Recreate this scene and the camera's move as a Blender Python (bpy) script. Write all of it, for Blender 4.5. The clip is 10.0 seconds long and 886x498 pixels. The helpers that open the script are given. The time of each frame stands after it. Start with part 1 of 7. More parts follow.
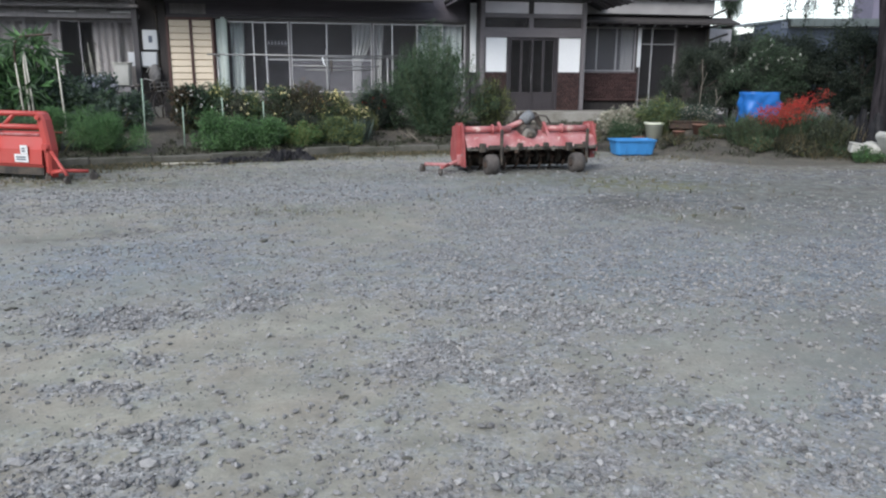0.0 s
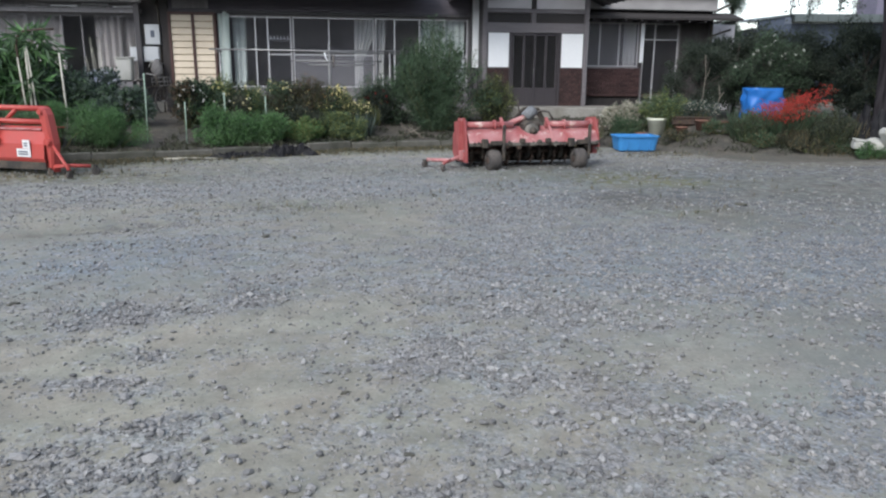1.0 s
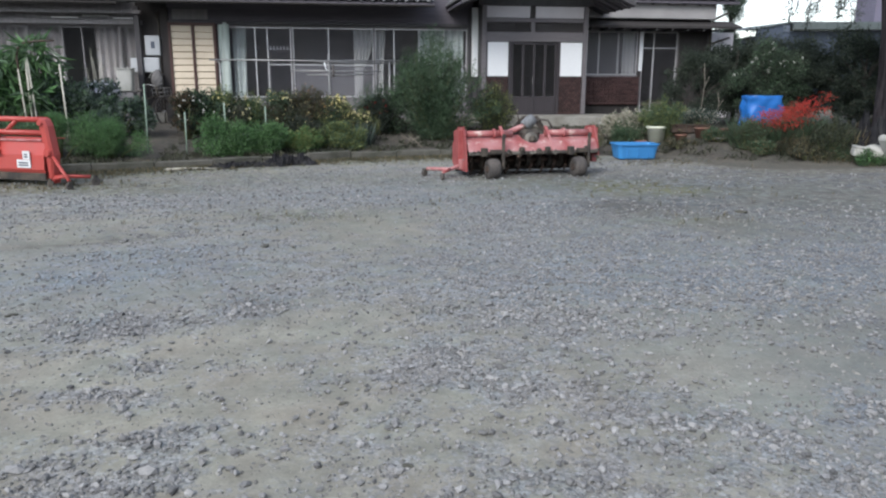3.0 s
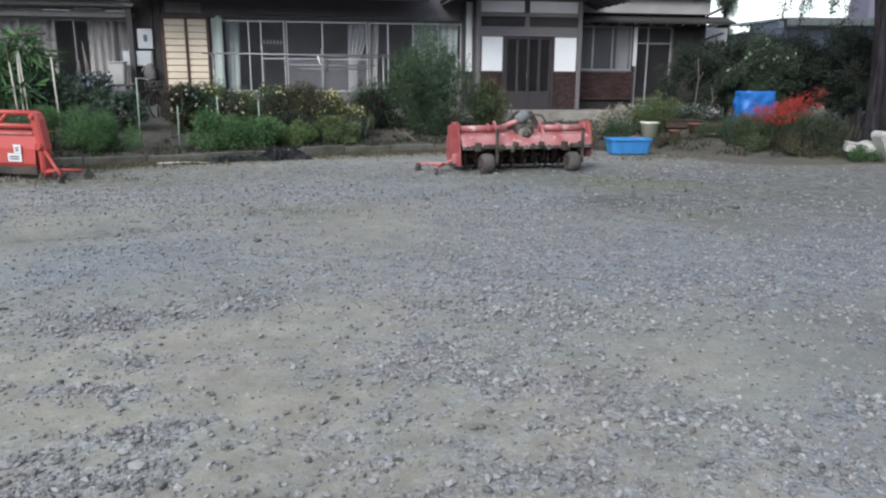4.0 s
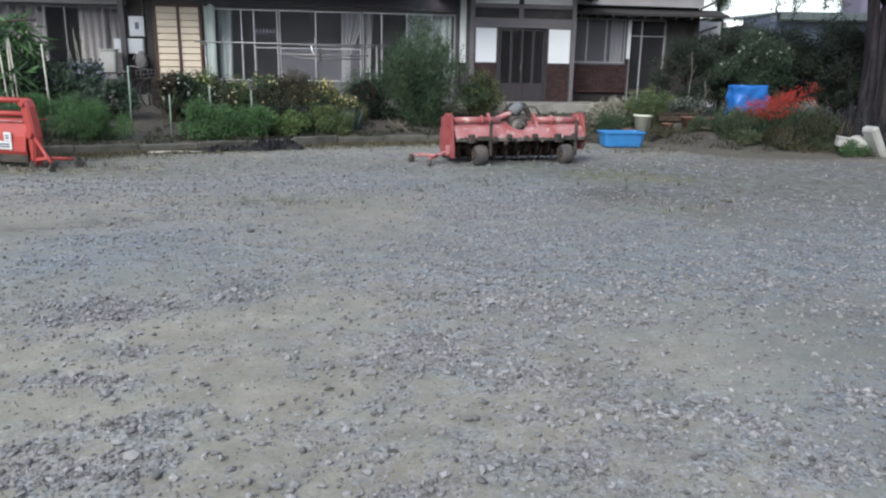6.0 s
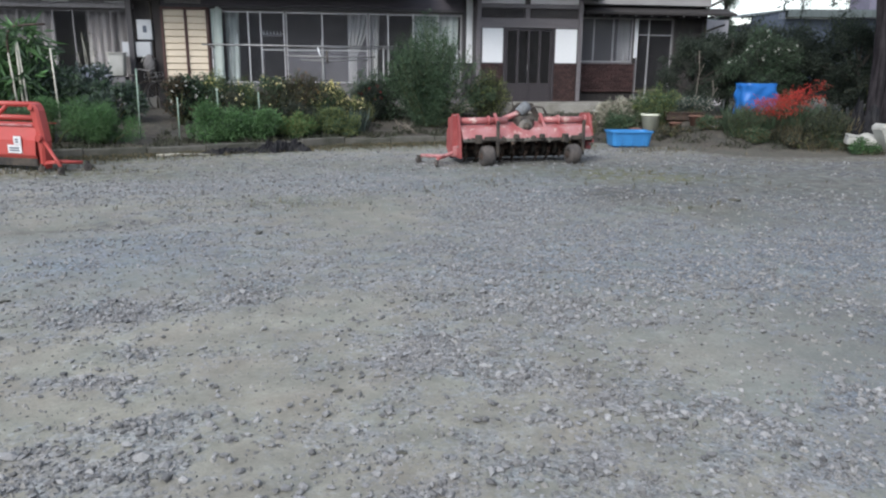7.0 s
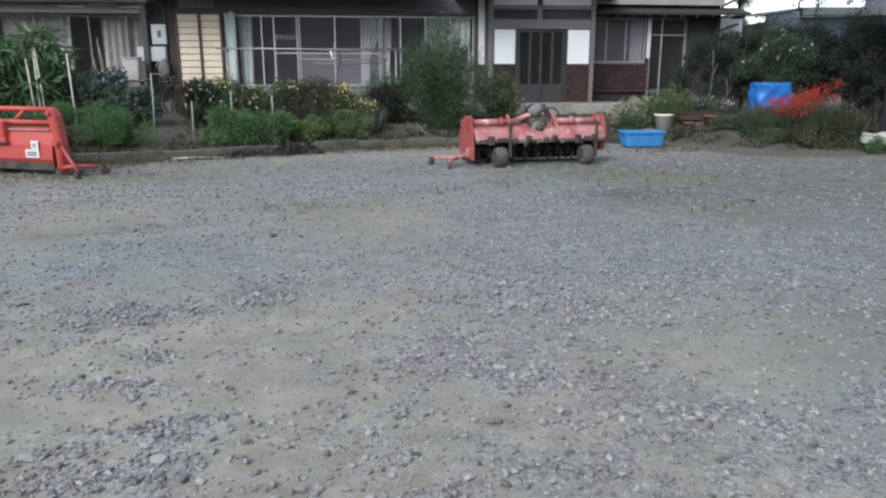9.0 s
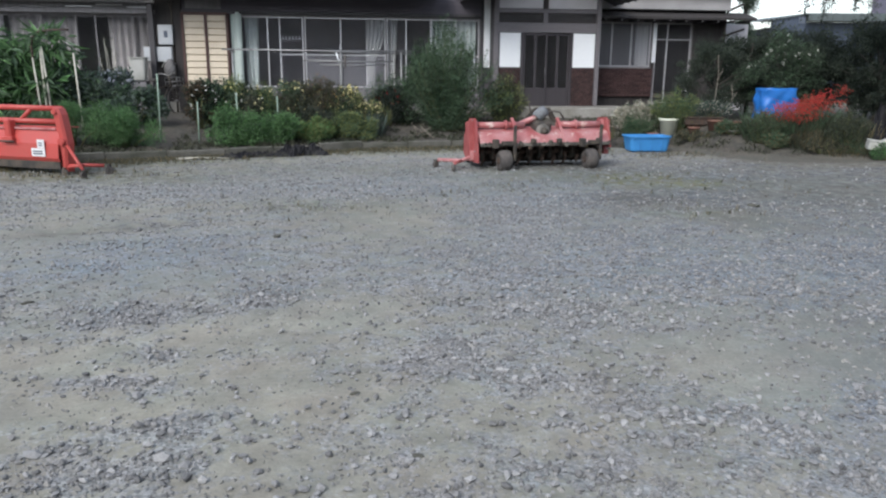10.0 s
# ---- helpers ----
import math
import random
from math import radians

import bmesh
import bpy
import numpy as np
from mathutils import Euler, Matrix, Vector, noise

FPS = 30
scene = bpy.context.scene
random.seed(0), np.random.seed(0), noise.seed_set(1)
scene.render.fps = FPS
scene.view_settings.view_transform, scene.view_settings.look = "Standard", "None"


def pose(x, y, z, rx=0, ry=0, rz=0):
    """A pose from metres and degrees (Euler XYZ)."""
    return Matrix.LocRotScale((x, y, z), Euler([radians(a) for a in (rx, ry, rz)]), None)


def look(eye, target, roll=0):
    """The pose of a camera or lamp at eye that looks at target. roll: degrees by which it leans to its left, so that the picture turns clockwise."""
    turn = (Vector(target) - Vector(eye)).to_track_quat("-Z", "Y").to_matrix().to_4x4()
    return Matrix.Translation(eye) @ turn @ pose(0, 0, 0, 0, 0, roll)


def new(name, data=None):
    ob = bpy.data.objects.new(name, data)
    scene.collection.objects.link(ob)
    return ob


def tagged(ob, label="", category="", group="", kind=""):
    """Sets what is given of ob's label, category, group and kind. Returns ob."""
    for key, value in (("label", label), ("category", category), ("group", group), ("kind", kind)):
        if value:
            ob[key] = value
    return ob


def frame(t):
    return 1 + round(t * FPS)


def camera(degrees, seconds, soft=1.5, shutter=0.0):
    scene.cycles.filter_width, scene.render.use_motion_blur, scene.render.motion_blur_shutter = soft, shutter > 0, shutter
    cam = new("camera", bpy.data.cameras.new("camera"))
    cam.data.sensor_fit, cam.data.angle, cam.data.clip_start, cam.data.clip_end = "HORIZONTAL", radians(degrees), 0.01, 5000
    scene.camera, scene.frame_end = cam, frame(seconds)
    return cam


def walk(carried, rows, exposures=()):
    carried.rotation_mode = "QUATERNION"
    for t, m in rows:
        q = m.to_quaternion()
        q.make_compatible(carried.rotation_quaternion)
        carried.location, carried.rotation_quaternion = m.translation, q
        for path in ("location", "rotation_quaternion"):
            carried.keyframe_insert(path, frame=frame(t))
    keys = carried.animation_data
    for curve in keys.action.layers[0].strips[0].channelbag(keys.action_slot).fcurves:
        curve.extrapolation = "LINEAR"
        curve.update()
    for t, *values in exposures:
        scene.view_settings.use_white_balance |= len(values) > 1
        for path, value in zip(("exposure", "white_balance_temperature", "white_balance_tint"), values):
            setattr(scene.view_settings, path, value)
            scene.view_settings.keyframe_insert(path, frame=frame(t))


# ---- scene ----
cam = camera(62.9, 10.0, soft=2.2)
PATH = [
    (0, (-0.001, -0.004, 1.5), (0.0, 1.944, 1.043), 0.3),
    (0.5, (-0.002, -0.001, 1.498), (-0.002, 1.945, 1.036), 0.3),
    (1, (-0.003, 0.002, 1.502), (-0.007, 1.946, 1.033), 0.4),
    (1.5, (0.004, 0.002, 1.508), (-0.002, 1.947, 1.041), 0.2),
    (2, (0.006, 0.012, 1.503), (0.002, 1.961, 1.052), 0.1),
    (2.5, (0.004, 0.013, 1.502), (-0.003, 1.964, 1.059), 0.1),
    (4, (0.024, 0.016, 1.499), (0.033, 1.963, 1.04), 0.3),
    (4.5, (0.015, 0.017, 1.504), (0.045, 1.962, 1.038), 0.6),
    (5, (0.016, 0.016, 1.5), (0.056, 1.959, 1.026), 0.8),
    (5.5, (0.008, 0.012, 1.502), (0.046, 1.952, 1.02), 0.9),
    (7, (0.006, 0.016, 1.506), (0.017, 1.958, 1.025), 0.4),
    (7.5, (0.007, 0.017, 1.503), (0.007, 1.959, 1.024), 0.2),
    (8, (0.005, 0.011, 1.508), (-0.003, 1.953, 1.028), 0.1),
    (8.5, (0.005, 0.013, 1.504), (-0.011, 1.955, 1.026), 0.0),
    (9, (0.005, 0.007, 1.511), (-0.02, 1.95, 1.034), -0.1),
    (9.5, (0.005, 0.004, 1.51), (-0.026, 1.946, 1.036), 0.1),
    (10, (0.002, -0.002, 1.511), (-0.032, 1.941, 1.041), 0.4),
]
walk(cam, [(t, look(eye, target, roll)) for t, eye, target, roll in PATH])

# ---- world, sun and exposure ----
world = bpy.data.worlds.new("overcast_sky")
scene.world = world
world.use_nodes = True
wn, wl = world.node_tree.nodes, world.node_tree.links
sky = wn.new("ShaderNodeTexSky")
sky.sky_type, sky.sun_disc = "NISHITA", False
sky.sun_elevation, sky.sun_rotation = radians(40), radians(207)
sky.air_density, sky.dust_density, sky.ozone_density = 1.0, 1.2, 1.6
wn["Background"].inputs["Strength"].default_value = 0.15
grey = wn.new("ShaderNodeHueSaturation")  # thin cloud greys the sky
grey.inputs["Saturation"].default_value = 0.54
wl.new(sky.outputs["Color"], grey.inputs["Color"])
wl.new(grey.outputs["Color"], wn["Background"].inputs["Color"])
sun = new("sun", bpy.data.lights.new("sun", "SUN"))
sun.data.energy, sun.data.angle, sun.data.color = 1.1, radians(28), (1.0, 0.99, 0.97)
sun.matrix_world = look((-9, -17, 16), (0, 0, 0))
scene.view_settings.exposure = 0.82


# ---- materials ----
def mat(name, col, col2=None, rough=0.7, metal=0.0, scale=3.0, fine=60.0, amount=0.5, grain=0.25, bump=0.15,
        rand=0.0, island=0.0, spec=0.5, stretch=(1, 1, 1), translucent=0.0, wear_shine=None, wear_shine_at=0.62):
    """A surface with stains at one scale and grain at another; rand and island vary it from piece to piece."""
    m = bpy.data.materials.new(name)
    m.use_nodes = True
    nt = m.node_tree
    nd, ln = nt.nodes, nt.links
    bsdf = nd["Principled BSDF"]
    tc = nd.new("ShaderNodeTexCoord")
    mp = nd.new("ShaderNodeMapping")
    mp.inputs["Scale"].default_value = stretch
    ln.new(tc.outputs["Object"], mp.inputs["Vector"])
    n1 = nd.new("ShaderNodeTexNoise")
    n1.inputs["Scale"].default_value, n1.inputs["Detail"].default_value = scale, 5
    n2 = nd.new("ShaderNodeTexNoise")
    n2.inputs["Scale"].default_value, n2.inputs["Detail"].default_value = fine, 3
    for n in (n1, n2):
        ln.new(mp.outputs["Vector"], n.inputs["Vector"])
    ramp = nd.new("ShaderNodeMapRange")
    ramp.inputs["From Min"].default_value, ramp.inputs["From Max"].default_value = 0.35, 0.65
    ramp.inputs["To Max"].default_value = amount
    ln.new(n1.outputs["Fac"], ramp.inputs["Value"])
    mix = nd.new("ShaderNodeMix")
    mix.data_type = "RGBA"
    mix.inputs["A"].default_value = (*col, 1)
    mix.inputs["B"].default_value = (*(col2 or [c * 0.65 for c in col]), 1)
    ln.new(ramp.outputs["Result"], mix.inputs["Factor"])
    out = mix.outputs["Result"]
    if wear_shine:
        wm = nd.new("ShaderNodeMapRange")
        wm.inputs["From Min"].default_value, wm.inputs["From Max"].default_value = wear_shine_at, wear_shine_at + 0.08
        n3 = nd.new("ShaderNodeTexNoise")
        n3.inputs["Scale"].default_value, n3.inputs["Detail"].default_value = scale * 2.3, 8
        n3.inputs["Roughness"].default_value = 0.7
        ln.new(mp.outputs["Vector"], n3.inputs["Vector"])
        ln.new(n3.outputs["Fac"], wm.inputs["Value"])
        mw = nd.new("ShaderNodeMix")
        mw.data_type = "RGBA"
        ln.new(wm.outputs["Result"], mw.inputs["Factor"])
        ln.new(out, mw.inputs["A"])
        mw.inputs["B"].default_value = (*wear_shine, 1)
        out = mw.outputs["Result"]
    hsv = nd.new("ShaderNodeHueSaturation")
    ln.new(out, hsv.inputs["Color"])
    val = nd.new("ShaderNodeMapRange")
    val.inputs["From Min"].default_value, val.inputs["From Max"].default_value = 0.25, 0.75
    val.inputs["To Min"].default_value, val.inputs["To Max"].default_value = 1 - grain, 1 + grain
    ln.new(n2.outputs["Fac"], val.inputs["Value"])
    last = val.outputs["Result"]
    for source, width in (("ShaderNodeObjectInfo", rand), ("ShaderNodeNewGeometry", island)):
        if width:
            info = nd.new(source)
            vr = nd.new("ShaderNodeMapRange")
            vr.inputs["To Min"].default_value, vr.inputs["To Max"].default_value = 1 - width, 1 + width
            ln.new(info.outputs["Random" if source.endswith("Info") else "Random Per Island"], vr.inputs["Value"])
            mu = nd.new("ShaderNodeMath")
            mu.operation = "MULTIPLY"
            ln.new(last, mu.inputs[0])
            ln.new(vr.outputs["Result"], mu.inputs[1])
            last = mu.outputs[0]
    ln.new(last, hsv.inputs["Value"])
    ln.new(hsv.outputs["Color"], bsdf.inputs["Base Color"])
    bsdf.inputs["Roughness"].default_value, bsdf.inputs["Metallic"].default_value = rough, metal
    bsdf.inputs["Specular IOR Level"].default_value = spec
    if bump:
        bp = nd.new("ShaderNodeBump")
        bp.inputs["Strength"].default_value, bp.inputs["Distance"].default_value = bump, 0.02
        ln.new(n2.outputs["Fac"], bp.inputs["Height"])
        ln.new(bp.outputs["Normal"], bsdf.inputs["Normal"])
    if translucent:
        tr = nd.new("ShaderNodeBsdfTranslucent")
        ln.new(hsv.outputs["Color"], tr.inputs["Color"])
        ms = nd.new("ShaderNodeMixShader")
        ms.inputs["Fac"].default_value = translucent
        ln.new(bsdf.outputs["BSDF"], ms.inputs[1])
        ln.new(tr.outputs["BSDF"], ms.inputs[2])
        ln.new(ms.outputs["Shader"], nd["Material Output"].inputs["Surface"])
    return m


def glass(name, rough, tint, clear=1.0):
    m = bpy.data.materials.new(name)
    m.use_nodes = True
    b = m.node_tree.nodes["Principled BSDF"]
    b.inputs["Base Color"].default_value = (*tint, 1)
    b.inputs["Roughness"].default_value = rough
    b.inputs["Transmission Weight"].default_value = clear
    b.inputs["IOR"].default_value = 1.45
    return m


def leaf_mat(name, col, col2, gloss=0.55, island=0.45):
    return mat(name, col, col2, rough=gloss, scale=1.6, fine=25, amount=0.9, grain=0.15, bump=0, island=island, translucent=0.3, spec=0.3)


def ground_mat():
    """Crushed grey stone over tan dirt; the attributes say where gravel, soil, blue tint, grass, moist ground and
    painted shade lie.
    """
    m = bpy.data.materials.new("gravel_and_dirt")
    m.use_nodes = True
    nt = m.node_tree
    nd, ln = nt.nodes, nt.links
    bsdf = nd["Principled BSDF"]
    tc = nd.new("ShaderNodeTexCoord")

    def tex(kind, scale, detail=4):
        n = nd.new(kind)
        n.inputs["Scale"].default_value = scale
        if kind == "ShaderNodeTexNoise":
            n.inputs["Detail"].default_value = detail
        ln.new(tc.outputs["Object"], n.inputs["Vector"])
        return n

    def attr(name):
        a = nd.new("ShaderNodeAttribute")
        a.attribute_name = name
        return a.outputs["Fac"]

    def blend(fac, a, b, kind="MIX"):
        x = nd.new("ShaderNodeMix")
        x.data_type, x.blend_type = "RGBA", kind
        for key, v in (("Factor", fac), ("A", a), ("B", b)):
            if isinstance(v, (tuple, float)):
                x.inputs[key].default_value = (*v, 1) if isinstance(v, tuple) else v
            else:
                ln.new(v, x.inputs[key])
        return x.outputs["Result"]

    def rng(v, a, b, c=0.0, d=1.0):
        r = nd.new("ShaderNodeMapRange")
        for key, w in (("From Min", a), ("From Max", b), ("To Min", c), ("To Max", d)):
            r.inputs[key].default_value = w
        ln.new(v, r.inputs["Value"])
        return r.outputs["Result"]

    def math_(op, a, b):
        x = nd.new("ShaderNodeMath")
        x.operation, x.use_clamp = op, True
        for i, v in enumerate((a, b)):
            if isinstance(v, float):
                x.inputs[i].default_value = v
            else:
                ln.new(v, x.inputs[i])
        return x.outputs[0]

    cells = tex("ShaderNodeTexVoronoi", 46)
    cells2 = tex("ShaderNodeTexVoronoi", 95)
    broad, mid, fine = tex("ShaderNodeTexNoise", 0.9, 6), tex("ShaderNodeTexNoise", 7, 6), tex("ShaderNodeTexNoise", 120, 3)
    grey = nd.new("ShaderNodeSeparateColor")
    ln.new(cells.outputs["Color"], grey.inputs["Color"])
    grey2 = nd.new("ShaderNodeSeparateColor")
    ln.new(cells2.outputs["Color"], grey2.inputs["Color"])
    stone = blend(rng(grey.outputs["Red"], 0, 1), GRAVEL_DARK, GRAVEL_LIGHT)
    stone = blend(0.4, stone, blend(rng(grey2.outputs["Green"], 0, 1), GRAVEL_DARK, GRAVEL_LIGHT))
    dirt = blend(rng(mid.outputs["Fac"], 0.3, 0.7), DIRT_A, DIRT_B)
    dirt = blend(rng(fine.outputs["Fac"], 0.3, 0.7, 0.0, 0.5), dirt, DIRT_C)
    cover = math_("ADD", math_("ADD", attr("gravel"), rng(mid.outputs["Fac"], 0.25, 0.75, -0.32, 0.32)), rng(grey.outputs["Blue"], 0, 1, -0.22, 0.22))
    col = blend(rng(cover, 0.28, 0.72), dirt, stone)
    col = blend(attr("blue"), col, (0.835, 0.908, 1.01), "MULTIPLY")
    # darkens moist ground and paints shade under the covered tiller
    col = blend(math_("MULTIPLY", attr("damp_shade"), rng(mid.outputs["Fac"], 0.3, 0.6)), col, (0.52, 0.495, 0.485), "MULTIPLY")
    grass = blend(rng(fine.outputs["Fac"], 0.3, 0.7), (0.13, 0.15, 0.08), (0.19, 0.18, 0.115))
    col = blend(math_("MULTIPLY", attr("grass"), rng(mid.outputs["Fac"], 0.35, 0.6)), col, grass)
    soil = blend(rng(mid.outputs["Fac"], 0.3, 0.7), SOIL_A, SOIL_B)
    soil = blend(rng(grey.outputs["Red"], 0.75, 1, 0, 0.5), soil, (0.22, 0.19, 0.14))
    col = blend(attr("soil"), col, soil)
    patch = tex("ShaderNodeTexNoise", 4.2, 5)
    col = blend(0.75, col, blend(rng(patch.outputs["Fac"], 0.36, 0.64), (0.87, 0.875, 0.885), (1.1, 1.1, 1.09)), "MULTIPLY")
    col = blend(0.5, col, blend(rng(broad.outputs["Fac"], 0.3, 0.7), (0.75, 0.75, 0.78), (1.15, 1.13, 1.1)), "MULTIPLY")
    speck = tex("ShaderNodeTexNoise", 36, 5)
    col = blend(0.6, col, blend(rng(speck.outputs["Fac"], 0.32, 0.68), (0.84, 0.84, 0.85), (1.13, 1.13, 1.12)), "MULTIPLY")
    tint = tex("ShaderNodeTexNoise", 2.3, 3)
    col = blend(0.45, col, blend(rng(tint.outputs["Fac"], 0.35, 0.65), (1.05, 0.99, 0.945), (0.93, 1.015, 0.99)), "MULTIPLY")
    ln.new(col, bsdf.inputs["Base Color"])
    bsdf.inputs["Roughness"].default_value = 0.92
    bsdf.inputs["Specular IOR Level"].default_value = 0.25
    height = math_("ADD", math_("MULTIPLY", rng(cells.outputs["Distance"], 0.0, 0.6, 1, 0), rng(cover, 0.2, 0.8, 0.02, 0.6)), math_("MULTIPLY", fine.outputs["Fac"], 0.3))
    bp = nd.new("ShaderNodeBump")
    bp.inputs["Strength"].default_value, bp.inputs["Distance"].default_value = 0.5, 0.014
    ln.new(height, bp.inputs["Height"])
    ln.new(bp.outputs["Normal"], bsdf.inputs["Normal"])
    return m


GRAVEL_DARK, GRAVEL_LIGHT = (0.126, 0.131, 0.134), (0.445, 0.452, 0.452)
DIRT_A, DIRT_B, DIRT_C = (0.28, 0.272, 0.231), (0.378, 0.365, 0.314), (0.22, 0.214, 0.183)
SOIL_A, SOIL_B = (0.064, 0.06, 0.053), (0.11, 0.102, 0.09)
M_GROUND = ground_mat()
M_STONE = mat("crushed_stone", (0.225, 0.226, 0.227), (0.35, 0.349, 0.342), rough=0.9, scale=9, fine=140, grain=0.2, island=0.42, rand=0.24, spec=0.2)
M_PEBBLE = mat("dusty_pebble", (0.24, 0.236, 0.221), (0.315, 0.308, 0.287), rough=0.95, scale=9, fine=140, grain=0.15, island=0.25, spec=0.15)
M_CONCRETE = mat("weathered_concrete", (0.33, 0.32, 0.29), (0.20, 0.19, 0.16), rough=0.9, scale=2.5, fine=90, amount=0.9)
M_KERB = mat("mossy_concrete", (0.14, 0.135, 0.118), (0.068, 0.07, 0.054), rough=0.95, scale=3.5, fine=60, amount=0.9, bump=0.4)
M_WOOD = mat("dark_timber", (0.060, 0.057, 0.062), (0.094, 0.09, 0.096), rough=0.7, scale=3, fine=40, stretch=(6, 6, 0.6))
M_WOOD_H = mat("dark_timber_lengthwise", (0.09, 0.082, 0.1), (0.138, 0.125, 0.145), rough=0.7, scale=3, fine=40, stretch=(0.6, 6, 6))
M_WOOD_GREY = mat("weathered_grey_timber", (0.25, 0.238, 0.245), (0.15, 0.143, 0.15), rough=0.85, scale=3, fine=45, stretch=(6, 6, 0.5))
M_WOOD_RED = mat("red_brown_timber", (0.10, 0.048, 0.04), (0.055, 0.032, 0.03), rough=0.6, scale=3, fine=40, stretch=(6, 6, 0.6))
M_LINTEL = mat("worn_brown_grey_timber", (0.185, 0.172, 0.182), (0.13, 0.12, 0.13), rough=0.8, scale=3, fine=45, stretch=(0.6, 6, 6))
M_DOOR = mat("brown_door_wood", (0.052, 0.045, 0.05), (0.034, 0.03, 0.035), rough=0.55, scale=4, fine=50, stretch=(6, 6, 0.5))
M_PLASTER = mat("white_plaster", (0.66, 0.635, 0.66), (0.52, 0.50, 0.52), rough=0.9, scale=1.2, fine=70, amount=0.6, grain=0.06)
M_PLASTER_GREY = mat("grey_plaster", (0.36, 0.35, 0.35), (0.25, 0.24, 0.24), rough=0.9, scale=1.2, fine=70, amount=0.8, grain=0.1)
M_PANEL = mat("white_panel", (0.91, 0.935, 0.955), (0.87, 0.89, 0.91), rough=0.35, scale=1.5, fine=30, grain=0.03, bump=0.02)
M_BEIGE = mat("cream_siding", (0.70, 0.605, 0.47), (0.58, 0.49, 0.37), rough=0.6, scale=2, fine=40, amount=0.5, grain=0.06, bump=0.05)
M_CLOTH = mat("dull_cloth", (0.17, 0.165, 0.165), (0.09, 0.086, 0.084), rough=0.95, scale=6, fine=90)
M_ALU = mat("aluminium_sash", (0.62, 0.62, 0.63), (0.48, 0.48, 0.49), rough=0.45, metal=0.5, scale=5, fine=70, grain=0.1, bump=0.04)
M_BRICK = mat("dark_red_brick", (0.082, 0.043, 0.04), (0.056, 0.032, 0.032), rough=0.75, scale=9, fine=70, grain=0.25, rand=0.35, bump=0.3)
M_MORTAR = mat("dark_mortar", (0.05, 0.042, 0.04), (0.03, 0.027, 0.025), rough=0.95, scale=6, fine=80)
M_TILE = mat("grey_roof_tile", (0.19, 0.19, 0.20), (0.10, 0.10, 0.105), rough=0.5, scale=3, fine=50, amount=0.8, rand=0.25)
M_DARK = mat("dim_interior", (0.29, 0.28, 0.29), (0.20, 0.195, 0.205), rough=0.9, scale=2, fine=30)
M_TATAMI = mat("interior_floor", (0.20, 0.17, 0.11), (0.15, 0.12, 0.08), rough=0.8, scale=2, fine=60)
# its slight diffuse share stands for sky haze reflected in the panes
M_GLASS = glass("hazed_window_glass", 0.02, (0.86, 0.86, 0.90), 0.992)
# low IOR and dark tint hold down the sky's reflection in the garden door
M_GLASS_DULL = glass("low_reflection_door_glass", 0.12, (0.7, 0.7, 0.74), 0.98)
M_GLASS_DULL.node_tree.nodes["Principled BSDF"].inputs["IOR"].default_value = 1.2
M_FROST = glass("frosted_glass", 0.2, (0.78, 0.78, 0.83), 0.92)
M_CURTAIN = mat("pale_curtain_cloth", (0.74, 0.75, 0.72), (0.58, 0.59, 0.57), rough=0.95, scale=2, fine=90, grain=0.08, translucent=0.25)
M_CURTAIN_GREEN = mat("pale_green_curtain", (0.68, 0.76, 0.72), (0.52, 0.60, 0.56), rough=0.95, scale=2, fine=90, grain=0.08, translucent=0.25)
M_CURTAIN_BROWN = mat("grey_brown_curtain", (0.46, 0.44, 0.42), (0.31, 0.295, 0.28), rough=0.95, scale=2, fine=90, grain=0.1, translucent=0.2)
M_RED = mat("red_machine_paint", (0.50, 0.068, 0.058), (0.42, 0.085, 0.072), rough=0.42, scale=3, fine=60, amount=0.7, grain=0.08, bump=0.03, wear_shine=(0.30, 0.10, 0.06), wear_shine_at=0.68)
# pale patches: bleached paint, and highlights painted into the hood's colour
M_RED_FADED = mat("faded_red_paint", (0.50, 0.25, 0.25), (0.38, 0.1, 0.1), rough=0.42, scale=3.2, fine=60, amount=1.0, grain=0.12, bump=0.06, wear_shine=(0.60, 0.44, 0.40), wear_shine_at=0.55)
M_RED_SIDE = mat("dull_red_paint", (0.42, 0.125, 0.12), (0.32, 0.07, 0.07), rough=0.5, scale=4, fine=60, amount=1.0, grain=0.15, bump=0.06, wear_shine=(0.2, 0.11, 0.08), wear_shine_at=0.6)
M_IRON = mat("muddy_black_iron", (0.045, 0.042, 0.04), (0.12, 0.10, 0.08), rough=0.75, metal=0.2, scale=7, fine=70, amount=0.9, bump=0.3)
M_RUST = mat("rusty_steel", (0.12, 0.08, 0.06), (0.06, 0.05, 0.045), rough=0.8, metal=0.3, scale=9, fine=70, amount=0.9, bump=0.3)
M_STEEL = mat("dull_steel", (0.34, 0.34, 0.34), (0.22, 0.21, 0.20), rough=0.45, metal=0.7, scale=6, fine=60, bump=0.1)
M_DUSTY = mat("dusty_cast_iron", (0.21, 0.195, 0.17), (0.07, 0.065, 0.06), rough=0.8, metal=0.1, scale=6, fine=60, amount=1.0, bump=0.25)
M_GUARD = mat("matt_grey_plastic", (0.24, 0.26, 0.28), (0.14, 0.145, 0.15), rough=0.75, scale=6, fine=60, amount=0.8, bump=0.1)
M_RUBBER = mat("dusty_rubber", (0.062, 0.058, 0.057), (0.125, 0.11, 0.1), rough=0.9, scale=6, fine=60, amount=0.9, bump=0.2)
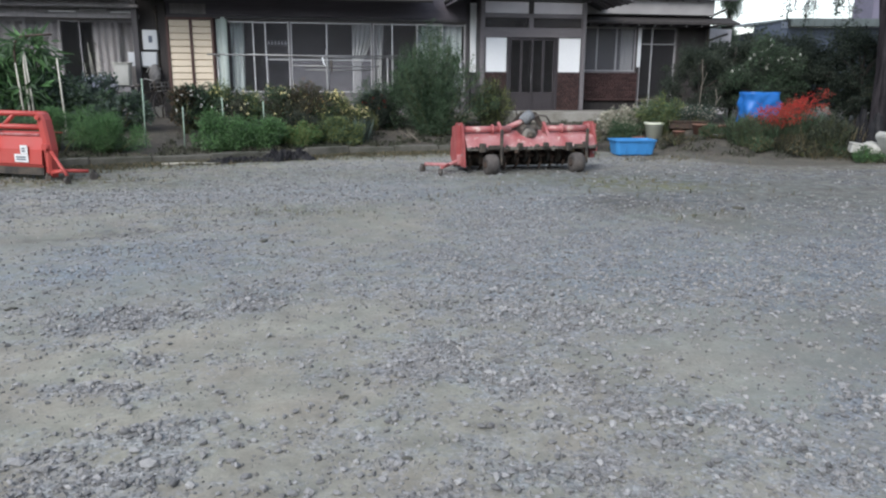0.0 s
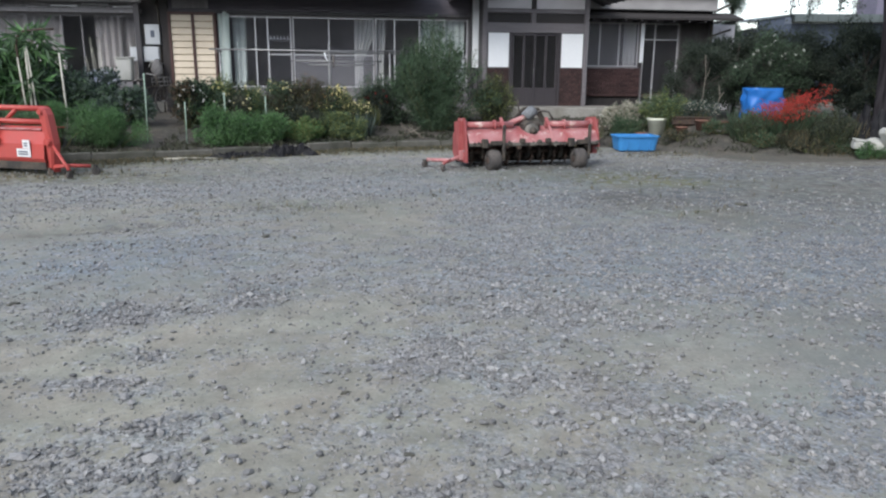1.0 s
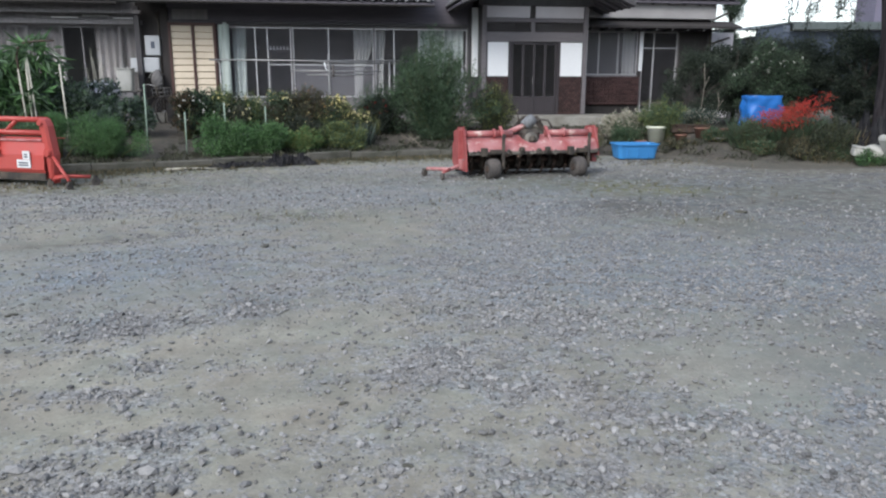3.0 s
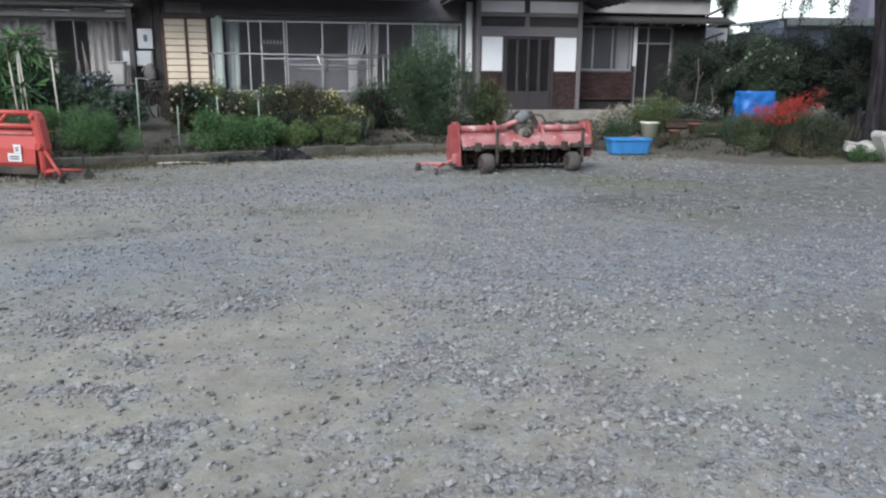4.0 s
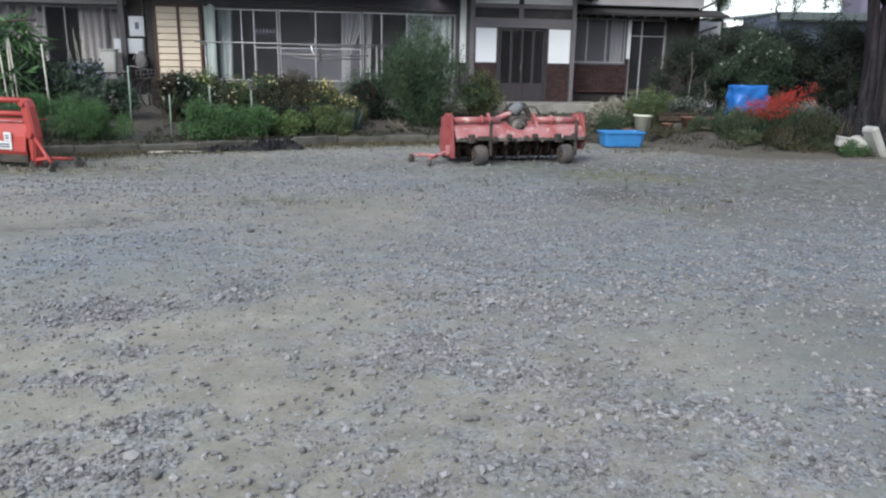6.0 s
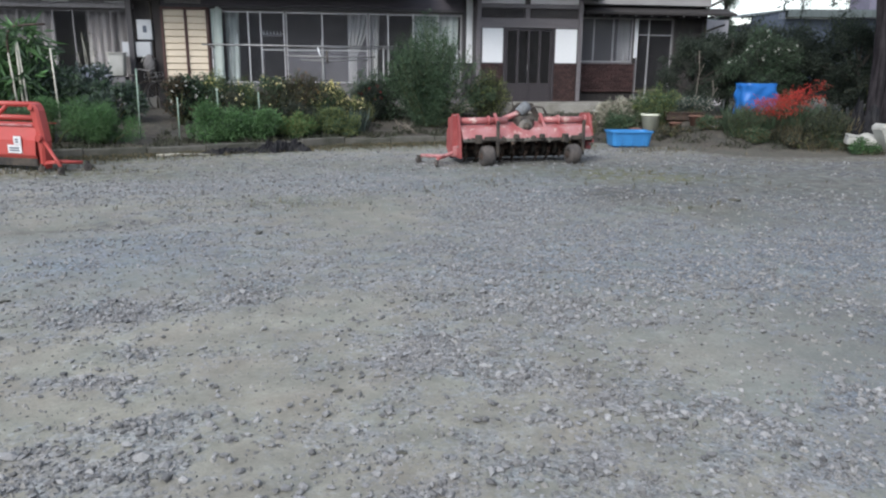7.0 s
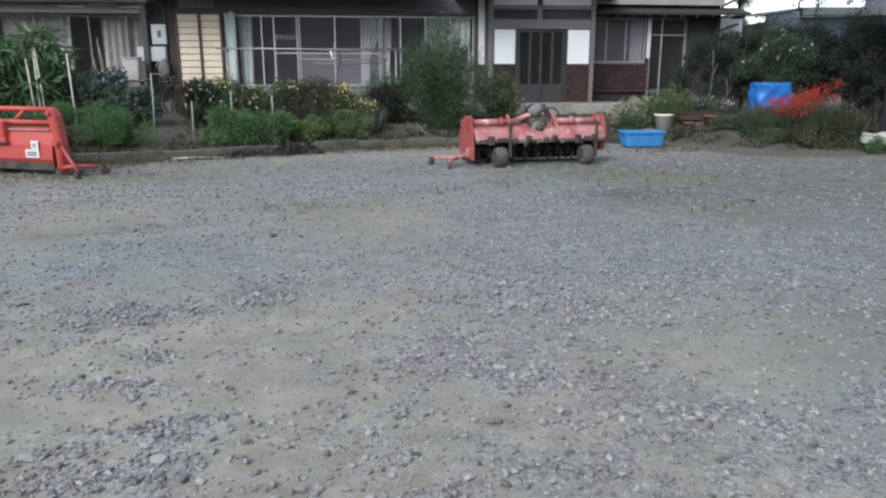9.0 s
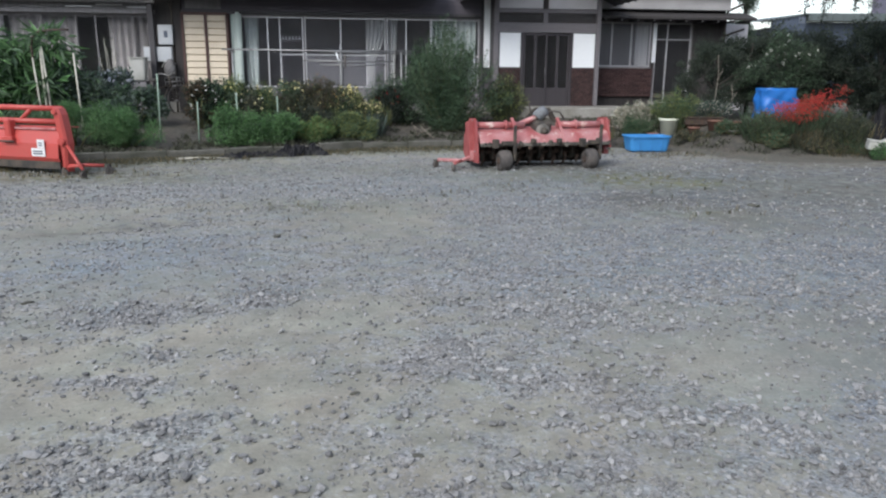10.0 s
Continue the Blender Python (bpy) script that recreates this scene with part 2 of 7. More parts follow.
M_LABEL = mat("white_sticker", (0.78, 0.79, 0.80), (0.66, 0.67, 0.68), rough=0.5, scale=6, fine=60, grain=0.05, bump=0)
M_INK = mat("dark_print", (0.10, 0.12, 0.16), rough=0.6, scale=6, bump=0)
M_BLUE_TUB = mat("blue_plastic", (0.05, 0.27, 0.62), (0.04, 0.20, 0.48), rough=0.45, scale=3, fine=60, amount=0.6, grain=0.07, bump=0.05)
M_CREAM = mat("cream_plastic", (0.74, 0.76, 0.63), (0.6, 0.62, 0.5), rough=0.55, scale=4, fine=60, amount=0.7, grain=0.08)
M_TERRA = mat("terracotta", (0.19, 0.095, 0.07), (0.12, 0.075, 0.055), rough=0.9, scale=6, fine=70, amount=0.8)
M_BLACK_SHEET = mat("black_plastic_sheet", (0.013, 0.013, 0.016), (0.03, 0.03, 0.032), rough=0.6, spec=0.2, scale=6, fine=60, amount=0.7)
M_WHITE_PLASTIC = mat("white_plastic", (0.50, 0.50, 0.47), (0.32, 0.32, 0.28), rough=0.6, scale=3, fine=50, amount=0.7, grain=0.07)
M_CANE = mat("pale_cane", (0.60, 0.58, 0.50), (0.44, 0.42, 0.35), rough=0.8, scale=5, fine=60)
M_TWIG = mat("dry_twig", (0.26, 0.23, 0.19), (0.16, 0.14, 0.11), rough=0.9, scale=8, fine=60)
M_STAKE = mat("green_garden_stake", (0.25, 0.36, 0.28), (0.36, 0.42, 0.36), rough=0.6, scale=5, fine=60)
M_TRUNK = mat("ridged_grey_bark", (0.05, 0.045, 0.049), (0.014, 0.012, 0.014), rough=0.95, scale=4, fine=22, amount=1.0, grain=0.4, bump=0.9, stretch=(5, 5, 0.35), spec=0.1)
M_BARK = mat("dark_bark", (0.06, 0.052, 0.045), (0.035, 0.03, 0.027), rough=0.95, scale=8, fine=60, bump=0.5, stretch=(3, 3, 0.7))
M_STEM = mat("green_stem", (0.12, 0.15, 0.06), (0.16, 0.12, 0.07), rough=0.8, scale=8, fine=60)
M_METER = mat("pale_grey_enamel", (0.50, 0.52, 0.54), (0.42, 0.44, 0.46), rough=0.4, scale=4, fine=60, grain=0.05, bump=0.03)
M_FAR_ROOF = mat("far_metal_roof", (0.1, 0.12, 0.122), (0.07, 0.085, 0.09), rough=0.5, metal=0.1, scale=0.6, fine=12, grain=0.08)
M_POST = mat("blackened_post", (0.038, 0.034, 0.034), (0.06, 0.054, 0.052), rough=0.85, scale=3, fine=45, stretch=(6, 6, 0.5))
M_FAR_WALL = mat("far_blue_grey_cladding", (0.05, 0.066, 0.1), (0.04, 0.052, 0.075), rough=0.7, scale=0.6, fine=12)
M_UNSEEN_WALL = mat("unseen_wall_boards", (0.07, 0.07, 0.06), (0.045, 0.05, 0.04), rough=0.9, scale=0.5, fine=6, stretch=(3, 3, 0.3))
M_BLUE_TARP = mat("blue_tarpaulin", (0.022, 0.175, 0.56), (0.018, 0.135, 0.44), rough=0.4, scale=4, fine=60, amount=0.6, grain=0.08, bump=0.1)
M_PURPLE = mat("far_purple_grey_siding", (0.16, 0.15, 0.21), (0.12, 0.115, 0.16), rough=0.7, scale=0.8, fine=14)

L_DARK = leaf_mat("dark_shrub_leaf", (0.028, 0.04, 0.031), (0.048, 0.062, 0.046))
L_HEDGE = leaf_mat("grey_green_hedge_leaf", (0.046, 0.064, 0.044), (0.076, 0.094, 0.064), island=0.6)
L_MID = leaf_mat("green_shrub_leaf", (0.076, 0.13, 0.074), (0.108, 0.166, 0.098))
L_BRIGHT = leaf_mat("fresh_green_leaf", (0.1, 0.21, 0.082), (0.135, 0.245, 0.1))
L_YELLOWISH = leaf_mat("yellow_green_leaf", (0.19, 0.235, 0.085), (0.25, 0.27, 0.115))
L_BLUISH = leaf_mat("blue_green_leaf", (0.08, 0.114, 0.094), (0.12, 0.152, 0.13))
L_OLIVE = leaf_mat("olive_brown_leaf", (0.066, 0.076, 0.052), (0.098, 0.1, 0.07))
L_RUSSET = leaf_mat("russet_leaf", (0.115, 0.076, 0.047), (0.1, 0.09, 0.048))
L_PALE = leaf_mat("silvery_leaf", (0.44, 0.42, 0.34), (0.54, 0.51, 0.43))
L_DRY = leaf_mat("dry_straw", (0.23, 0.19, 0.11), (0.17, 0.14, 0.08))
F_YELLOW = leaf_mat("pale_yellow_petal", (0.68, 0.60, 0.26), (0.74, 0.69, 0.42))
F_WHITE = leaf_mat("white_petal", (0.74, 0.74, 0.68), (0.62, 0.62, 0.56))
F_RED = leaf_mat("scarlet_petal", (0.46, 0.047, 0.04), (0.37, 0.075, 0.045), island=0.4)
F_CRIMSON = leaf_mat("crimson_petal", (0.32, 0.03, 0.03), (0.25, 0.03, 0.03))
F_ORANGE = leaf_mat("orange_petal", (0.42, 0.20, 0.07), (0.40, 0.28, 0.10))
F_BLUE = leaf_mat("pale_blue_petal", (0.46, 0.48, 0.57), (0.56, 0.57, 0.62))


# ---- building helpers ----
class Geo:
    """Vertices and faces of one mesh."""

    def __init__(self):
        self.v, self.f, self.s = [], [], []

    def add(self, verts, faces, smooth=False, m=None):
        k = len(self.v)
        self.v += [tuple(m @ Vector(p)) if m else tuple(p) for p in verts]
        self.f += [tuple(i + k for i in q) for q in faces]
        self.s += [smooth] * len(faces)
        return self

    def box(self, x0, x1, y0, y1, z0, z1, b=0.004, m=None):
        lo, hi = (min(x0, x1), min(y0, y1), min(z0, z1)), (max(x0, x1), max(y0, y1), max(z0, z1))
        b = min(b, *[(h - l) * 0.4 for l, h in zip(lo, hi)])
        verts, at = [], {}
        for c in range(8):
            s = [(c >> k) & 1 for k in range(3)]
            for a in range(3):
                at[c, a] = len(verts)
                verts.append([(hi[k] if s[k] else lo[k]) + (0 if k == a else (-b if s[k] else b)) for k in range(3)])
        faces = []
        for a in range(3):
            p, q = 1 << ((a + 1) % 3), 1 << ((a + 2) % 3)
            for s in (0, 1 << a):
                ring = [at[s, a], at[s | p, a], at[s | p | q, a], at[s | q, a]]
                faces.append(ring if s else ring[::-1])
            k = 1 << a
            e, g = (a + 1) % 3, (a + 2) % 3
            for c in range(8):
                if not c & k:
                    flip = ((c >> e) & 1) != ((c >> g) & 1)
                    ring = [at[c, e], at[c, g], at[c | k, g], at[c | k, e]]
                    faces.append(ring[::-1] if flip else ring)
        for c in range(8):
            ring = [at[c, 0], at[c, 1], at[c, 2]]
            faces.append(ring if bin(c).count("1") % 2 else ring[::-1])
        return self.add(verts, faces, False, m)

    def tube(self, pts, r, seg=8, r2=None, m=None, cap=True):
        pts = [Vector(p) for p in pts]
        verts, faces = [], []
        side = None
        for i, p in enumerate(pts):
            d = (pts[min(i + 1, len(pts) - 1)] - pts[max(i - 1, 0)]).normalized()
            if side is None:
                side = d.orthogonal().normalized()
            side = (side - d * side.dot(d)).normalized()
            up = d.cross(side)
            rad = r if r2 is None else r + (r2 - r) * i / (len(pts) - 1)
            for k in range(seg):
                a = 2 * math.pi * k / seg
                verts.append(p + (side * math.cos(a) + up * math.sin(a)) * rad)
        for i in range(len(pts) - 1):
            for k in range(seg):
                j = (k + 1) % seg
                faces.append((i * seg + k, i * seg + j, (i + 1) * seg + j, (i + 1) * seg + k))
        self.add(verts, faces, True, m)
        if cap:
            n = len(pts) - 1
            self.f += [tuple(len(self.v) - len(verts) + k for k in range(seg))[::-1], tuple(len(self.v) - seg + k for k in range(seg))]
            self.s += [False, False]
        return self

    def lathe(self, profile, seg=20, m=None, closed=False):
        """Turns (radius, z) pairs round the z axis."""
        verts, faces = [], []
        for r, z in profile:
            for k in range(seg):
                a = 2 * math.pi * k / seg
                verts.append((r * math.cos(a), r * math.sin(a), z))
        n = len(profile)
        for i in range(n if closed else n - 1):
            h = (i + 1) % n
            for k in range(seg):
                j = (k + 1) % seg
                faces.append((i * seg + k, i * seg + j, h * seg + j, h * seg + k))
        return self.add(verts, faces, True, m)

    def plate(self, outline, y0, y1, m=None):
        """A flat plate with that outline in x and z, from y0 to y1."""
        n = len(outline)
        verts = [(x, y0, z) for x, z in outline] + [(x, y1, z) for x, z in outline]
        faces = [tuple(range(n)), tuple(range(2 * n - 1, n - 1, -1))] + [(i, i + n, (i + 1) % n + n, (i + 1) % n) for i in range(n)]
        return self.add(verts, faces, False, m)

    def mesh(self, name, fix=True):
        me = bpy.data.meshes.new(name)
        me.from_pydata(self.v, [], self.f)
        me.polygons.foreach_set("use_smooth", self.s)
        if fix:
            bm = bmesh.new()
            bm.from_mesh(me)
            bmesh.ops.recalc_face_normals(bm, faces=bm.faces)
            bm.to_mesh(me)
            bm.free()
        return me


def part(name, geo, material, parent=None, label="", m=None, kind=""):
    me = geo if isinstance(geo, bpy.types.Mesh) else geo.mesh(name)
    if not me.materials:
        me.materials.append(material)
    ob = new(name, me)
    ob.parent = parent
    if m:
        ob.matrix_basis = m
    return tagged(ob, label, kind=kind)


def thing(name, m, label, category, group="", kind=""):
    ob = new(name)
    ob.empty_display_size = 0.1
    ob.matrix_basis = m
    return tagged(ob, label, category, group, kind)


def fast_mesh(name, verts, faces, material, smooth=False):
    """A mesh from arrays: verts (n, 3), faces (k, 3 or 4)."""
    me = bpy.data.meshes.new(name)
    k, c = faces.shape
    me.vertices.add(len(verts))
    me.vertices.foreach_set("co", verts.astype(np.float32).ravel())
    me.loops.add(k * c)
    me.loops.foreach_set("vertex_index", faces.astype(np.int32).ravel())
    me.polygons.add(k)
    me.polygons.foreach_set("loop_start", np.arange(0, k * c, c, dtype=np.int32))
    me.polygons.foreach_set("use_smooth", np.full(k, smooth))
    me.update(calc_edges=True)
    me.materials.append(material)
    return me


def unit(a):
    return a / np.maximum(np.linalg.norm(a, axis=1, keepdims=True), 1e-6)


def wave(x, y, s=1.0, k=0):
    """Smooth uneven field between about -1 and 1."""
    return (np.sin(1.7 * s * x + 0.9 * s * y + k) + np.sin(-1.1 * s * x + 2.1 * s * y + 2.3 * k + 1) + np.sin(2.9 * s * x - 1.3 * s * y + 1.7 * k + 2) + np.sin(0.6 * s * x + 3.3 * s * y + k * 0.7 + 4)) / 3


# ---- ground: one sheet, flat yard, raised garden behind the kerb ----
KERB_X = (-40, -12, -7.2, -6.0, -4.2, -1.9, -0.1, 2.6, 3.4, 4.6, 5.4, 6.3, 8.0, 12, 40)
KERB_Y = (4, 9.0, 11.6, 12.3, 13.15, 14.7, 15.2, 15.6, 15.6, 14.9, 13.5, 13.2, 13.4, 13.6, 14)


def ground_z(x, y):
    """Height of the ground at arrays x and y."""
    x, y = np.asarray(x, float), np.asarray(y, float)
    d = y - np.interp(x, KERB_X, KERB_Y)
    left = np.clip((3.0 - x) / 0.6, 0, 1)
    rise = np.clip((d - 0.06) / 3.2, 0, 1)
    z = left * 0.13 * np.clip((d - 0.03) / 0.05, 0, 1) + (0.53 - 0.13 * left) * rise * rise * (3 - 2 * rise) * np.clip((40 - y) / 10, 0, 1)
    near = np.clip((18 - y) / 4, 0, 1) * np.clip((14 - np.abs(x)) / 4, 0, 1)
    z = z - 0.03 * near * rut(x, y)
    return z + near * (0.018 * wave(x, y, 0.55, 1) + 0.010 * wave(x, y * 1.5, 3.1, 2) + 0.005 * wave(x, y * 1.3, 9.0, 5))


def gz(x, y):
    return float(ground_z(x, y))


# where loose stones have gathered and where bare dirt shows: x, y, half sizes
STONY_NEAR = ((-1.34, 2.5, 0.42, 0.16), (-1.2, 2.88, 0.24, 0.13), (-1.67, 3.29, 0.2, 0.12), (-1.57, 3.67, 0.12, 0.07), (-2.08, 4.36, 0.42, 0.3), (-0.06, 3.76, 0.34, 0.26),
              (0.35, 3.42, 0.33, 0.16), (-0.19, 3.15, 0.1, 0.1), (0.26, 2.61, 0.18, 0.16), (0.59, 2.57, 0.15, 0.15), (1.02, 2.79, 0.2, 0.09), (1.03, 3.12, 0.28, 0.09),
              (1.46, 2.95, 0.16, 0.18), (2.0, 3.3, 0.22, 0.17), (1.49, 2.55, 0.26, 0.13), (-0.05, 2.35, 0.2, 0.1))
STONY_FAR = ((-1.9, 10.6, 1.9, 1.5), (0.75, 7.2, 0.85, 1.9), (0.3, 4.9, 0.4, 0.6), (-1.33, 4.85, 0.25, 0.5), (3.4, 6.4, 0.8, 0.9), (3.3, 10.9, 1.2, 0.8), (-4.6, 9.2, 1.6, 0.6), (2.2, 5.4, 0.35, 0.4))
BARE = ((-2.03, 3.49, 0.34, 0.11), (-1.75, 3.0, 0.4, 0.13), (-0.69, 2.54, 0.26, 0.14), (-0.72, 3.22, 0.38, 0.2), (0.2, 3.06, 0.27, 0.2), (1.39, 3.86, 0.4, 0.18), (1.58, 3.5, 0.25, 0.22),
        (-3.93, 6.9, 0.6, 1.1), (-0.66, 7.8, 0.65, 1.3), (1.6, 4.55, 0.42, 0.2), (3.1, 7.6, 0.5, 0.65), (-1.25, 4.16, 0.36, 0.34), (-0.7, 4.6, 0.36, 0.33), (2.18, 3.8, 0.28, 0.26), (5.2, 9.8, 1.4, 1.2))


def spot(x, y, cx, cy, rx, ry):
    return np.exp(-(((x - cx) / rx) ** 2 + ((y - cy) / ry) ** 2))


def rut(x, y):
    """An old wheel rut that runs slantwise over the yard."""
    along, across = (x + 3.35) * 0.83 + (y - 6.95) * 0.56, (x + 3.35) * -0.56 + (y - 6.95) * 0.83
    return np.exp(-(along / 0.75) ** 4 - ((across + 0.05 * np.sin(4 * along)) / 0.19) ** 2)


def stoniness(x, y):
    near = np.clip((5.5 - y) / 3, 0, 1)
    xw, yw = x + 0.07 * wave(x, y, 4.1, 3) + 0.03 * wave(x, y, 11, 8), y + 0.06 * wave(x, y, 4.7, 6) + 0.03 * wave(x, y, 12, 1)
    s = 0.50 - 0.12 * near + 0.10 * wave(x * 0.9 + y * 0.4, (y * 0.9 - x * 0.4) * 2.6, 0.7, 9) + 0.10 * wave(x, y, 3.7, 7) + 0.14 * wave(x, y, 8.3, 4) + 0.12 * wave(x, y, 19, 2)
    for cx, cy, rx, ry in STONY_NEAR:
        s = s + 0.36 * spot(xw, yw, cx, cy, rx, ry)
    for cx, cy, rx, ry in STONY_FAR:
        s = s + 0.22 * spot(xw, yw, cx, cy, rx, ry)
    for cx, cy, rx, ry in BARE:
        s = s - 0.33 * spot(xw, yw, cx, cy, rx, ry)
    s = s - 0.05 * rut(x, y) - 0.8 * np.clip((x - 4.0) / 0.6, 0, 1) * np.clip((y - np.interp(x, KERB_X, KERB_Y) + 0.75) / 0.3, 0, 1)
    s = s - 0.1 * spot(x, y, -2.2, 3.7, 1.0, 1.4)
    return np.clip((s - 0.14) / 0.72, 0.0, 1)


def build_ground():
    xs = np.concatenate([-np.geomspace(900, 13, 22), np.arange(-12.4, 12.5, 0.1), np.geomspace(13, 900, 22)])
    ys = np.concatenate([-np.geomspace(900, 2.5, 20), np.arange(-2, 1.6, 0.4), np.arange(1.6, 18, 0.08), np.arange(18, 22, 0.4), np.geomspace(22.5, 900, 22)])
    X, Y = np.meshgrid(xs, ys)
    x, y = X.ravel(), Y.ravel()
    verts = np.stack([x, y, ground_z(x, y)], 1)
    nx, ny = len(xs), len(ys)
    i = (np.arange(ny - 1)[:, None] * nx + np.arange(nx - 1)).ravel()
    me = fast_mesh("ground", verts, np.stack([i, i + 1, i + nx + 1, i + nx], 1), M_GROUND, True)
    d = y - np.interp(x, KERB_X, KERB_Y)
    far = np.clip((np.hypot(x, y) - 25) / 10, 0, 1)
    soil = np.clip((d + 0.05 - 0.5 * np.clip((x - 3.6) / 0.8, 0, 1) + 0.12 * wave(x, y, 4, 3)) / 0.25, 0, 1)
    soil = np.maximum(soil, 0.7 * np.clip((x - 4.0) / 0.6, 0, 1) * np.clip((d + 0.3 + 0.15 * wave(x, y, 3, 5)) / 0.3, 0, 1))
    grass = 0.85 * np.clip(1 - np.abs(d + 0.5 + 0.25 * wave(x, y, 2, 1)) / 0.8, 0, 1) * np.clip((4 - x) / 1, 0, 1)
    grass += 0.5 * spot(x, y, 1.5, 11.2, 2.6, 0.8) + 0.8 * spot(x, y, -5.5, 10.4, 2.4, 0.8) + 0.35 * spot(x, y, -2.5, 12.0, 2.5, 0.9)
    grass += 0.75 * spot(x, y, -1.75, 8.25, 0.8, 0.4) + 0.8 * spot(x, y, 3.2, 10.4, 0.9, 0.4) + 0.5 * spot(x, y, 2.6, 8.1, 0.9, 0.4) + 0.85 * spot(x, y, 2.75, 10.6, 0.8, 0.7) + 0.5 * spot(x, y, 0.6, 9.8, 0.5, 0.3)
    soil = np.maximum(soil, 0.55 * spot(x, y, 2.35, 9.0, 0.5, 0.45) + 0.3 * spot(x, y, 3.1, 7.7, 0.45, 0.5))
    grass = np.maximum(grass, far)
    # moist patches and rut; shade painted under the covered tiller; darker towards the right
    damp_shade = 0.9 * spot(x, y, 2.4, 9.1, 0.7, 0.6) + 0.5 * spot(x, y, -5.6, 10.3, 1.6, 0.6) + 1.0 * spot(x, y, -6.9, 10.9, 1.5, 0.7) + 0.8 * spot(x, y, 3.2, 8.9, 0.8, 0.6) + 0.6 * spot(x, y, 1.5, 11.9, 1.4, 0.4) + 0.95 * rut(x, y) + 0.75 * np.clip((x - 4.0) / 0.6, 0, 1) * np.clip((d + 0.6) / 0.3, 0, 1) + 1.1 * spot(x, y, 6.6, 10.8, 3.4, 2.8) + 0.3 * spot(x, y, 4.4, 7.4, 2.4, 2.2) + 0.15 * spot(x, y, 0.5, 8.5, 4.0, 3.0) + 0.45 * spot(x, y, 2.8, 4.2, 1.0, 1.4) + 0.5 * spot(x, y, 2.4, 11.2, 1.6, 0.8) + 0.35 * spot(x, y, -3.0, 11.6, 3.0, 1.0)
    # overall darker with distance and to the right
    damp_shade += 0.18 * np.clip((y - 4.5) / 3, 0, 1) + 0.2 * np.clip((x - 2.0) / 2, 0, 1) * np.clip((y - 8.0) / 2, 0, 1) + 0.5 * spot(x, y, -6.2, 10.6, 1.5, 0.5)
    blue = 1.0 * spot(x, y, -2.7, 5.6, 1.5, 1.3) + 0.5 * spot(x, y, 1.2, 5.4, 1.6, 1.2) + 0.9 * spot(x, y, 6.2, 8.6, 3.6, 4.5) + 0.6 * spot(x, y, 1.8, 10.5, 3.0, 1.8) + 0.7 * spot(x, y, 3.4, 5.6, 2.6, 2.6) + 0.8 * spot(x, y, 2.3, 2.9, 0.9, 0.9) + 0.35 * spot(x, y, -1.0, 9.5, 5.0, 3.0)
    for name, a in (("gravel", stoniness(x, y)), ("soil", soil * (1 - far)), ("grass", grass), ("damp_shade", damp_shade), ("blue", blue)):
        me.attributes.new(name, "FLOAT", "POINT").data.foreach_set("value", np.clip(a, 0, 1).astype(np.float32))
    return tagged(new("ground", me), "grey gravel yard with bare tan dirt and a raised garden", "ground", kind="structure")


ground = build_ground()

ICO_V, ICO_F = [], []
bm_ico = bmesh.new()
bmesh.ops.create_icosphere(bm_ico, subdivisions=1, radius=1.0)
ICO_V = np.array([v.co[:] for v in bm_ico.verts])
ICO_F = np.array([[v.index for v in f.verts] for f in bm_ico.faces])
bm_ico.free()


def stone_shapes(rs, n):
    """Broken stones: rough, flattened, angular."""
    out = []
    for _ in range(n):
        v = ICO_V * (1 + rs.uniform(-0.32, 0.22, (len(ICO_V), 1)))
        for _ in range(4):  # broken faces
            n = unit(rs.normal(size=(1, 3)))[0]
            over = np.maximum(v @ n - rs.uniform(0.35, 0.7), 0)
            v = v - over[:, None] * n
        out.append(v * np.array([rs.uniform(0.95, 1.35), rs.uniform(0.8, 1.05), rs.uniform(0.55, 0.9)]))
    return np.array(out)


OCT_V = np.array([(1, 0, 0), (-1, 0, 0), (0, 1, 0), (0, -1, 0), (0, 0, 1), (0, 0, -1)], float)
OCT_F = np.array([(0, 2, 4), (2, 1, 4), (1, 3, 4), (3, 0, 4), (2, 0, 5), (1, 2, 5), (3, 1, 5), (0, 3, 5)])


def chip_shapes(rs, n):
    """Small sharp chips."""
    v = OCT_V[None] * rs.uniform(0.65, 1.25, (n, 6, 1)) + rs.uniform(-0.3, 0.3, (n, 6, 3))
    return v * np.stack([rs.uniform(0.9, 1.3, n), rs.uniform(0.75, 1.05, n), rs.uniform(0.55, 0.9, n)], 1)[:, None, :]


def mossy(x, y):
    """Where stones are thinned: by grass and moss, on brown earth and at the darkened right."""
    d = y - np.interp(x, KERB_X, KERB_Y)
    edge = 0.85 * np.clip(1 - np.abs(d + 0.5 + 0.25 * wave(x, y, 2, 1)) / 0.8, 0, 1) * np.clip((4 - x) / 1, 0, 1)
    return np.clip(edge + 1.1 * spot(x, y, 1.5, 11.0, 2.8, 1.0) + 1.1 * spot(x, y, -5.5, 10.3, 2.4, 0.9) + 0.6 * spot(x, y, -1.5, 8.0, 0.8, 0.4) + 0.8 * spot(x, y, 3.2, 10.4, 0.9, 0.4) + 1.1 * spot(x, y, 6.8, 11.2, 3.0, 2.4) + 0.9 * spot(x, y, 2.75, 10.6, 0.8, 0.7) + 0.95 * spot(x, y, 2.35, 9.0, 0.45, 0.45), 0, 1)


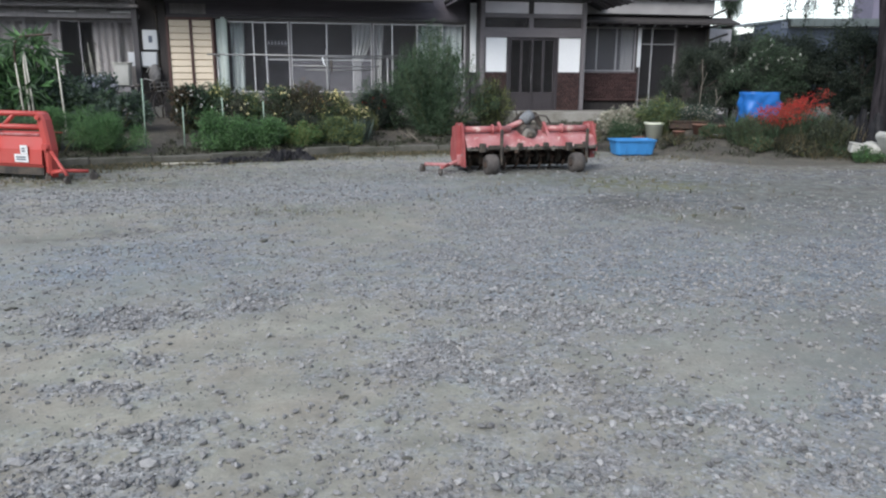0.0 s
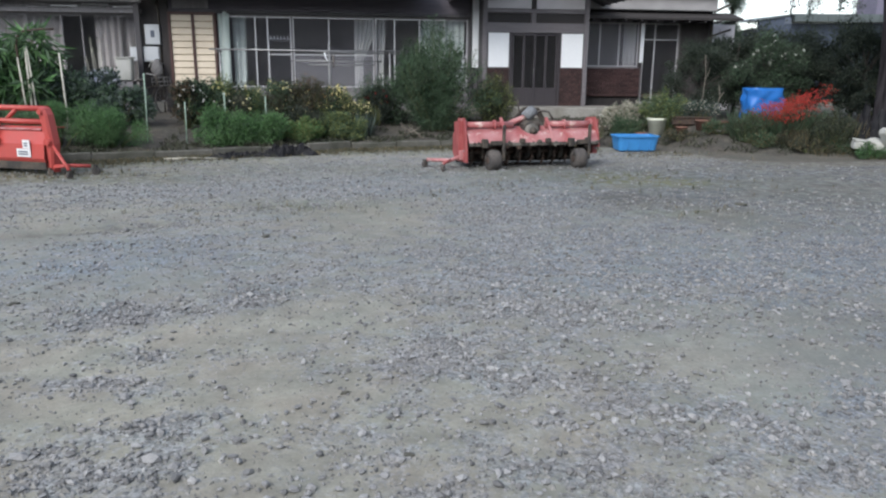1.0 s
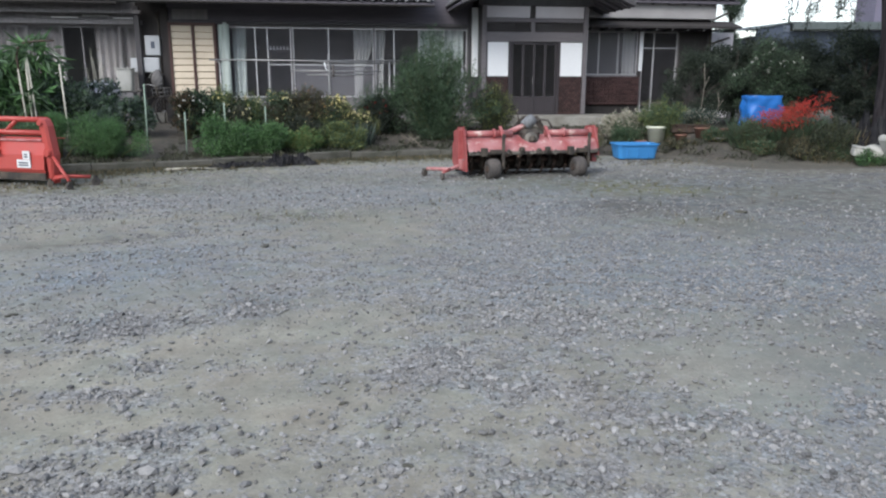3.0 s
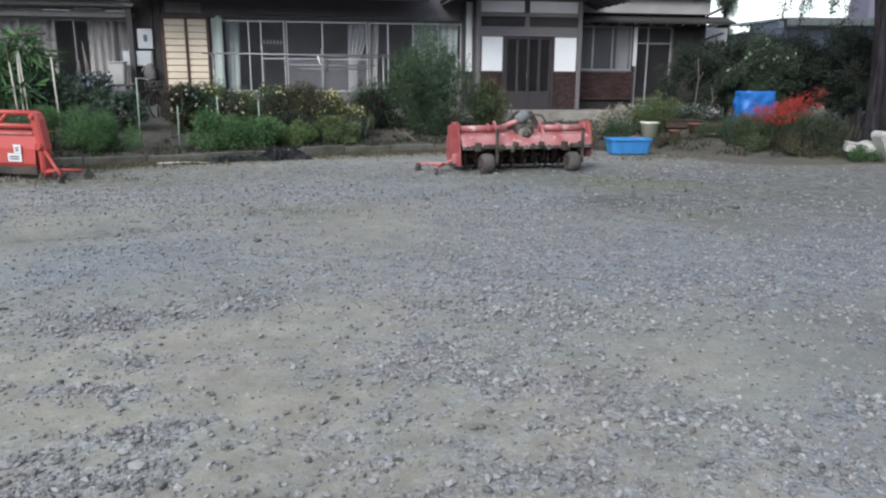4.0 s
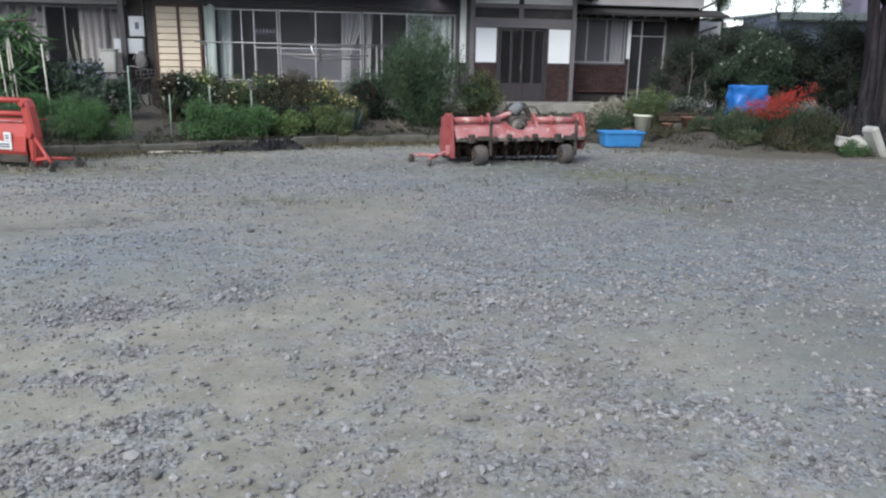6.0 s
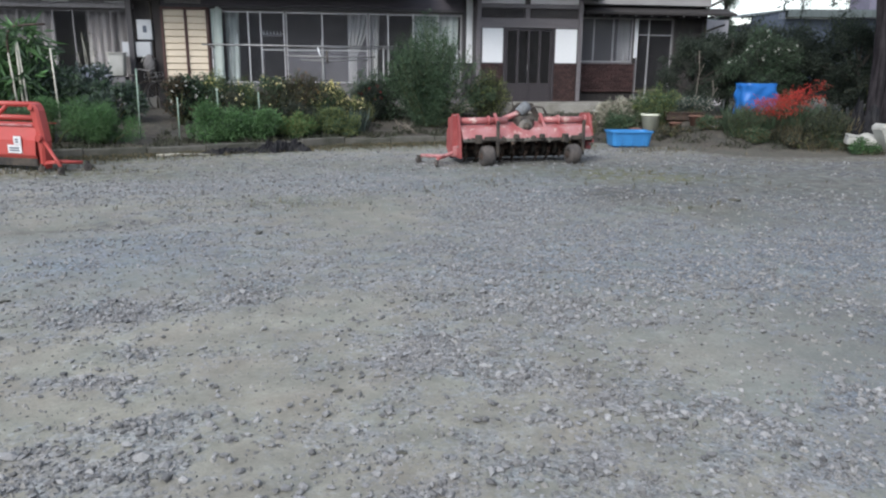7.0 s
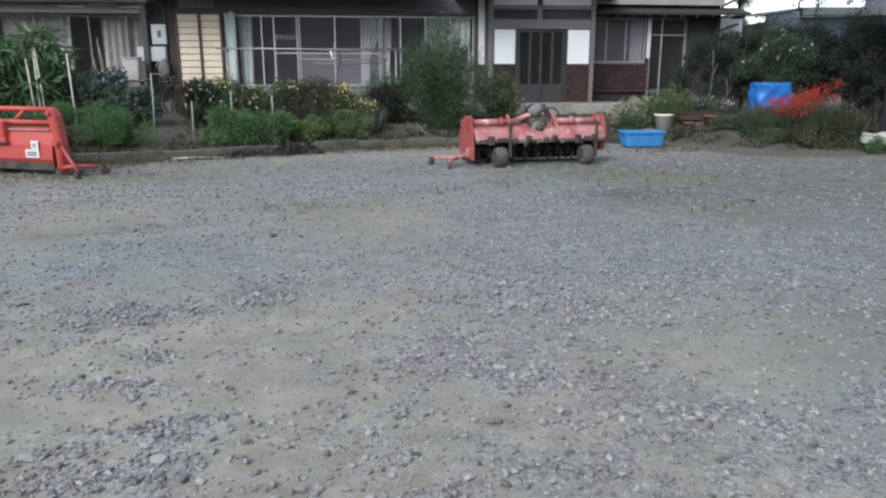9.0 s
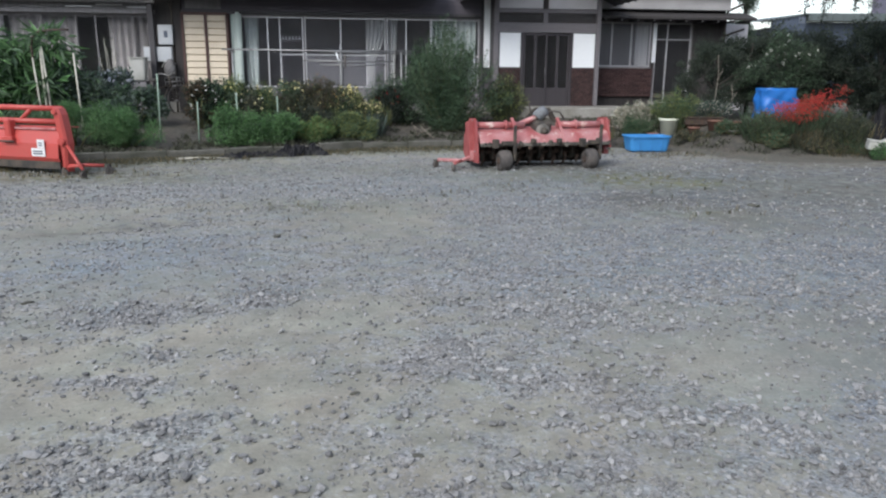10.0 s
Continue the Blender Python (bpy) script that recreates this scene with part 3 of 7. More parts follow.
def gravel_field(rs, n, x0, x1, y0, y1, r_lo, r_hi, power, bare=0.14, tail=3):
    """Places and radii of loose stones, thicker where the yard is stony."""
    x, y = rs.uniform(x0, x1, n), y0 + (y1 - y0) * rs.uniform(0, 1, n) ** power
    keep = (np.abs(x) < 0.72 * y + 0.5) & (rs.uniform(0, 1, n) < bare + (1 - bare) * stoniness(x, y) ** 2.9) & (rs.uniform(0, 1, n) > 0.75 * mossy(x, y) + 0.5 * rut(x, y) + 0.5 * spot(x, y, -2.9, 5.8, 1.1, 0.8)) & (y < np.interp(x, KERB_X, KERB_Y) - 0.12)
    x, y = x[keep], y[keep]
    return x, y, r_lo + (r_hi - r_lo) * rs.uniform(0, 1, len(x)) ** tail


def stone_mesh(rs, sets, shapes, tris, proud=0.2, material=None):
    x, y, r = (np.concatenate(a) for a in zip(*sets))
    n, k = len(x), shapes.shape[1]
    a = rs.uniform(0, 2 * np.pi, n)
    v = shapes[rs.randint(0, len(shapes), n)] * r[:, None, None]
    c, s = np.cos(a)[:, None], np.sin(a)[:, None]
    verts = np.stack([v[..., 0] * c - v[..., 1] * s + x[:, None], v[..., 0] * s + v[..., 1] * c + y[:, None],
                      v[..., 2] + (ground_z(x, y) + r * proud)[:, None]], 2).reshape(-1, 3)
    faces = (tris[None] + (np.arange(n) * k)[:, None, None]).reshape(-1, 3)
    return fast_mesh("gravel", verts, faces, material or M_STONE)


rs_gravel = np.random.RandomState(11)
chips = [gravel_field(rs_gravel, 190000, -4, 4, 1.9, 4.6, 0.003, 0.011, 1.2, 0.012), gravel_field(rs_gravel, 150000, -6.5, 6.5, 4.2, 8.5, 0.005, 0.016, 1.2, 0.03), gravel_field(rs_gravel, 75000, -10, 10, 8, 15, 0.009, 0.023, 1.0, 0.06)]
tagged(new("gravel", stone_mesh(rs_gravel, chips, chip_shapes(rs_gravel, 60), OCT_F)), "fine grey crushed stone spread over the yard", "gravel", kind="stuff")
lumps = [gravel_field(rs_gravel, 17000, -4, 4, 1.9, 4.8, 0.007, 0.025, 1.2, 0.012, 2.4), gravel_field(rs_gravel, 15000, -7, 7, 4.2, 9, 0.008, 0.021, 1.2, 0.02, 2.4), gravel_field(rs_gravel, 6500, -10, 10, 8.5, 15, 0.012, 0.028, 1.0, 0.04, 2), gravel_field(rs_gravel, 500, -5, 5, 1.9, 5.5, 0.016, 0.03, 1.1, 0.06, 1.5)]
for n, mid, w, y0, y1, r_lo, r_hi, wide in ((330, 0.0, 3.2, 2.0, 4.8, 0.006, 0.021, 0.055), (150, 0.75, 1.5, 2.2, 5.4, 0.009, 0.024, 0.06), (460, 0.0, 6.0, 4.4, 9.0, 0.008, 0.021, 0.10), (170, 0.0, 9.0, 8.5, 13.5, 0.012, 0.028, 0.16)):
    cx, cy = mid + rs_gravel.uniform(-w, w, n), y0 + (y1 - y0) * rs_gravel.uniform(0, 1, n) ** 1.2  # small drifts of stones
    k = np.repeat(np.arange(n), rs_gravel.randint(4, 20, n))
    size = rs_gravel.uniform(0.6, 1.6, n)[k] * wide
    x, y = cx[k] + rs_gravel.normal(size=len(k)) * size * 1.7, cy[k] + rs_gravel.normal(size=len(k)) * size
    keep = (np.abs(x) < 0.72 * y + 0.5) & (y < np.interp(x, KERB_X, KERB_Y) - 0.15) & (rs_gravel.uniform(0, 1, len(k)) < 0.25 + stoniness(x, y))
    lumps.append((x[keep], y[keep], r_lo + (r_hi - r_lo) * rs_gravel.uniform(0, 1, keep.sum()) ** 2))
tagged(new("coarse_gravel", stone_mesh(rs_gravel, lumps, stone_shapes(rs_gravel, 40), ICO_F, 0.42)), "loose larger grey stones scattered over the yard", "gravel", kind="stuff")
dusty = [gravel_field(rs_gravel, 26000, -4, 4, 1.9, 5.0, 0.004, 0.018, 1.2, 0.5, 3), gravel_field(rs_gravel, 26000, -8, 8, 4.6, 11, 0.007, 0.024, 1.2, 0.5, 3)]
tagged(new("pebbles", stone_mesh(rs_gravel, dusty, chip_shapes(rs_gravel, 60), OCT_F, -0.1, M_PEBBLE)), "dust-coloured pebbles trodden into the dirt", "pebbles", kind="stuff")

# ---- kerb along the garden ----
# unseen walls, added to shape window reflections and shade the right side
unseen_walls = Geo().box(-30, -9, -17, -16.72, -0.2, 7.0, 0.02).box(-30, -29.7, -17, 6, -0.2, 5.0, 0.02)
tagged(part("unseen_wall_east", Geo().box(10.2, 10.5, -16.7, 11.5, -0.2, 6.5, 0.02), M_UNSEEN_WALL), "added dark wall out of view that dims the yard's right side", "wall", kind="structure")
tagged(part("unseen_wall_back", Geo().box(-8.99, 30, -17, -16.72, -0.2, 7.0, 0.02), M_PLASTER_GREY), "added grey wall out of view, reflected in the main windows", "wall", kind="structure")
tagged(part("unseen_wall_south", unseen_walls, M_UNSEEN_WALL), "added dark wall out of view that darkens window reflections", "wall", kind="structure")
kerb = thing("kerb", pose(0, 0, 0), "low mossy concrete kerb along the garden bed", "kerb", kind="structure")
kp = [(-11.5, 9.3), (-9.4, 10.4), (-7.2, 11.6), (-6.0, 12.3), (-4.2, 13.15), (-1.9, 14.7), (-0.1, 15.2), (2.75, 15.62)]
for (xa, ya), (xb, yb) in zip(kp, kp[1:]):
    length, turn = math.hypot(xb - xa, yb - ya), math.degrees(math.atan2(yb - ya, xb - xa))
    count = max(1, round(length / 0.9))
    for k in range(count):
        w = length / count
        g = Geo().box(k * w + 0.006, (k + 1) * w - 0.006, 0, 0.11, -0.1, 0.155 + 0.012 * math.sin(3.1 * k + xa), 0.015)
        part("kerb_block", g, M_KERB, kerb, m=pose(xa, ya, 0, 0, random.uniform(-0.6, 0.6), turn))

# ---- house: u along the front, v into the house ----
HOUSE = Matrix.Translation((2.41, 19.4, 0)) @ pose(0, 0, 0, 0, 0, 9)
house = thing("house", HOUSE, "old single-storey timber house with grey tiled roof and brick dado", "house")


def walls(name, boxes, material, label="", b=0.006):
    g = Geo()
    for q in boxes:
        g.box(*q, b)
    return part(name, g, material, house, label)


walls("foundation", [(-14.8, -1.5, 0.62, 0.8, 0.2, 0.78), (1.3, 5.25, 1.0, 1.1, 0.2, 0.68)], M_CONCRETE)
walls("porch_slab", [(-1.75, 1.95, -1.25, 0.28, 0.3, 0.71)], M_CONCRETE, "worn concrete porch step", 0.02)
# front walls, with the openings left free
walls("lower_wall", [(-8.06, -1.75, 0.6, 0.74, 0.6, 1.1)], M_WOOD_GREY, "grey boards below the windows")
walls("front_wall", [(-9.25, -1.62, 0.6, 0.74, 2.95, 3.75), (-1.74, -1.62, 0.602, 0.738, 1.1, 2.95), (-8.2, -8.06, 0.602, 0.738, 0.6, 2.95)], M_WOOD_H, "dark weathered timber boards")
walls("left_front_wall", [(-14.8, -9.98, 0.6, 0.74, 2.92, 3.75), (-14.8, -9.98, 0.6, 0.74, 0.6, 1.0), (-14.8, -13.4, 0.602, 0.738, 1.0, 2.92)], M_WOOD_GREY, "grey weathered timber boards")
walls("meter_wall", [(-9.98, -9.25, 0.66, 0.74, 0.6, 3.75)], M_POST, "dark boards behind the meters")
walls("porch_side", [(-1.5, -1.4, 0.062, 0.598, 0.5, 3.6)], M_WOOD, "dark timber return of the entrance")
walls("porch_side", [(1.19, 1.28, 0.062, 0.978, 0.5, 3.6)], M_WOOD, "dark timber return of the entrance")
walls("side_board", [(-1.62, -1.502, 0.56, 0.6, 0.5, 1.675)], M_WOOD, "dark board beside the entrance")
walls("side_strip", [(-1.66, -1.5, 0.5, 0.598, 1.68, 3.42)], M_PANEL, "narrow white plaster strip")
walls("wing_wall", [(1.28, 5.2, 0.9, 1.04, 2.95, 3.72), (4.28, 5.2, 0.9, 1.04, 0.5, 2.95), (1.28, 1.6, 0.902, 1.038, 1.69, 2.95), (3.1, 3.2, 0.902, 1.038, 1.69, 2.95), (1.28, 3.2, 0.98, 1.04, 0.5, 1.69)], M_POST, "dark timber wall")
walls("plaster_band", [(1.34, 5.16, 0.60, 0.898, 3.23, 3.62)], M_PLASTER_GREY, "pale plaster band under the eave")
walls("outer_wall", [(-14.8, -14.66, 0.74, 7.2, 0.3, 3.75), (5.06, 5.2, 1.04, 7.2, 0.3, 3.75), (-14.8, 5.2, 7.2, 7.34, 0.3, 3.75)], M_PLASTER_GREY, "plain plaster side and back walls")
walls("end_wall", [(5.2, 6.3, 1.6, 1.72, 0.4, 2.95)], M_PLASTER, "pale plaster end wall")
# assumed rooms; wall depths set how bright each window looks
walls("inner_wall", [(-9.2, -1.7, 2.5, 2.6, 0.5, 3.2), (1.4, 3.12, 2.5, 2.6, 0.5, 3.2), (-14.6, 5.0, 5.5, 5.6, 0.5, 3.2), (-9.3, -9.2, 0.76, 5.5, 0.9, 3.2), (-1.7, -1.6, 0.76, 5.5, 0.5, 3.2), (1.3, 1.4, 1.06, 5.5, 0.5, 3.2), (3.12, 3.2, 1.06, 5.5, 0.5, 3.2)], M_DARK, "assumed inner partitions, placed for window brightness")
walls("inner_floor", [(-14.6, -1.72, 0.76, 5.48, 0.9, 0.98), (1.42, 5.0, 1.06, 5.48, 0.9, 0.98), (-1.58, 1.28, 0.2, 5.48, 0.5, 0.72)], M_TATAMI, "straw mat and board floor")
walls("inner_ceiling", [(-14.6, 5.0, 0.76, 5.6, 3.22, 3.28)], M_DARK, "dim board ceiling")
walls("fascia_panel", [(-9.13, -8.28, 0.572, 0.598, 3.03, 3.27)], M_WOOD_GREY, "grey plaster panel over the shutter box")

# posts and beams
for k, (u0, u1, v0, v1, z0, z1) in enumerate([(-1.5, -1.39, -0.06, 0.06, 0.71, 3.62), (1.18, 1.29, -0.06, 0.06, 0.71, 3.62), (-9.42, -9.22, 0.52, 0.66, 0.55, 3.3),
                                              (-9.99, -9.86, 0.36, 0.5, 0.5, 3.3), (-1.75, -1.67, 0.52, 0.6, 0.6, 3.4), (-8.19, -8.09, 0.53, 0.6, 0.7, 2.98), (5.1, 5.22, 0.85, 0.9, 0.5, 3.2)]):
    part("post", Geo().box(u0, u1, v0, v1, z0, z1, 0.008), M_LINTEL if k in (0, 1) else M_WOOD if k == 3 else M_POST if k == 2 else M_WOOD_RED if k == 5 else M_WOOD, house)
for u0, u1, v0, v1, z0, z1 in [(-1.39, 1.18, -0.05, 0.05, 2.55, 2.79), (-1.39, 1.18, -0.04, 0.04, 3.03, 3.13), (-1.6, 1.4, -0.07, 0.05, 3.43, 3.62), (-9.22, -1.75, 0.5, 0.598, 2.92, 3.0),
                               (-14.8, -9.84, 0.5, 0.598, 2.88, 2.98), (-14.8, -9.8, 0.3, 0.42, 3.12, 3.2), (1.3, 5.2, 0.82, 0.868, 2.96, 3.06)]:
    part("beam", Geo().box(u0, u1, v0, v1, z0, z1, 0.008), M_WOOD_GREY if u0 < -14 else M_LINTEL if z1 in (2.79, 3.13) else M_WOOD, house)
part("beam", Geo().box(-0.24, -0.12, -0.045, 0.045, 2.79, 3.03, 0.006), M_LINTEL, house)
part("beam", Geo().box(-0.24, -0.12, -0.045, 0.045, 3.13, 3.43, 0.006), M_POST, house)
for u0, u1 in ((-1.38, -0.25), (-0.11, 1.17)):
    part("plaster_panel", Geo().box(u0, u1, -0.01, 0.03, 3.14, 3.42, 0.003), M_PLASTER, house, "white plaster panel over the entrance")
for u0, u1 in ((-1.37, -0.8), (0.56, 1.17)):
    light = part("side_light", Geo().box(u0, u1, -0.022, 0.0, 1.69, 2.54, 0.004), M_PANEL, house, "bright white panel beside the door")
    g = Geo().box(u0 - 0.02, u0 + 0.012, -0.04, 0.02, 1.67, 2.55, 0.003).box(u1 - 0.012, u1 + 0.02, -0.04, 0.02, 1.67, 2.55, 0.003).box(u0, u1, -0.04, 0.02, 1.655, 1.69, 0.003)
    part("side_light_trim", g, M_WOOD, light)
# black backing stands in for the dark room behind the panes
for u0, u1 in ((-1.38, -0.25), (-0.11, 1.17)):
    w = part("transom_window", Geo().box(u0, u1, 0.03, 0.05, 2.79, 3.03, 0.002), M_POST, house)
    part("pane", Geo().box(u0 + 0.04, u1 - 0.04, 0.0, 0.006, 2.82, 3.0, 0.001), M_GLASS, w).visible_shadow = False

# sliding entrance door
door = part("door", Geo().box(-0.80, -0.73, -0.05, 0.06, 0.71, 2.55, 0.004).box(0.50, 0.56, -0.05, 0.06, 0.71, 2.55, 0.004).box(-0.73, 0.50, -0.04, 0.06, 0.71, 0.75, 0.004), M_DOOR, house, "brown wooden sliding entrance door with dark glass")
for k, (u0, v) in enumerate(((-0.73, 0.0), (-0.135, 0.035))):
    g = Geo()
    u1 = u0 + 0.635
    for a, b in ((u0, u0 + 0.055), (u1 - 0.055, u1)):
        g.box(a, b, v - 0.015, v + 0.015, 0.75, 2.54, 0.004)
    for z0, z1 in ((0.75, 0.83), (1.12, 1.18), (2.48, 2.54)):
        g.box(u0 + 0.055, u1 - 0.055, v - 0.014, v + 0.014, z0, z1, 0.003)
    for t in (0.5,):
        a = u0 + 0.635 * t
        g.box(a - 0.035, a + 0.035, v - 0.012, v + 0.012, 1.18, 2.48, 0.003)
    g.box(u0 + 0.055, u1 - 0.055, v - 0.006, v + 0.006, 0.83, 1.12, 0.002)
    part("door_leaf", g, M_DOOR, door)
    part("pane", Geo().box(u0 + 0.055, u1 - 0.055, v + 0.002, v + 0.006, 1.18, 2.48, 0.001), M_GLASS, door).visible_shadow = False
part("handle", Geo().box(-0.16, -0.14, -0.03, -0.016, 1.5, 1.66, 0.004), M_STEEL, door)


def window(u0, u1, z0, z1, v, stiles, rail=0.0, frost=False, railed=(), material=M_ALU, clear=M_GLASS, name="window", label="sliding window in an aluminium frame"):
    """A window: outer frame and sill, then stiles, rails and panes between them."""
    g = Geo().box(u0, u1, v - 0.04, v + 0.05, z1 - 0.03, z1, 0.003).box(u0, u1, v - 0.06, v + 0.05, z0, z0 + 0.045, 0.003)
    g.box(u0, u0 + 0.025, v - 0.04, v + 0.05, z0, z1, 0.003).box(u1 - 0.025, u1, v - 0.04, v + 0.05, z0, z1, 0.003)
    w = part(name, g, M_WOOD_GREY, house, label)
    cuts = [u0 + 0.03, *stiles, u1 - 0.03]
    middle = rail
    for k, (a, b) in enumerate(zip(cuts, cuts[1:])):
        rail = middle if not railed or k in railed else 0
        dv = v + (0.02 if k % 2 else -0.012)
        s = Geo()
        for x in (a, b):
            s.box(x - 0.017, x + 0.017, dv - 0.014, dv + 0.014, z0 + 0.045, z1 - 0.04, 0.003)
        for z in (z0 + 0.065, z1 - 0.06) + ((rail,) if rail else ()):
            s.box(a + 0.017, b - 0.017, dv - 0.012, dv + 0.012, z - 0.015, z + 0.015, 0.003)
        part("sash", s, material, w)
        for lo, hi, m in ((z0 + 0.085, rail - 0.02, M_FROST if frost else clear), (rail + 0.02, z1 - 0.08, clear)) if rail else ((z0 + 0.085, z1 - 0.08, clear),):
            part("pane", Geo().box(a + 0.017, b - 0.017, dv - 0.003, dv + 0.002, lo, hi, 0.001), m, w).visible_shadow = False
    return w


window(-8.06, -6.28, 1.1, 2.92, 0.64, (-7.18, -6.88), 1.96, False, (2,))
window(-6.28, -4.2, 1.1, 2.92, 0.64, (-5.36,), 1.96, True)
window(-4.2, -1.75, 1.1, 2.92, 0.64, (-3.69, -3.04, -2.39), 1.96, True, (3,))
window(1.6, 3.1, 1.69, 2.95, 0.95, (1.97, 2.53), clear=M_FROST)
window(3.2, 4.28, 0.7, 2.95, 0.95, (3.56,), 2.47, clear=M_GLASS_DULL, name="garden_door", label="glazed door with a pale frame in the wing")
window(-13.4, -9.98, 1.0, 2.88, 0.66, (-12.5, -11.72, -11.27, -10.4), 0, material=M_WOOD_GREY, label="wooden sliding windows with drawn curtains")
part("jamb", Geo().box(3.12, 3.22, 0.86, 0.9, 1.85, 2.9, 0.004), M_PANEL, house, "white painted jamb")

# storm shutter box of cream siding
shutter = part("shutter_box", Geo().box(-9.18, -8.14, 0.5, 0.598, 0.8, 2.9, 0.004), M_BEIGE, house, "cream ribbed shutter box with red-brown stiles")
for u0, u1 in ((-9.16, -8.69), (-8.61, -8.15)):
    g = Geo()
    for k in range(13):
        z = 0.82 + k * 0.158
        g.add([(u0, 0.498, z), (u1, 0.498, z), (u1, 0.462, z + 0.02), (u0, 0.462, z + 0.02), (u1, 0.484, z + 0.152), (u0, 0.484, z + 0.152), (u0, 0.498, z + 0.156), (u1, 0.498, z + 0.156)],
              [(0, 1, 2, 3), (3, 2, 4, 5), (5, 4, 7, 6), (0, 3, 5, 6), (1, 7, 4, 2)])
    part("siding", g, M_BEIGE, shutter)
for u in (-9.2, -8.65, -8.14):
    part("stile", Geo().box(u - 0.03, u + 0.03, 0.44, 0.5, 0.8, 2.92, 0.006), M_WOOD_RED, shutter)
part("stile", Geo().box(-9.23, -8.11, 0.44, 0.5, 2.88, 2.94, 0.006), M_WOOD_RED, shutter)

# vents and slats of the left wall
for k in range(3):
    part("vent_slat", Geo().box(-11.9 + k * 0.7, -11.3 + k * 0.7, 0.57, 0.598, 3.02 + 0.05 * (k % 2), 3.05 + 0.05 * (k % 2), 0.004), M_ALU, house)

# brick dado beside the entrance (headers) and under the wing window (stretchers)
brick_sizes = {}


def brick_mesh(w):
    if w not in brick_sizes:
        brick_sizes[w] = Geo().box(-w / 2, w / 2, -0.03, 0.03, -0.027, 0.027, 0.006).mesh("brick")
        brick_sizes[w].materials.append(M_BRICK)
    return brick_sizes[w]


def brick_wall(u0, u1, v, z0, rows, w, gap=0.012):
    backing = part("brick_wall", Geo().box(u0, u1, v + 0.012, v + 0.1, z0 - 0.02, z0 + rows * 0.064, 0.004), M_MORTAR, house, "dark red brick dado")
    for r in range(rows):
        u = u0 - (w / 2 if r % 2 else 0)
        while u < u1 - 0.02:
            a, b = max(u, u0), min(u + w, u1)
            if b - a > 0.03:
                part("brick", brick_mesh(round(b - a - gap, 3)), M_BRICK, backing,
                     m=pose((a + b) / 2, v + random.uniform(-0.006, 0.006), z0 + r * 0.064 + 0.03))
            u += w
    return backing


brick_wall(-1.39, -0.8, -0.01, 0.72, 15, 0.118, 0.035)
brick_wall(0.56, 1.18, -0.01, 0.72, 15, 0.118, 0.035)
brick_wall(1.29, 3.18, 0.92, 0.94, 12, 0.222)


# roofs
def tile_sheet(width, length, period=0.27, course=0.25, slope=24):
    """Wavy pantiles in stepped courses, from the eave up; x along the eave."""
    nx, nc = round(width / period) * 6, round(length / course)
    x = np.arange(nx + 1) * width / nx
    prof = 0.03 * np.cos(2 * np.pi * x / period) + 0.012 * np.cos(4 * np.pi * x / period)
    rows = []
    c, s = math.cos(radians(slope)), math.sin(radians(slope))
    for k in range(nc):
        for d, lift in ((k * course, 0.035), ((k + 1) * course, 0.0)):
            rows.append(np.stack([x, np.full(nx + 1, d * c) - (prof + lift) * s, d * s + (prof + lift) * c], 1))
    v = np.concatenate(rows)
    i = (np.arange(len(rows) - 1)[:, None] * (nx + 1) + np.arange(nx)).ravel()
    return v, np.stack([i, i + 1, i + nx + 2, i + nx + 1], 1)


tile_end = Geo()
ring = [(0.135 * math.cos(a), 0.03 * math.sin(a) * 1.3) for a in np.linspace(0, math.pi, 9)]
tile_end.add([(x, 0, z) for x, z in ring] + [(x, 0.3, z + 0.11) for x, z in ring] + [(x * 0.98, 0, z - 0.022) for x, z in ring] + [(x * 0.98, 0.3, z + 0.088) for x, z in ring],
             [(i, i + 1, i + 10, i + 9) for i in range(8)] + [(i + 18, i + 27, i + 28, i + 19) for i in range(8)] + [(i, i + 18, i + 19, i + 1) for i in range(8)] + [(i + 9, i + 10, i + 28, i + 27) for i in range(8)], True)
tile_end.add([(0.05 * math.cos(a), -0.02, 0.01 + 0.05 * math.sin(a)) for a in np.linspace(0, 2 * math.pi, 13)[:-1]] + [(0.05 * math.cos(a), 0.03, 0.02 + 0.05 * math.sin(a)) for a in np.linspace(0, 2 * math.pi, 13)[:-1]],
             [tuple(range(12))] + [(i, (i + 1) % 12, (i + 1) % 12 + 12, i + 12) for i in range(12)])
EAVE_TILE = tile_end.mesh("eave_tile")
EAVE_TILE.materials.append(M_TILE)


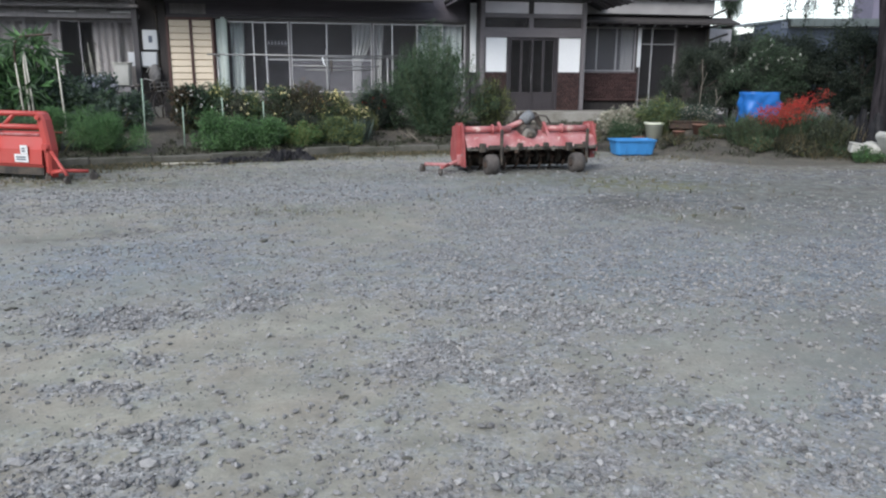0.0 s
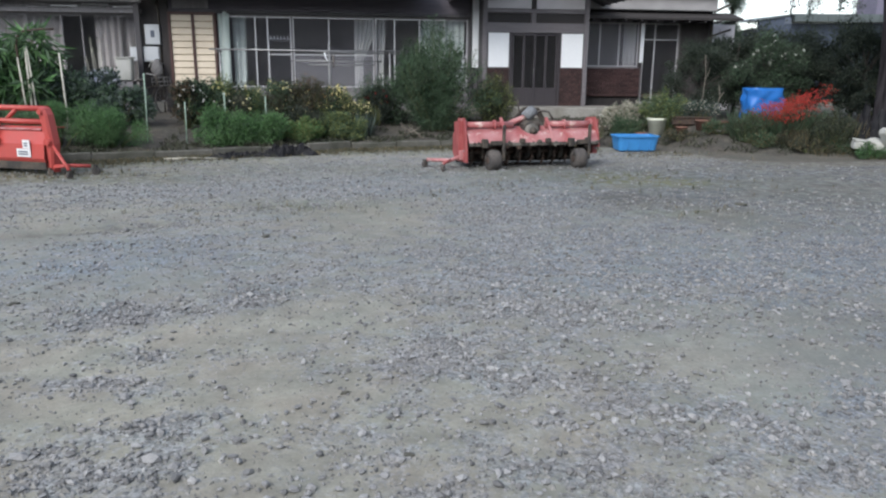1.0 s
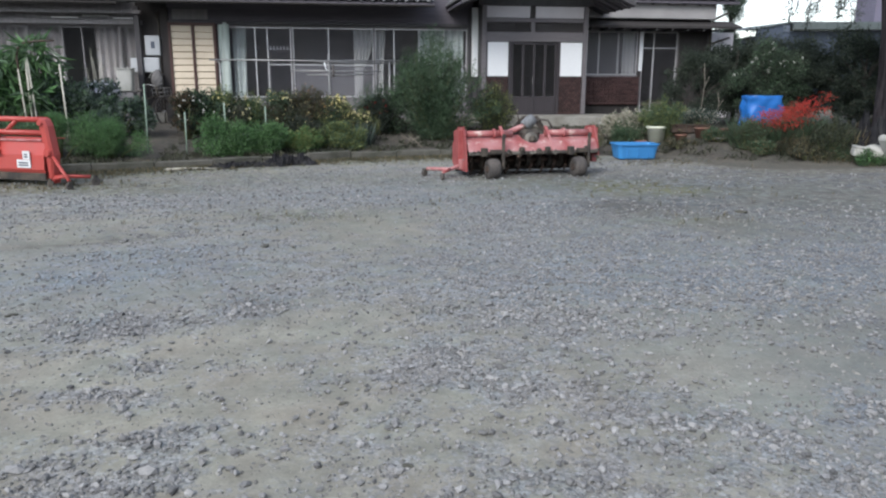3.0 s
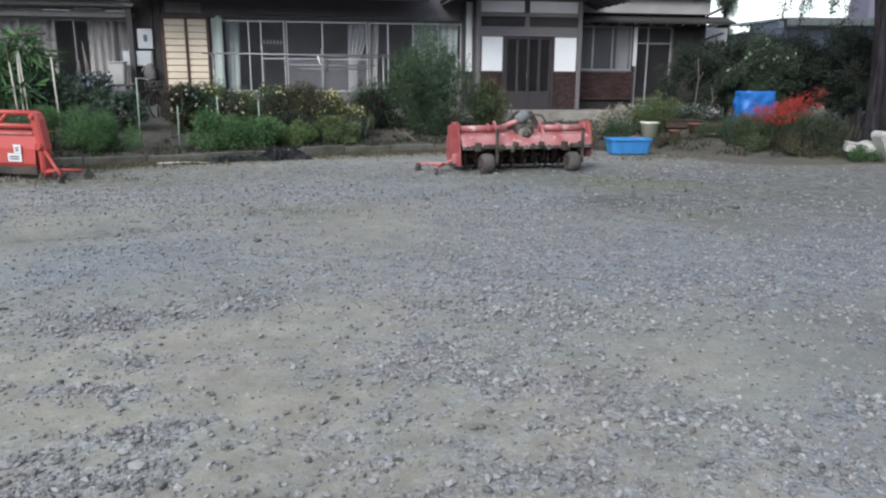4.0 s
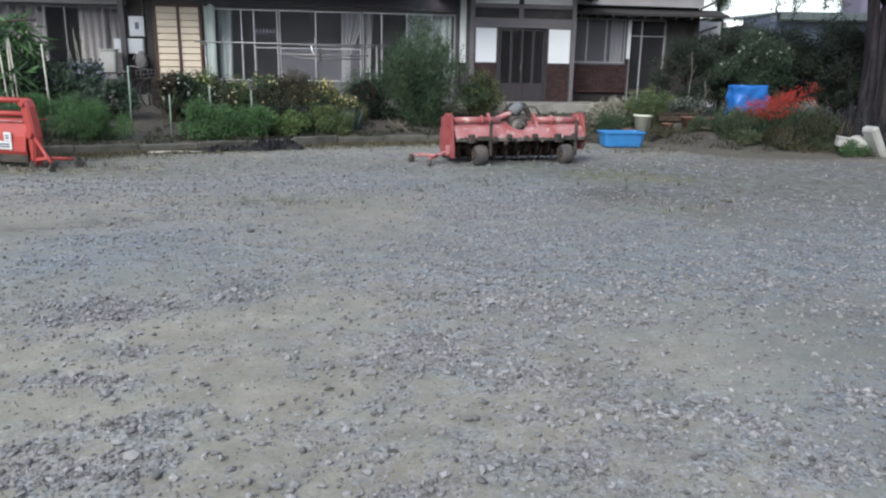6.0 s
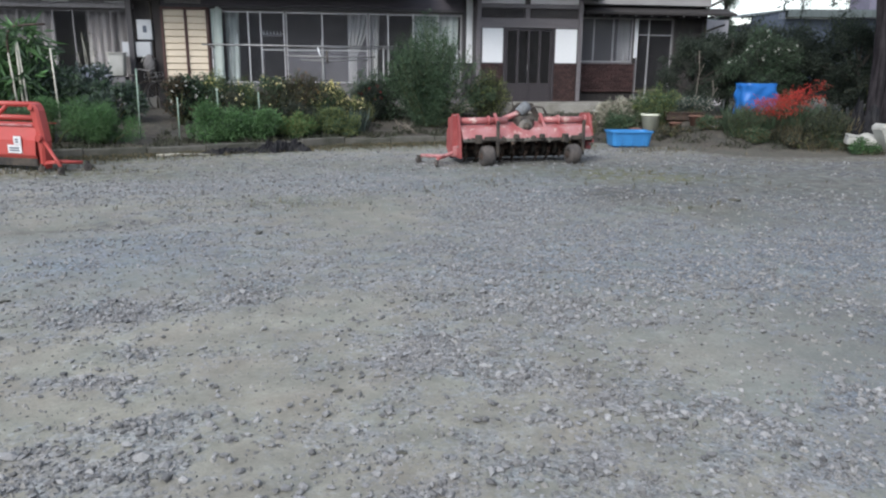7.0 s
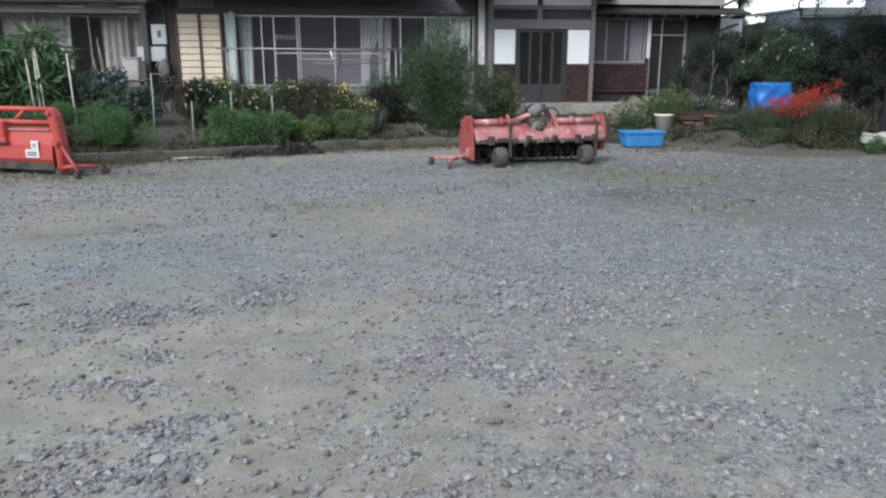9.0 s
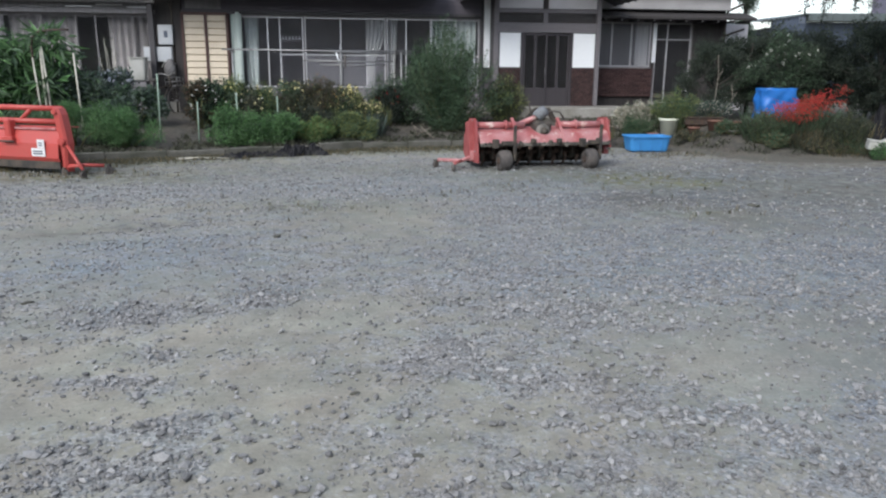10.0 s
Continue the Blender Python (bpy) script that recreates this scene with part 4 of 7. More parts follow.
def roof(name, width, length, m, slope=24, label=""):
    """A tiled slope with boards beneath and a row of eave tiles; m puts its eave corner."""
    c, s = math.cos(radians(slope)), math.sin(radians(slope))
    g = Geo().add([(0, 0, -0.05), (width, 0, -0.05), (width, length * c, length * s - 0.05), (0, length * c, length * s - 0.05),
                   (0, 0, -0.11), (width, 0, -0.11), (width, length * c, length * s - 0.11), (0, length * c, length * s - 0.11)],
                  [(0, 1, 2, 3), (4, 7, 6, 5), (0, 4, 5, 1), (1, 5, 6, 2), (2, 6, 7, 3), (3, 7, 4, 0)])
    r = part(name, g, M_WOOD_H, house, label, m)
    v, f = tile_sheet(width, length, slope=slope)
    part("tiles", fast_mesh("tiles", v, f, M_TILE, True), M_TILE, r, kind="stuff")
    for k in range(round(width / 0.27)):
        part("eave_tile", EAVE_TILE, M_TILE, r, m=pose(0.135 + k * 0.27, -0.03, 0.02))
    rafters = Geo()
    for k in range(int(width / 0.45)):
        x = 0.2 + k * 0.45
        rafters.add([(x + a, y * c, y * s - 0.11 - b) for y in (0.05, min(2.2, length)) for a, b in ((0, 0), (0.05, 0), (0.05, 0.06), (0, 0.06))],
                    [(0, 1, 2, 3), (4, 7, 6, 5), (0, 4, 5, 1), (1, 5, 6, 2), (2, 6, 7, 3), (3, 7, 4, 0)])
    part("rafters", rafters, M_WOOD, r)
    return r


roof("roof", 7.3, 4.9, pose(-10.1, -0.5, 3.44), 24, "grey pantile slope over the windows")
roof("left_roof", 5.2, 4.4, pose(-15.4, -0.15, 3.5), 24, "grey pantile slope over the old rooms")
right_slope = roof("entrance_roof", 2.7, 2.32, pose(1.92, -1.5, 3.42, 0, 0, 90), 24, "grey pantile slope projecting over the entrance")
left_slope = roof("entrance_roof", 2.7, 2.32, pose(-2.3, 1.2, 3.42, 0, 0, -90), 24, "grey pantile slope projecting over the entrance")
part("entrance_ridge", Geo().box(-0.29, -0.09, -1.6, 1.4, 4.28, 4.52, 0.04), M_TILE, house, "grey tiled ridge of the entrance roof")
part("entrance_gable", Geo().plate([(-1.9, 3.55), (1.55, 3.55), (-0.19, 4.3)], -0.03, 0.03), M_WOOD, house, "dark boarded gable")
for k, (a, b) in enumerate((((-2.3, 3.3), (-0.19, 4.22)), ((1.92, 3.3), (-0.19, 4.22)))):
    part("bargeboard", Geo().plate([a, (a[0], a[1] + 0.14), (b[0], b[1] + 0.14), b], -1.54, -1.5), M_WOOD, house)
roof("wing_roof", 4.05, 3.75, pose(1.7, 0.45, 3.72), 24, "grey pantile slope of the wing")
roof("middle_roof", 4.05, 3.27, pose(-2.33, 1.0, 4.03), 24, "grey pantile slope behind the entrance roof")
roof("back_roof", 21.6, 4.7, pose(5.9, 8.2, 3.42, 0, 0, 180), 24, "grey pantile back slope")
part("ridge", Geo().box(-15.4, 5.9, 3.75, 4.15, 5.2, 5.62, 0.06), M_TILE, house, "grey tiled ridge")
part("gable", Geo().plate([(0.4, 3.5), (6.9, 3.5), (3.7, 5.2)], 14.6, 14.7, m=pose(0, 0, 0, 0, 0, 90)), M_PLASTER_GREY, house)
part("gable", Geo().plate([(1.0, 3.5), (6.9, 3.5), (3.95, 5.2)], -5.15, -5.05, m=pose(0, 0, 0, 0, 0, 90)), M_PLASTER_GREY, house)
# pent roof over the wing's windows and gutters
pent = part("pent_roof", Geo().add([(1.35, 0.25, 3.02), (5.75, 0.25, 3.02), (5.75, 0.88, 3.2), (1.35, 0.88, 3.2), (1.35, 0.25, 2.96), (5.75, 0.25, 2.96), (5.75, 0.88, 3.12), (1.35, 0.88, 3.12)],
                                   [(0, 1, 2, 3), (4, 7, 6, 5), (0, 4, 5, 1), (1, 5, 6, 2), (2, 6, 7, 3), (3, 7, 4, 0)]), M_POST, house, "dark boarded pent roof")
for k in range(10):
    part("bracket", Geo().box(1.5 + k * 0.45, 1.55 + k * 0.45, 0.28, 0.88, 2.9, 2.96, 0.004), M_WOOD, pent)
for u0, u1, v, z in ((-15.4, -10.2, -0.25, 3.33), (-10.1, -2.8, -0.58, 3.35)):
    gut = Geo()
    prof = [(0.055 * math.cos(a), 0.055 * math.sin(a)) for a in np.linspace(math.pi, 2 * math.pi, 9)]
    gut.add([(u, v + y, z + h) for u in (u0, u1) for y, h in prof] + [(u, v + y * 0.88, z + h * 0.88) for u in (u0, u1) for y, h in prof],
            [(i, i + 1, i + 10, i + 9) for i in range(8)] + [(i + 18, i + 27, i + 28, i + 19) for i in range(8)] + [(0, 9, 27, 18), (8, 26, 35, 17)], True)
    part("gutter", gut, M_POST, house, "dark half-round gutter")


# ---- curtains ----
def curtain(m, w0, w1, h, fold, material, label, tie=0.0):
    """A hanging cloth in folds, w0 wide at the top and w1 at the bottom."""
    nx, nz = max(12, int(w0 / fold) * 6), 10
    v = []
    for j in range(nz + 1):
        t = j / nz
        w = w0 + (w1 - w0) * (min(1, t / 0.6) ** 1.5 if tie else t)
        for i in range(nx + 1):
            s = i / nx
            x = s * w
            v.append((x, 0.035 * math.sin(2 * math.pi * s * w0 / fold + 0.6 * math.sin(3 * t + s * 4)) + 0.01 * math.sin(9 * s), h * (1 - t)))
    g = Geo().add(v, [(j * (nx + 1) + i, j * (nx + 1) + i + 1, (j + 1) * (nx + 1) + i + 1, (j + 1) * (nx + 1) + i) for j in range(nz) for i in range(nx)], True)
    ob = new("curtain", g.mesh("curtain", False))
    ob.data.materials.append(material)
    sol = ob.modifiers.new("thickness", "SOLIDIFY")
    sol.thickness = 0.006
    ob.matrix_basis = HOUSE @ m
    return tagged(ob, label, "curtain", "curtains in the windows")


curtain(pose(-8.06, 0.53, 1.1), 0.27, 0.26, 1.86, 0.26, M_CURTAIN_GREEN, "white roll-up blind hanging outside the window")
curtain(pose(-7.75, 0.76, 1.12), 0.34, 0.30, 1.75, 0.16, M_CURTAIN_GREEN, "thin pale green curtain half drawn")
curtain(pose(-4.72, 0.75, 1.12), 0.60, 0.22, 1.76, 0.12, M_CURTAIN, "white curtain tied back behind the glass", 1)
curtain(pose(-4.12, 0.75, 1.12), 0.22, 0.16, 1.76, 0.1, M_CURTAIN, "white curtain tied back behind the glass", 1)
curtain(pose(-3.0, 0.745, 1.12), 1.15, 1.15, 1.76, 0.17, M_CURTAIN_GREEN, "pale green curtain drawn across the window")
curtain(pose(2.7, 1.05, 1.72), 0.34, 0.34, 1.2, 0.12, M_CURTAIN, "white curtain at the wing window")
curtain(pose(-13.3, 0.80, 1.02), 1.55, 1.5, 1.84, 0.2, M_CURTAIN_BROWN, "grey-brown curtain drawn across old windows")
curtain(pose(-11.02, 0.80, 1.02), 0.66, 0.62, 1.84, 0.16, M_CURTAIN_BROWN, "grey-brown curtain in deep folds")
curtain(pose(-10.38, 0.84, 1.02), 0.36, 0.36, 1.84, 0.2, M_CURTAIN_BROWN, "dim grey curtain behind glass")

def rim_box(w0, d0, w1, d1, h, t=0.012, seg=5, r=0.09):
    """An open tub: rounded rectangle below (w0, d0), above (w1, d1), with an outward rim."""
    def ring(w, d, z, rr):
        out = []
        for cx, cy, a0 in ((w / 2 - rr, d / 2 - rr, 0), (-w / 2 + rr, d / 2 - rr, 90), (-w / 2 + rr, -d / 2 + rr, 180), (w / 2 - rr, -d / 2 + rr, 270)):
            for k in range(seg + 1):
                a = radians(a0 + 90 * k / seg)
                out.append((cx + rr * math.cos(a), cy + rr * math.sin(a), z))
        return out
    rings = [ring(w0 - 0.1, d0 - 0.1, 0.0, r * 0.6), ring(w0, d0, 0.03, r), ring(w1, d1, h - 0.02, r), ring(w1 + 0.06, d1 + 0.06, h - 0.025, r + 0.03), ring(w1 + 0.06, d1 + 0.06, h, r + 0.03),
             ring(w1 - t, d1 - t, h, r), ring(w0 - 2 * t, d0 - 2 * t, 0.03, r * 0.9)]
    n = len(rings[0])
    v = [p for q in rings for p in q]
    f = [(k * n + i, k * n + (i + 1) % n, (k + 1) * n + (i + 1) % n, (k + 1) * n + i) for k in range(len(rings) - 1) for i in range(n)]
    f += [tuple(range(n))[::-1], tuple(range((len(rings) - 1) * n, len(rings) * n))]
    return Geo().add(v, f)


# ---- things on and before the house front ----
meters = thing("meter_box", HOUSE @ pose(-9.62, 0.6, 2.16), "pale grey electricity meter box on the wall", "meter box")
part("case", Geo().box(-0.17, 0.18, -0.16, 0.05, 0, 0.47, 0.015), M_METER, meters)
part("window", Geo().box(-0.03, 0.06, -0.168, -0.158, 0.17, 0.33, 0.003), M_INK, meters, "small dark dial window")
part("cable", Geo().tube([(0.14, 0, 0.47), (0.15, 0.02, 0.75), (0.1, 0.03, 1.0)], 0.015), M_IRON, meters)
for u, w, h in ((-10.14, 0.26, 0.35), (-9.84, 0.36, 0.36)):
    b = thing("fuse_box", HOUSE @ pose(u, 0.58, 1.75), "white enamel box fixed below the meter", "fuse box", "fuse boxes")
    part("case", Geo().box(-0.02, w, -0.14, 0.06, 0, h, 0.012), M_METER, b)
    part("lid", Geo().box(0.0, w - 0.02, -0.155, -0.139, 0.02, h - 0.02, 0.006), M_METER, b)
pipe = thing("downpipe", HOUSE @ pose(-9.46, 0.5, 0.5), "thin dark drainpipe down the wall", "pipe")
part("pipe", Geo().tube([(0, 0, 0), (0, 0, 1.6), (0.02, 0.02, 2.7)], 0.022), M_IRON, pipe)
part("bracket", Geo().box(-0.03, 0.03, -0.03, 0.12, 1.2, 1.23, 0.004), M_STEEL, pipe)

drain = thing("drainpipe", pose(0, 0, 0), "dark rain pipe from the gutter to the wall", "pipe")
part("pipe", Geo().tube([(7.83, 21.0, 3.42), (7.62, 21.0, 3.33), (7.42, 21.0, 3.23), (7.37, 21.0, 3.1), (7.36, 21.0, 0.4)], 0.035, 8), M_IRON, drain)
part("brace", Geo().tube([(7.9, 21.0, 2.76), (7.6, 21.0, 2.66), (7.36, 21.0, 2.57)], 0.03, 8), M_IRON, drain)
crate = thing("crate", HOUSE @ pose(-10.26, 0.05, gz(-7.9, 17.8)), "old wooden crate against the wall", "crate")
for k in range(5):
    part("slat", Geo().box(-0.25, 0.25, -0.2, -0.18, 0.02 + k * 0.15, 0.14 + k * 0.15, 0.004), M_WOOD_GREY, crate)
part("box", Geo().box(-0.24, 0.24, -0.178, 0.2, 0.0, 0.76, 0.006), M_WOOD, crate)
bin_ = thing("storage_bin", HOUSE @ pose(-10.2, 0.05, gz(-7.9, 17.8) + 0.76), "off-white plastic bin standing on a crate", "bin")
part("body", rim_box(0.32, 0.26, 0.38, 0.3, 0.56, 0.014, 5, 0.05), M_WHITE_PLASTIC, bin_)


def bicycle(m):
    b = thing("bicycle", m, "old dark bicycle leaning by the house wall", "bicycle")
    for x in (-0.52, 0.52):
        w = part("wheel", Geo().lathe([(0.30, -0.012), (0.33, -0.016), (0.345, 0), (0.33, 0.016), (0.30, 0.012)], 28, closed=True, m=pose(x, 0, 0.35, 90, 0, 0)), M_RUBBER, b)
        g = Geo().tube([(x, -0.04, 0.35), (x, 0.04, 0.35)], 0.025, 10)
        for k in range(14):
            a = k * math.pi / 7
            g.tube([(x, 0.02 * (-1) ** k, 0.35), (x + 0.31 * math.cos(a), 0, 0.35 + 0.31 * math.sin(a))], 0.002, 4)
        part("spokes", g, M_STEEL, w)
    fr = Geo()
    for p in ([(-0.52, 0, 0.35), (-0.08, 0, 0.32), (0.38, 0, 0.78)], [(-0.08, 0, 0.32), (-0.2, 0, 0.82)], [(-0.52, 0, 0.35), (-0.18, 0, 0.72)], [(-0.17, 0, 0.66), (0.36, 0, 0.74)], [(0.52, 0, 0.35), (0.42, 0, 0.62), (0.35, 0, 0.95)]):
        fr.tube(p, 0.016, 8)
    part("bicycle_body", fr, M_IRON, b)
    part("saddle", Geo().box(-0.34, -0.1, -0.07, 0.07, 0.83, 0.89, 0.025), M_RUBBER, b)
    part("handlebar", Geo().tube([(0.22, -0.27, 1.0), (0.33, -0.2, 1.03), (0.35, 0, 0.97), (0.33, 0.2, 1.03), (0.22, 0.27, 1.0)], 0.013, 8), M_STEEL, b)
    basket = Geo()
    for z in (0.72, 0.82, 0.92):
        basket.tube([(0.42, -0.16, z), (0.7, -0.16, z), (0.7, 0.16, z), (0.42, 0.16, z), (0.42, -0.16, z)], 0.006, 6)
    for x, y in ((0.42, -0.16), (0.56, -0.16), (0.7, -0.16), (0.7, 0), (0.7, 0.16), (0.56, 0.16), (0.42, 0.16)):
        basket.tube([(x, y, 0.72), (x, y, 0.94)], 0.006, 6)
    part("basket", basket, M_STEEL, b)


bag_ = thing("hanging_bag", HOUSE @ pose(-9.66, 0.36, 1.02), "grey-brown cloth bag hanging below the boxes", "bag")
BAG_AT = bag_
bicycle(HOUSE @ pose(-9.62, -0.15, 0.46, -5, 0, 68))

# laundry poles on two stands
rack = thing("laundry_rack", HOUSE @ pose(-5.9, -1.0, 0.42), "metal laundry stand with long horizontal poles", "laundry rack")
for x in (-1.95, 0.52, 1.95):
    part("stand", Geo().tube([(x, 0, 0), (x, 0, 1.62 if x != 0.52 else 1.75)], 0.022, 10).tube([(x - 0.02, -0.22, 1.55), (x, 0, 1.58), (x + 0.02, 0.22, 1.55)], 0.014, 8).tube([(x, 0.18, 1.3), (x, 0, 1.32), (x, -0.18, 1.3)], 0.012, 8), M_STEEL, rack)
    part("foot", Geo().lathe([(0, 0.08), (0.12, 0.07), (0.16, 0.02), (0.16, -0.05), (0, -0.05)], 16, m=pose(x, 0, 0)), M_CONCRETE, rack, "round concrete weight")
for x0, x1, y, z0, z1 in ((-2.15, 2.25, -0.2, 1.60, 1.60), (-1.3, 2.2, 0.18, 1.62, 1.55), (-0.35, 1.75, -0.16, 1.37, 1.36), (0.0, 1.6, 0.17, 1.28, 1.29)):
    part("pole", Geo().tube([(x0, y, z0), ((x0 + x1) / 2, y, (z0 + z1) / 2 - 0.012), (x1, y, z1)], 0.017, 10), M_STEEL, rack)
part("clip", Geo().tube([(0.42, -0.2, 1.56), (0.46, -0.2, 1.4), (0.5, -0.19, 1.36)], 0.016, 6), M_PANEL, rack)
part("clip", Geo().tube([(0.62, -0.2, 1.5), (0.63, -0.2, 1.2)], 0.03, 6, 0.015), M_RUBBER, rack)

shelf = thing("window_display", HOUSE @ pose(-6.6, 1.05, 2.0), "small dark shelf of pale trinkets inside the window", "shelf")
part("board", Geo().box(-0.3, 0.36, -0.1, 0.12, 0.3, 0.34, 0.004), M_DARK, shelf)
for k in range(7):
    part("trinket", Geo().lathe([(0, 0), (0.025, 0), (0.03, 0.03), (0.012, 0.06), (0.018, 0.085), (0, 0.1)], 10, m=pose(-0.24 + k * 0.085, 0, 0.345)), M_PANEL, shelf)
part("leg", Geo().box(-0.3, -0.26, -0.1, 0.12, -1.02, 0.3, 0.004).box(0.32, 0.36, -0.1, 0.12, -1.02, 0.3, 0.004), M_DARK, shelf)


# ---- rotary tillers ----
def caster(parent, x, y, z, turn, r=0.055):
    m = pose(x, y, z, 0, 0, turn)
    w = part("caster", Geo().lathe([(0.015, -0.02), (r * 0.9, -0.022), (r, -0.012), (r, 0.012), (r * 0.9, 0.022), (0.015, 0.02)], 16, closed=True, m=m @ pose(0, 0, r, 90, 0, 0)), M_RUBBER, parent, "small black caster wheel")
    part("fork", Geo().box(-0.018, 0.018, -0.034, -0.027, r * 0.7, r * 2.3, 0.002, m).box(-0.018, 0.018, 0.027, 0.034, r * 0.7, r * 2.3, 0.002, m).box(-0.022, 0.022, -0.034, 0.034, r * 2.2, r * 2.4, 0.003, m), M_IRON, w)


def hood_strip(x0, x1, prof, thick=0.012):
    """A bent sheet from (y, z) pairs, with thickness."""
    v, n = [], len(prof)
    for x in (x0, x1):
        v += [(x, y, z) for y, z in prof] + [(x, y, z - thick) for y, z in prof]
    f = []
    for i in range(n - 1):
        f += [(i, i + 1, 2 * n + i + 1, 2 * n + i), (n + i, 3 * n + i, 3 * n + i + 1, n + i + 1), (i, n + i, n + i + 1, i + 1), (2 * n + i, 2 * n + i + 1, 3 * n + i + 1, 3 * n + i)]
    f += [(0, 2 * n, 3 * n, n), (n - 1, 2 * n - 1, 4 * n - 1, 3 * n - 1)]
    return Geo().add(v, f)


def tiller(m):
    t = thing("rotary_tiller", m, "faded red rotary tiller resting on the gravel", "rotary tiller", "rotary tillers")
    prof = [(-0.36, 0.43), (-0.34, 0.46), (-0.27, 0.57), (-0.24, 0.59), (-0.05, 0.635), (0.06, 0.67), (0.2, 0.66), (0.42, 0.55), (0.5, 0.38)]
    part("hood", hood_strip(-1.14, 1.12, prof), M_RED_FADED, t, "sun-bleached red hood")
    part("hood_lip", Geo().box(-1.14, 1.12, -0.385, -0.358, 0.38, 0.435, 0.008), M_DUSTY, t, "mud-caked lower edge")
    # added black flap, kept low to deepen the shade under the hood
    part("rear_shade_flap", hood_strip(-1.1, 1.08, [(0.5, 0.38), (0.55, 0.25), (0.56, 0.03)], 0.008), M_IRON, t)
    for x0, x1 in ((-1.2, -0.3), (0.28, 1.16)):
        part("beam", Geo().tube([(x0, -0.06, 0.70), (x1, -0.06, 0.70)], 0.052, 14), M_RED_FADED, t, "red cross tube")
    for x in (-1.13, -0.62, 0.62, 1.1):
        part("collar", Geo().lathe([(0.05, -0.018), (0.078, -0.018), (0.078, 0.018), (0.05, 0.018)], 14, closed=True, m=pose(x, -0.06, 0.70, 0, 90, 0)), M_RED_FADED, t)
    # side plates
    for x, s in ((-1.17, -1), (1.14, 1)):
        out = [(-0.36, 0.12 if s < 0 else 0.34), (0.3, 0.1 if s < 0 else 0.3), (0.46, 0.22 if s < 0 else 0.36), (0.44, 0.5), (0.14, 0.80), (-0.16, 0.82), (-0.3, 0.56)]
        p = part("side_plate", Geo().plate(out, -0.012, 0.012, m=pose(x, 0, 0, 0, 0, 90)), M_RED_SIDE, t, "dull red side plate")
        part("chain_case", Geo().plate([(-0.12, 0.2), (0.1, 0.18), (0.12, 0.74), (-0.12, 0.78)], -0.04, 0.04, m=pose(x + s * 0.045, 0, 0, 0, 0, 90)), M_RED_SIDE, p)
        for y, z in ((-0.22, 0.3), (0.2, 0.3), (-0.05, 0.78), (0.25, 0.55)):
            part("bolt", Geo().tube([(x - s * 0.01, y, z), (x + s * 0.025, y, z)], 0.016, 6), M_STEEL, p)
    # gearbox, drive shaft and mast
    gb = part("gearbox", Geo().box(-0.15, 0.15, -0.2, 0.22, 0.50, 0.77, 0.05), M_IRON, t, "greasy gearbox")
    part("cover", Geo().lathe([(0.05, 0.0), (0.05, 0.07), (0.085, 0.07), (0.12, 0.03), (0.125, 0)], 18, m=pose(-0.02, -0.2, 0.60, 90, 0, 0)), M_DUSTY, gb, "dusty bearing cover")
    part("shaft", Geo().lathe([(0, 0.12), (0.03, 0.12), (0.03, 0.076), (0.07, 0.076), (0.07, 0)], 14, m=pose(-0.02, -0.2, 0.60, 90, 0, 0)), M_IRON, gb)
    drive = part("drive_shaft_guard", Geo().tube([(-0.34, 0.02, 0.71), (-0.12, 0.0, 0.80), (0.02, -0.02, 0.87)], 0.045, 12), M_RED_FADED, t)
    part("cap", Geo().lathe([(0.0, 0.1), (0.085, 0.1), (0.1, 0.03), (0.09, -0.1), (0.06, -0.12)], 16, m=pose(0.0, -0.03, 0.88, -10, 55, 0)), M_GUARD, drive, "pale grey guard cap")
    for x0, x1, y0, y1 in ((-0.50, -0.42, -0.36, -0.1), (0.30, 0.38, -0.36, -0.1)):
        part("brace", Geo().add([(x0, -0.38, 0.44), (x0 + 0.045, -0.38, 0.44), (x0 + 0.005, -0.08, 0.82), (x0 - 0.04, -0.08, 0.82), (x0, -0.36, 0.42), (x0 + 0.045, -0.36, 0.42), (x0 + 0.005, -0.05, 0.8), (x0 - 0.04, -0.05, 0.8)],
                                [(0, 1, 2, 3), (4, 7, 6, 5), (0, 4, 5, 1), (1, 5, 6, 2), (2, 6, 7, 3), (3, 7, 4, 0)]), M_RED_FADED, t, "faded red brace")
    part("hitch", Geo().plate([(-0.3, 0.74), (-0.22, 0.74), (-0.02, 0.9), (0.1, 0.93), (0.1, 0.99), (-0.08, 0.97)], 0.05, 0.08).plate([(0.36, 0.72), (0.28, 0.72), (0.12, 0.9), (0.1, 0.97), (0.2, 0.97)], 0.05, 0.08), M_IRON, t)
    part("hose", Geo().tube([(0.1, 0.1, 0.8), (0.22, 0.04, 0.92), (0.36, 0.0, 0.9), (0.44, 0.0, 0.78)], 0.018, 8), M_RUBBER, t)
    part("lever", Geo().tube([(-0.14, 0.0, 0.78), (-0.17, 0.05, 1.0), (-0.2, 0.05, 1.12)], 0.01, 6), M_IRON, t)
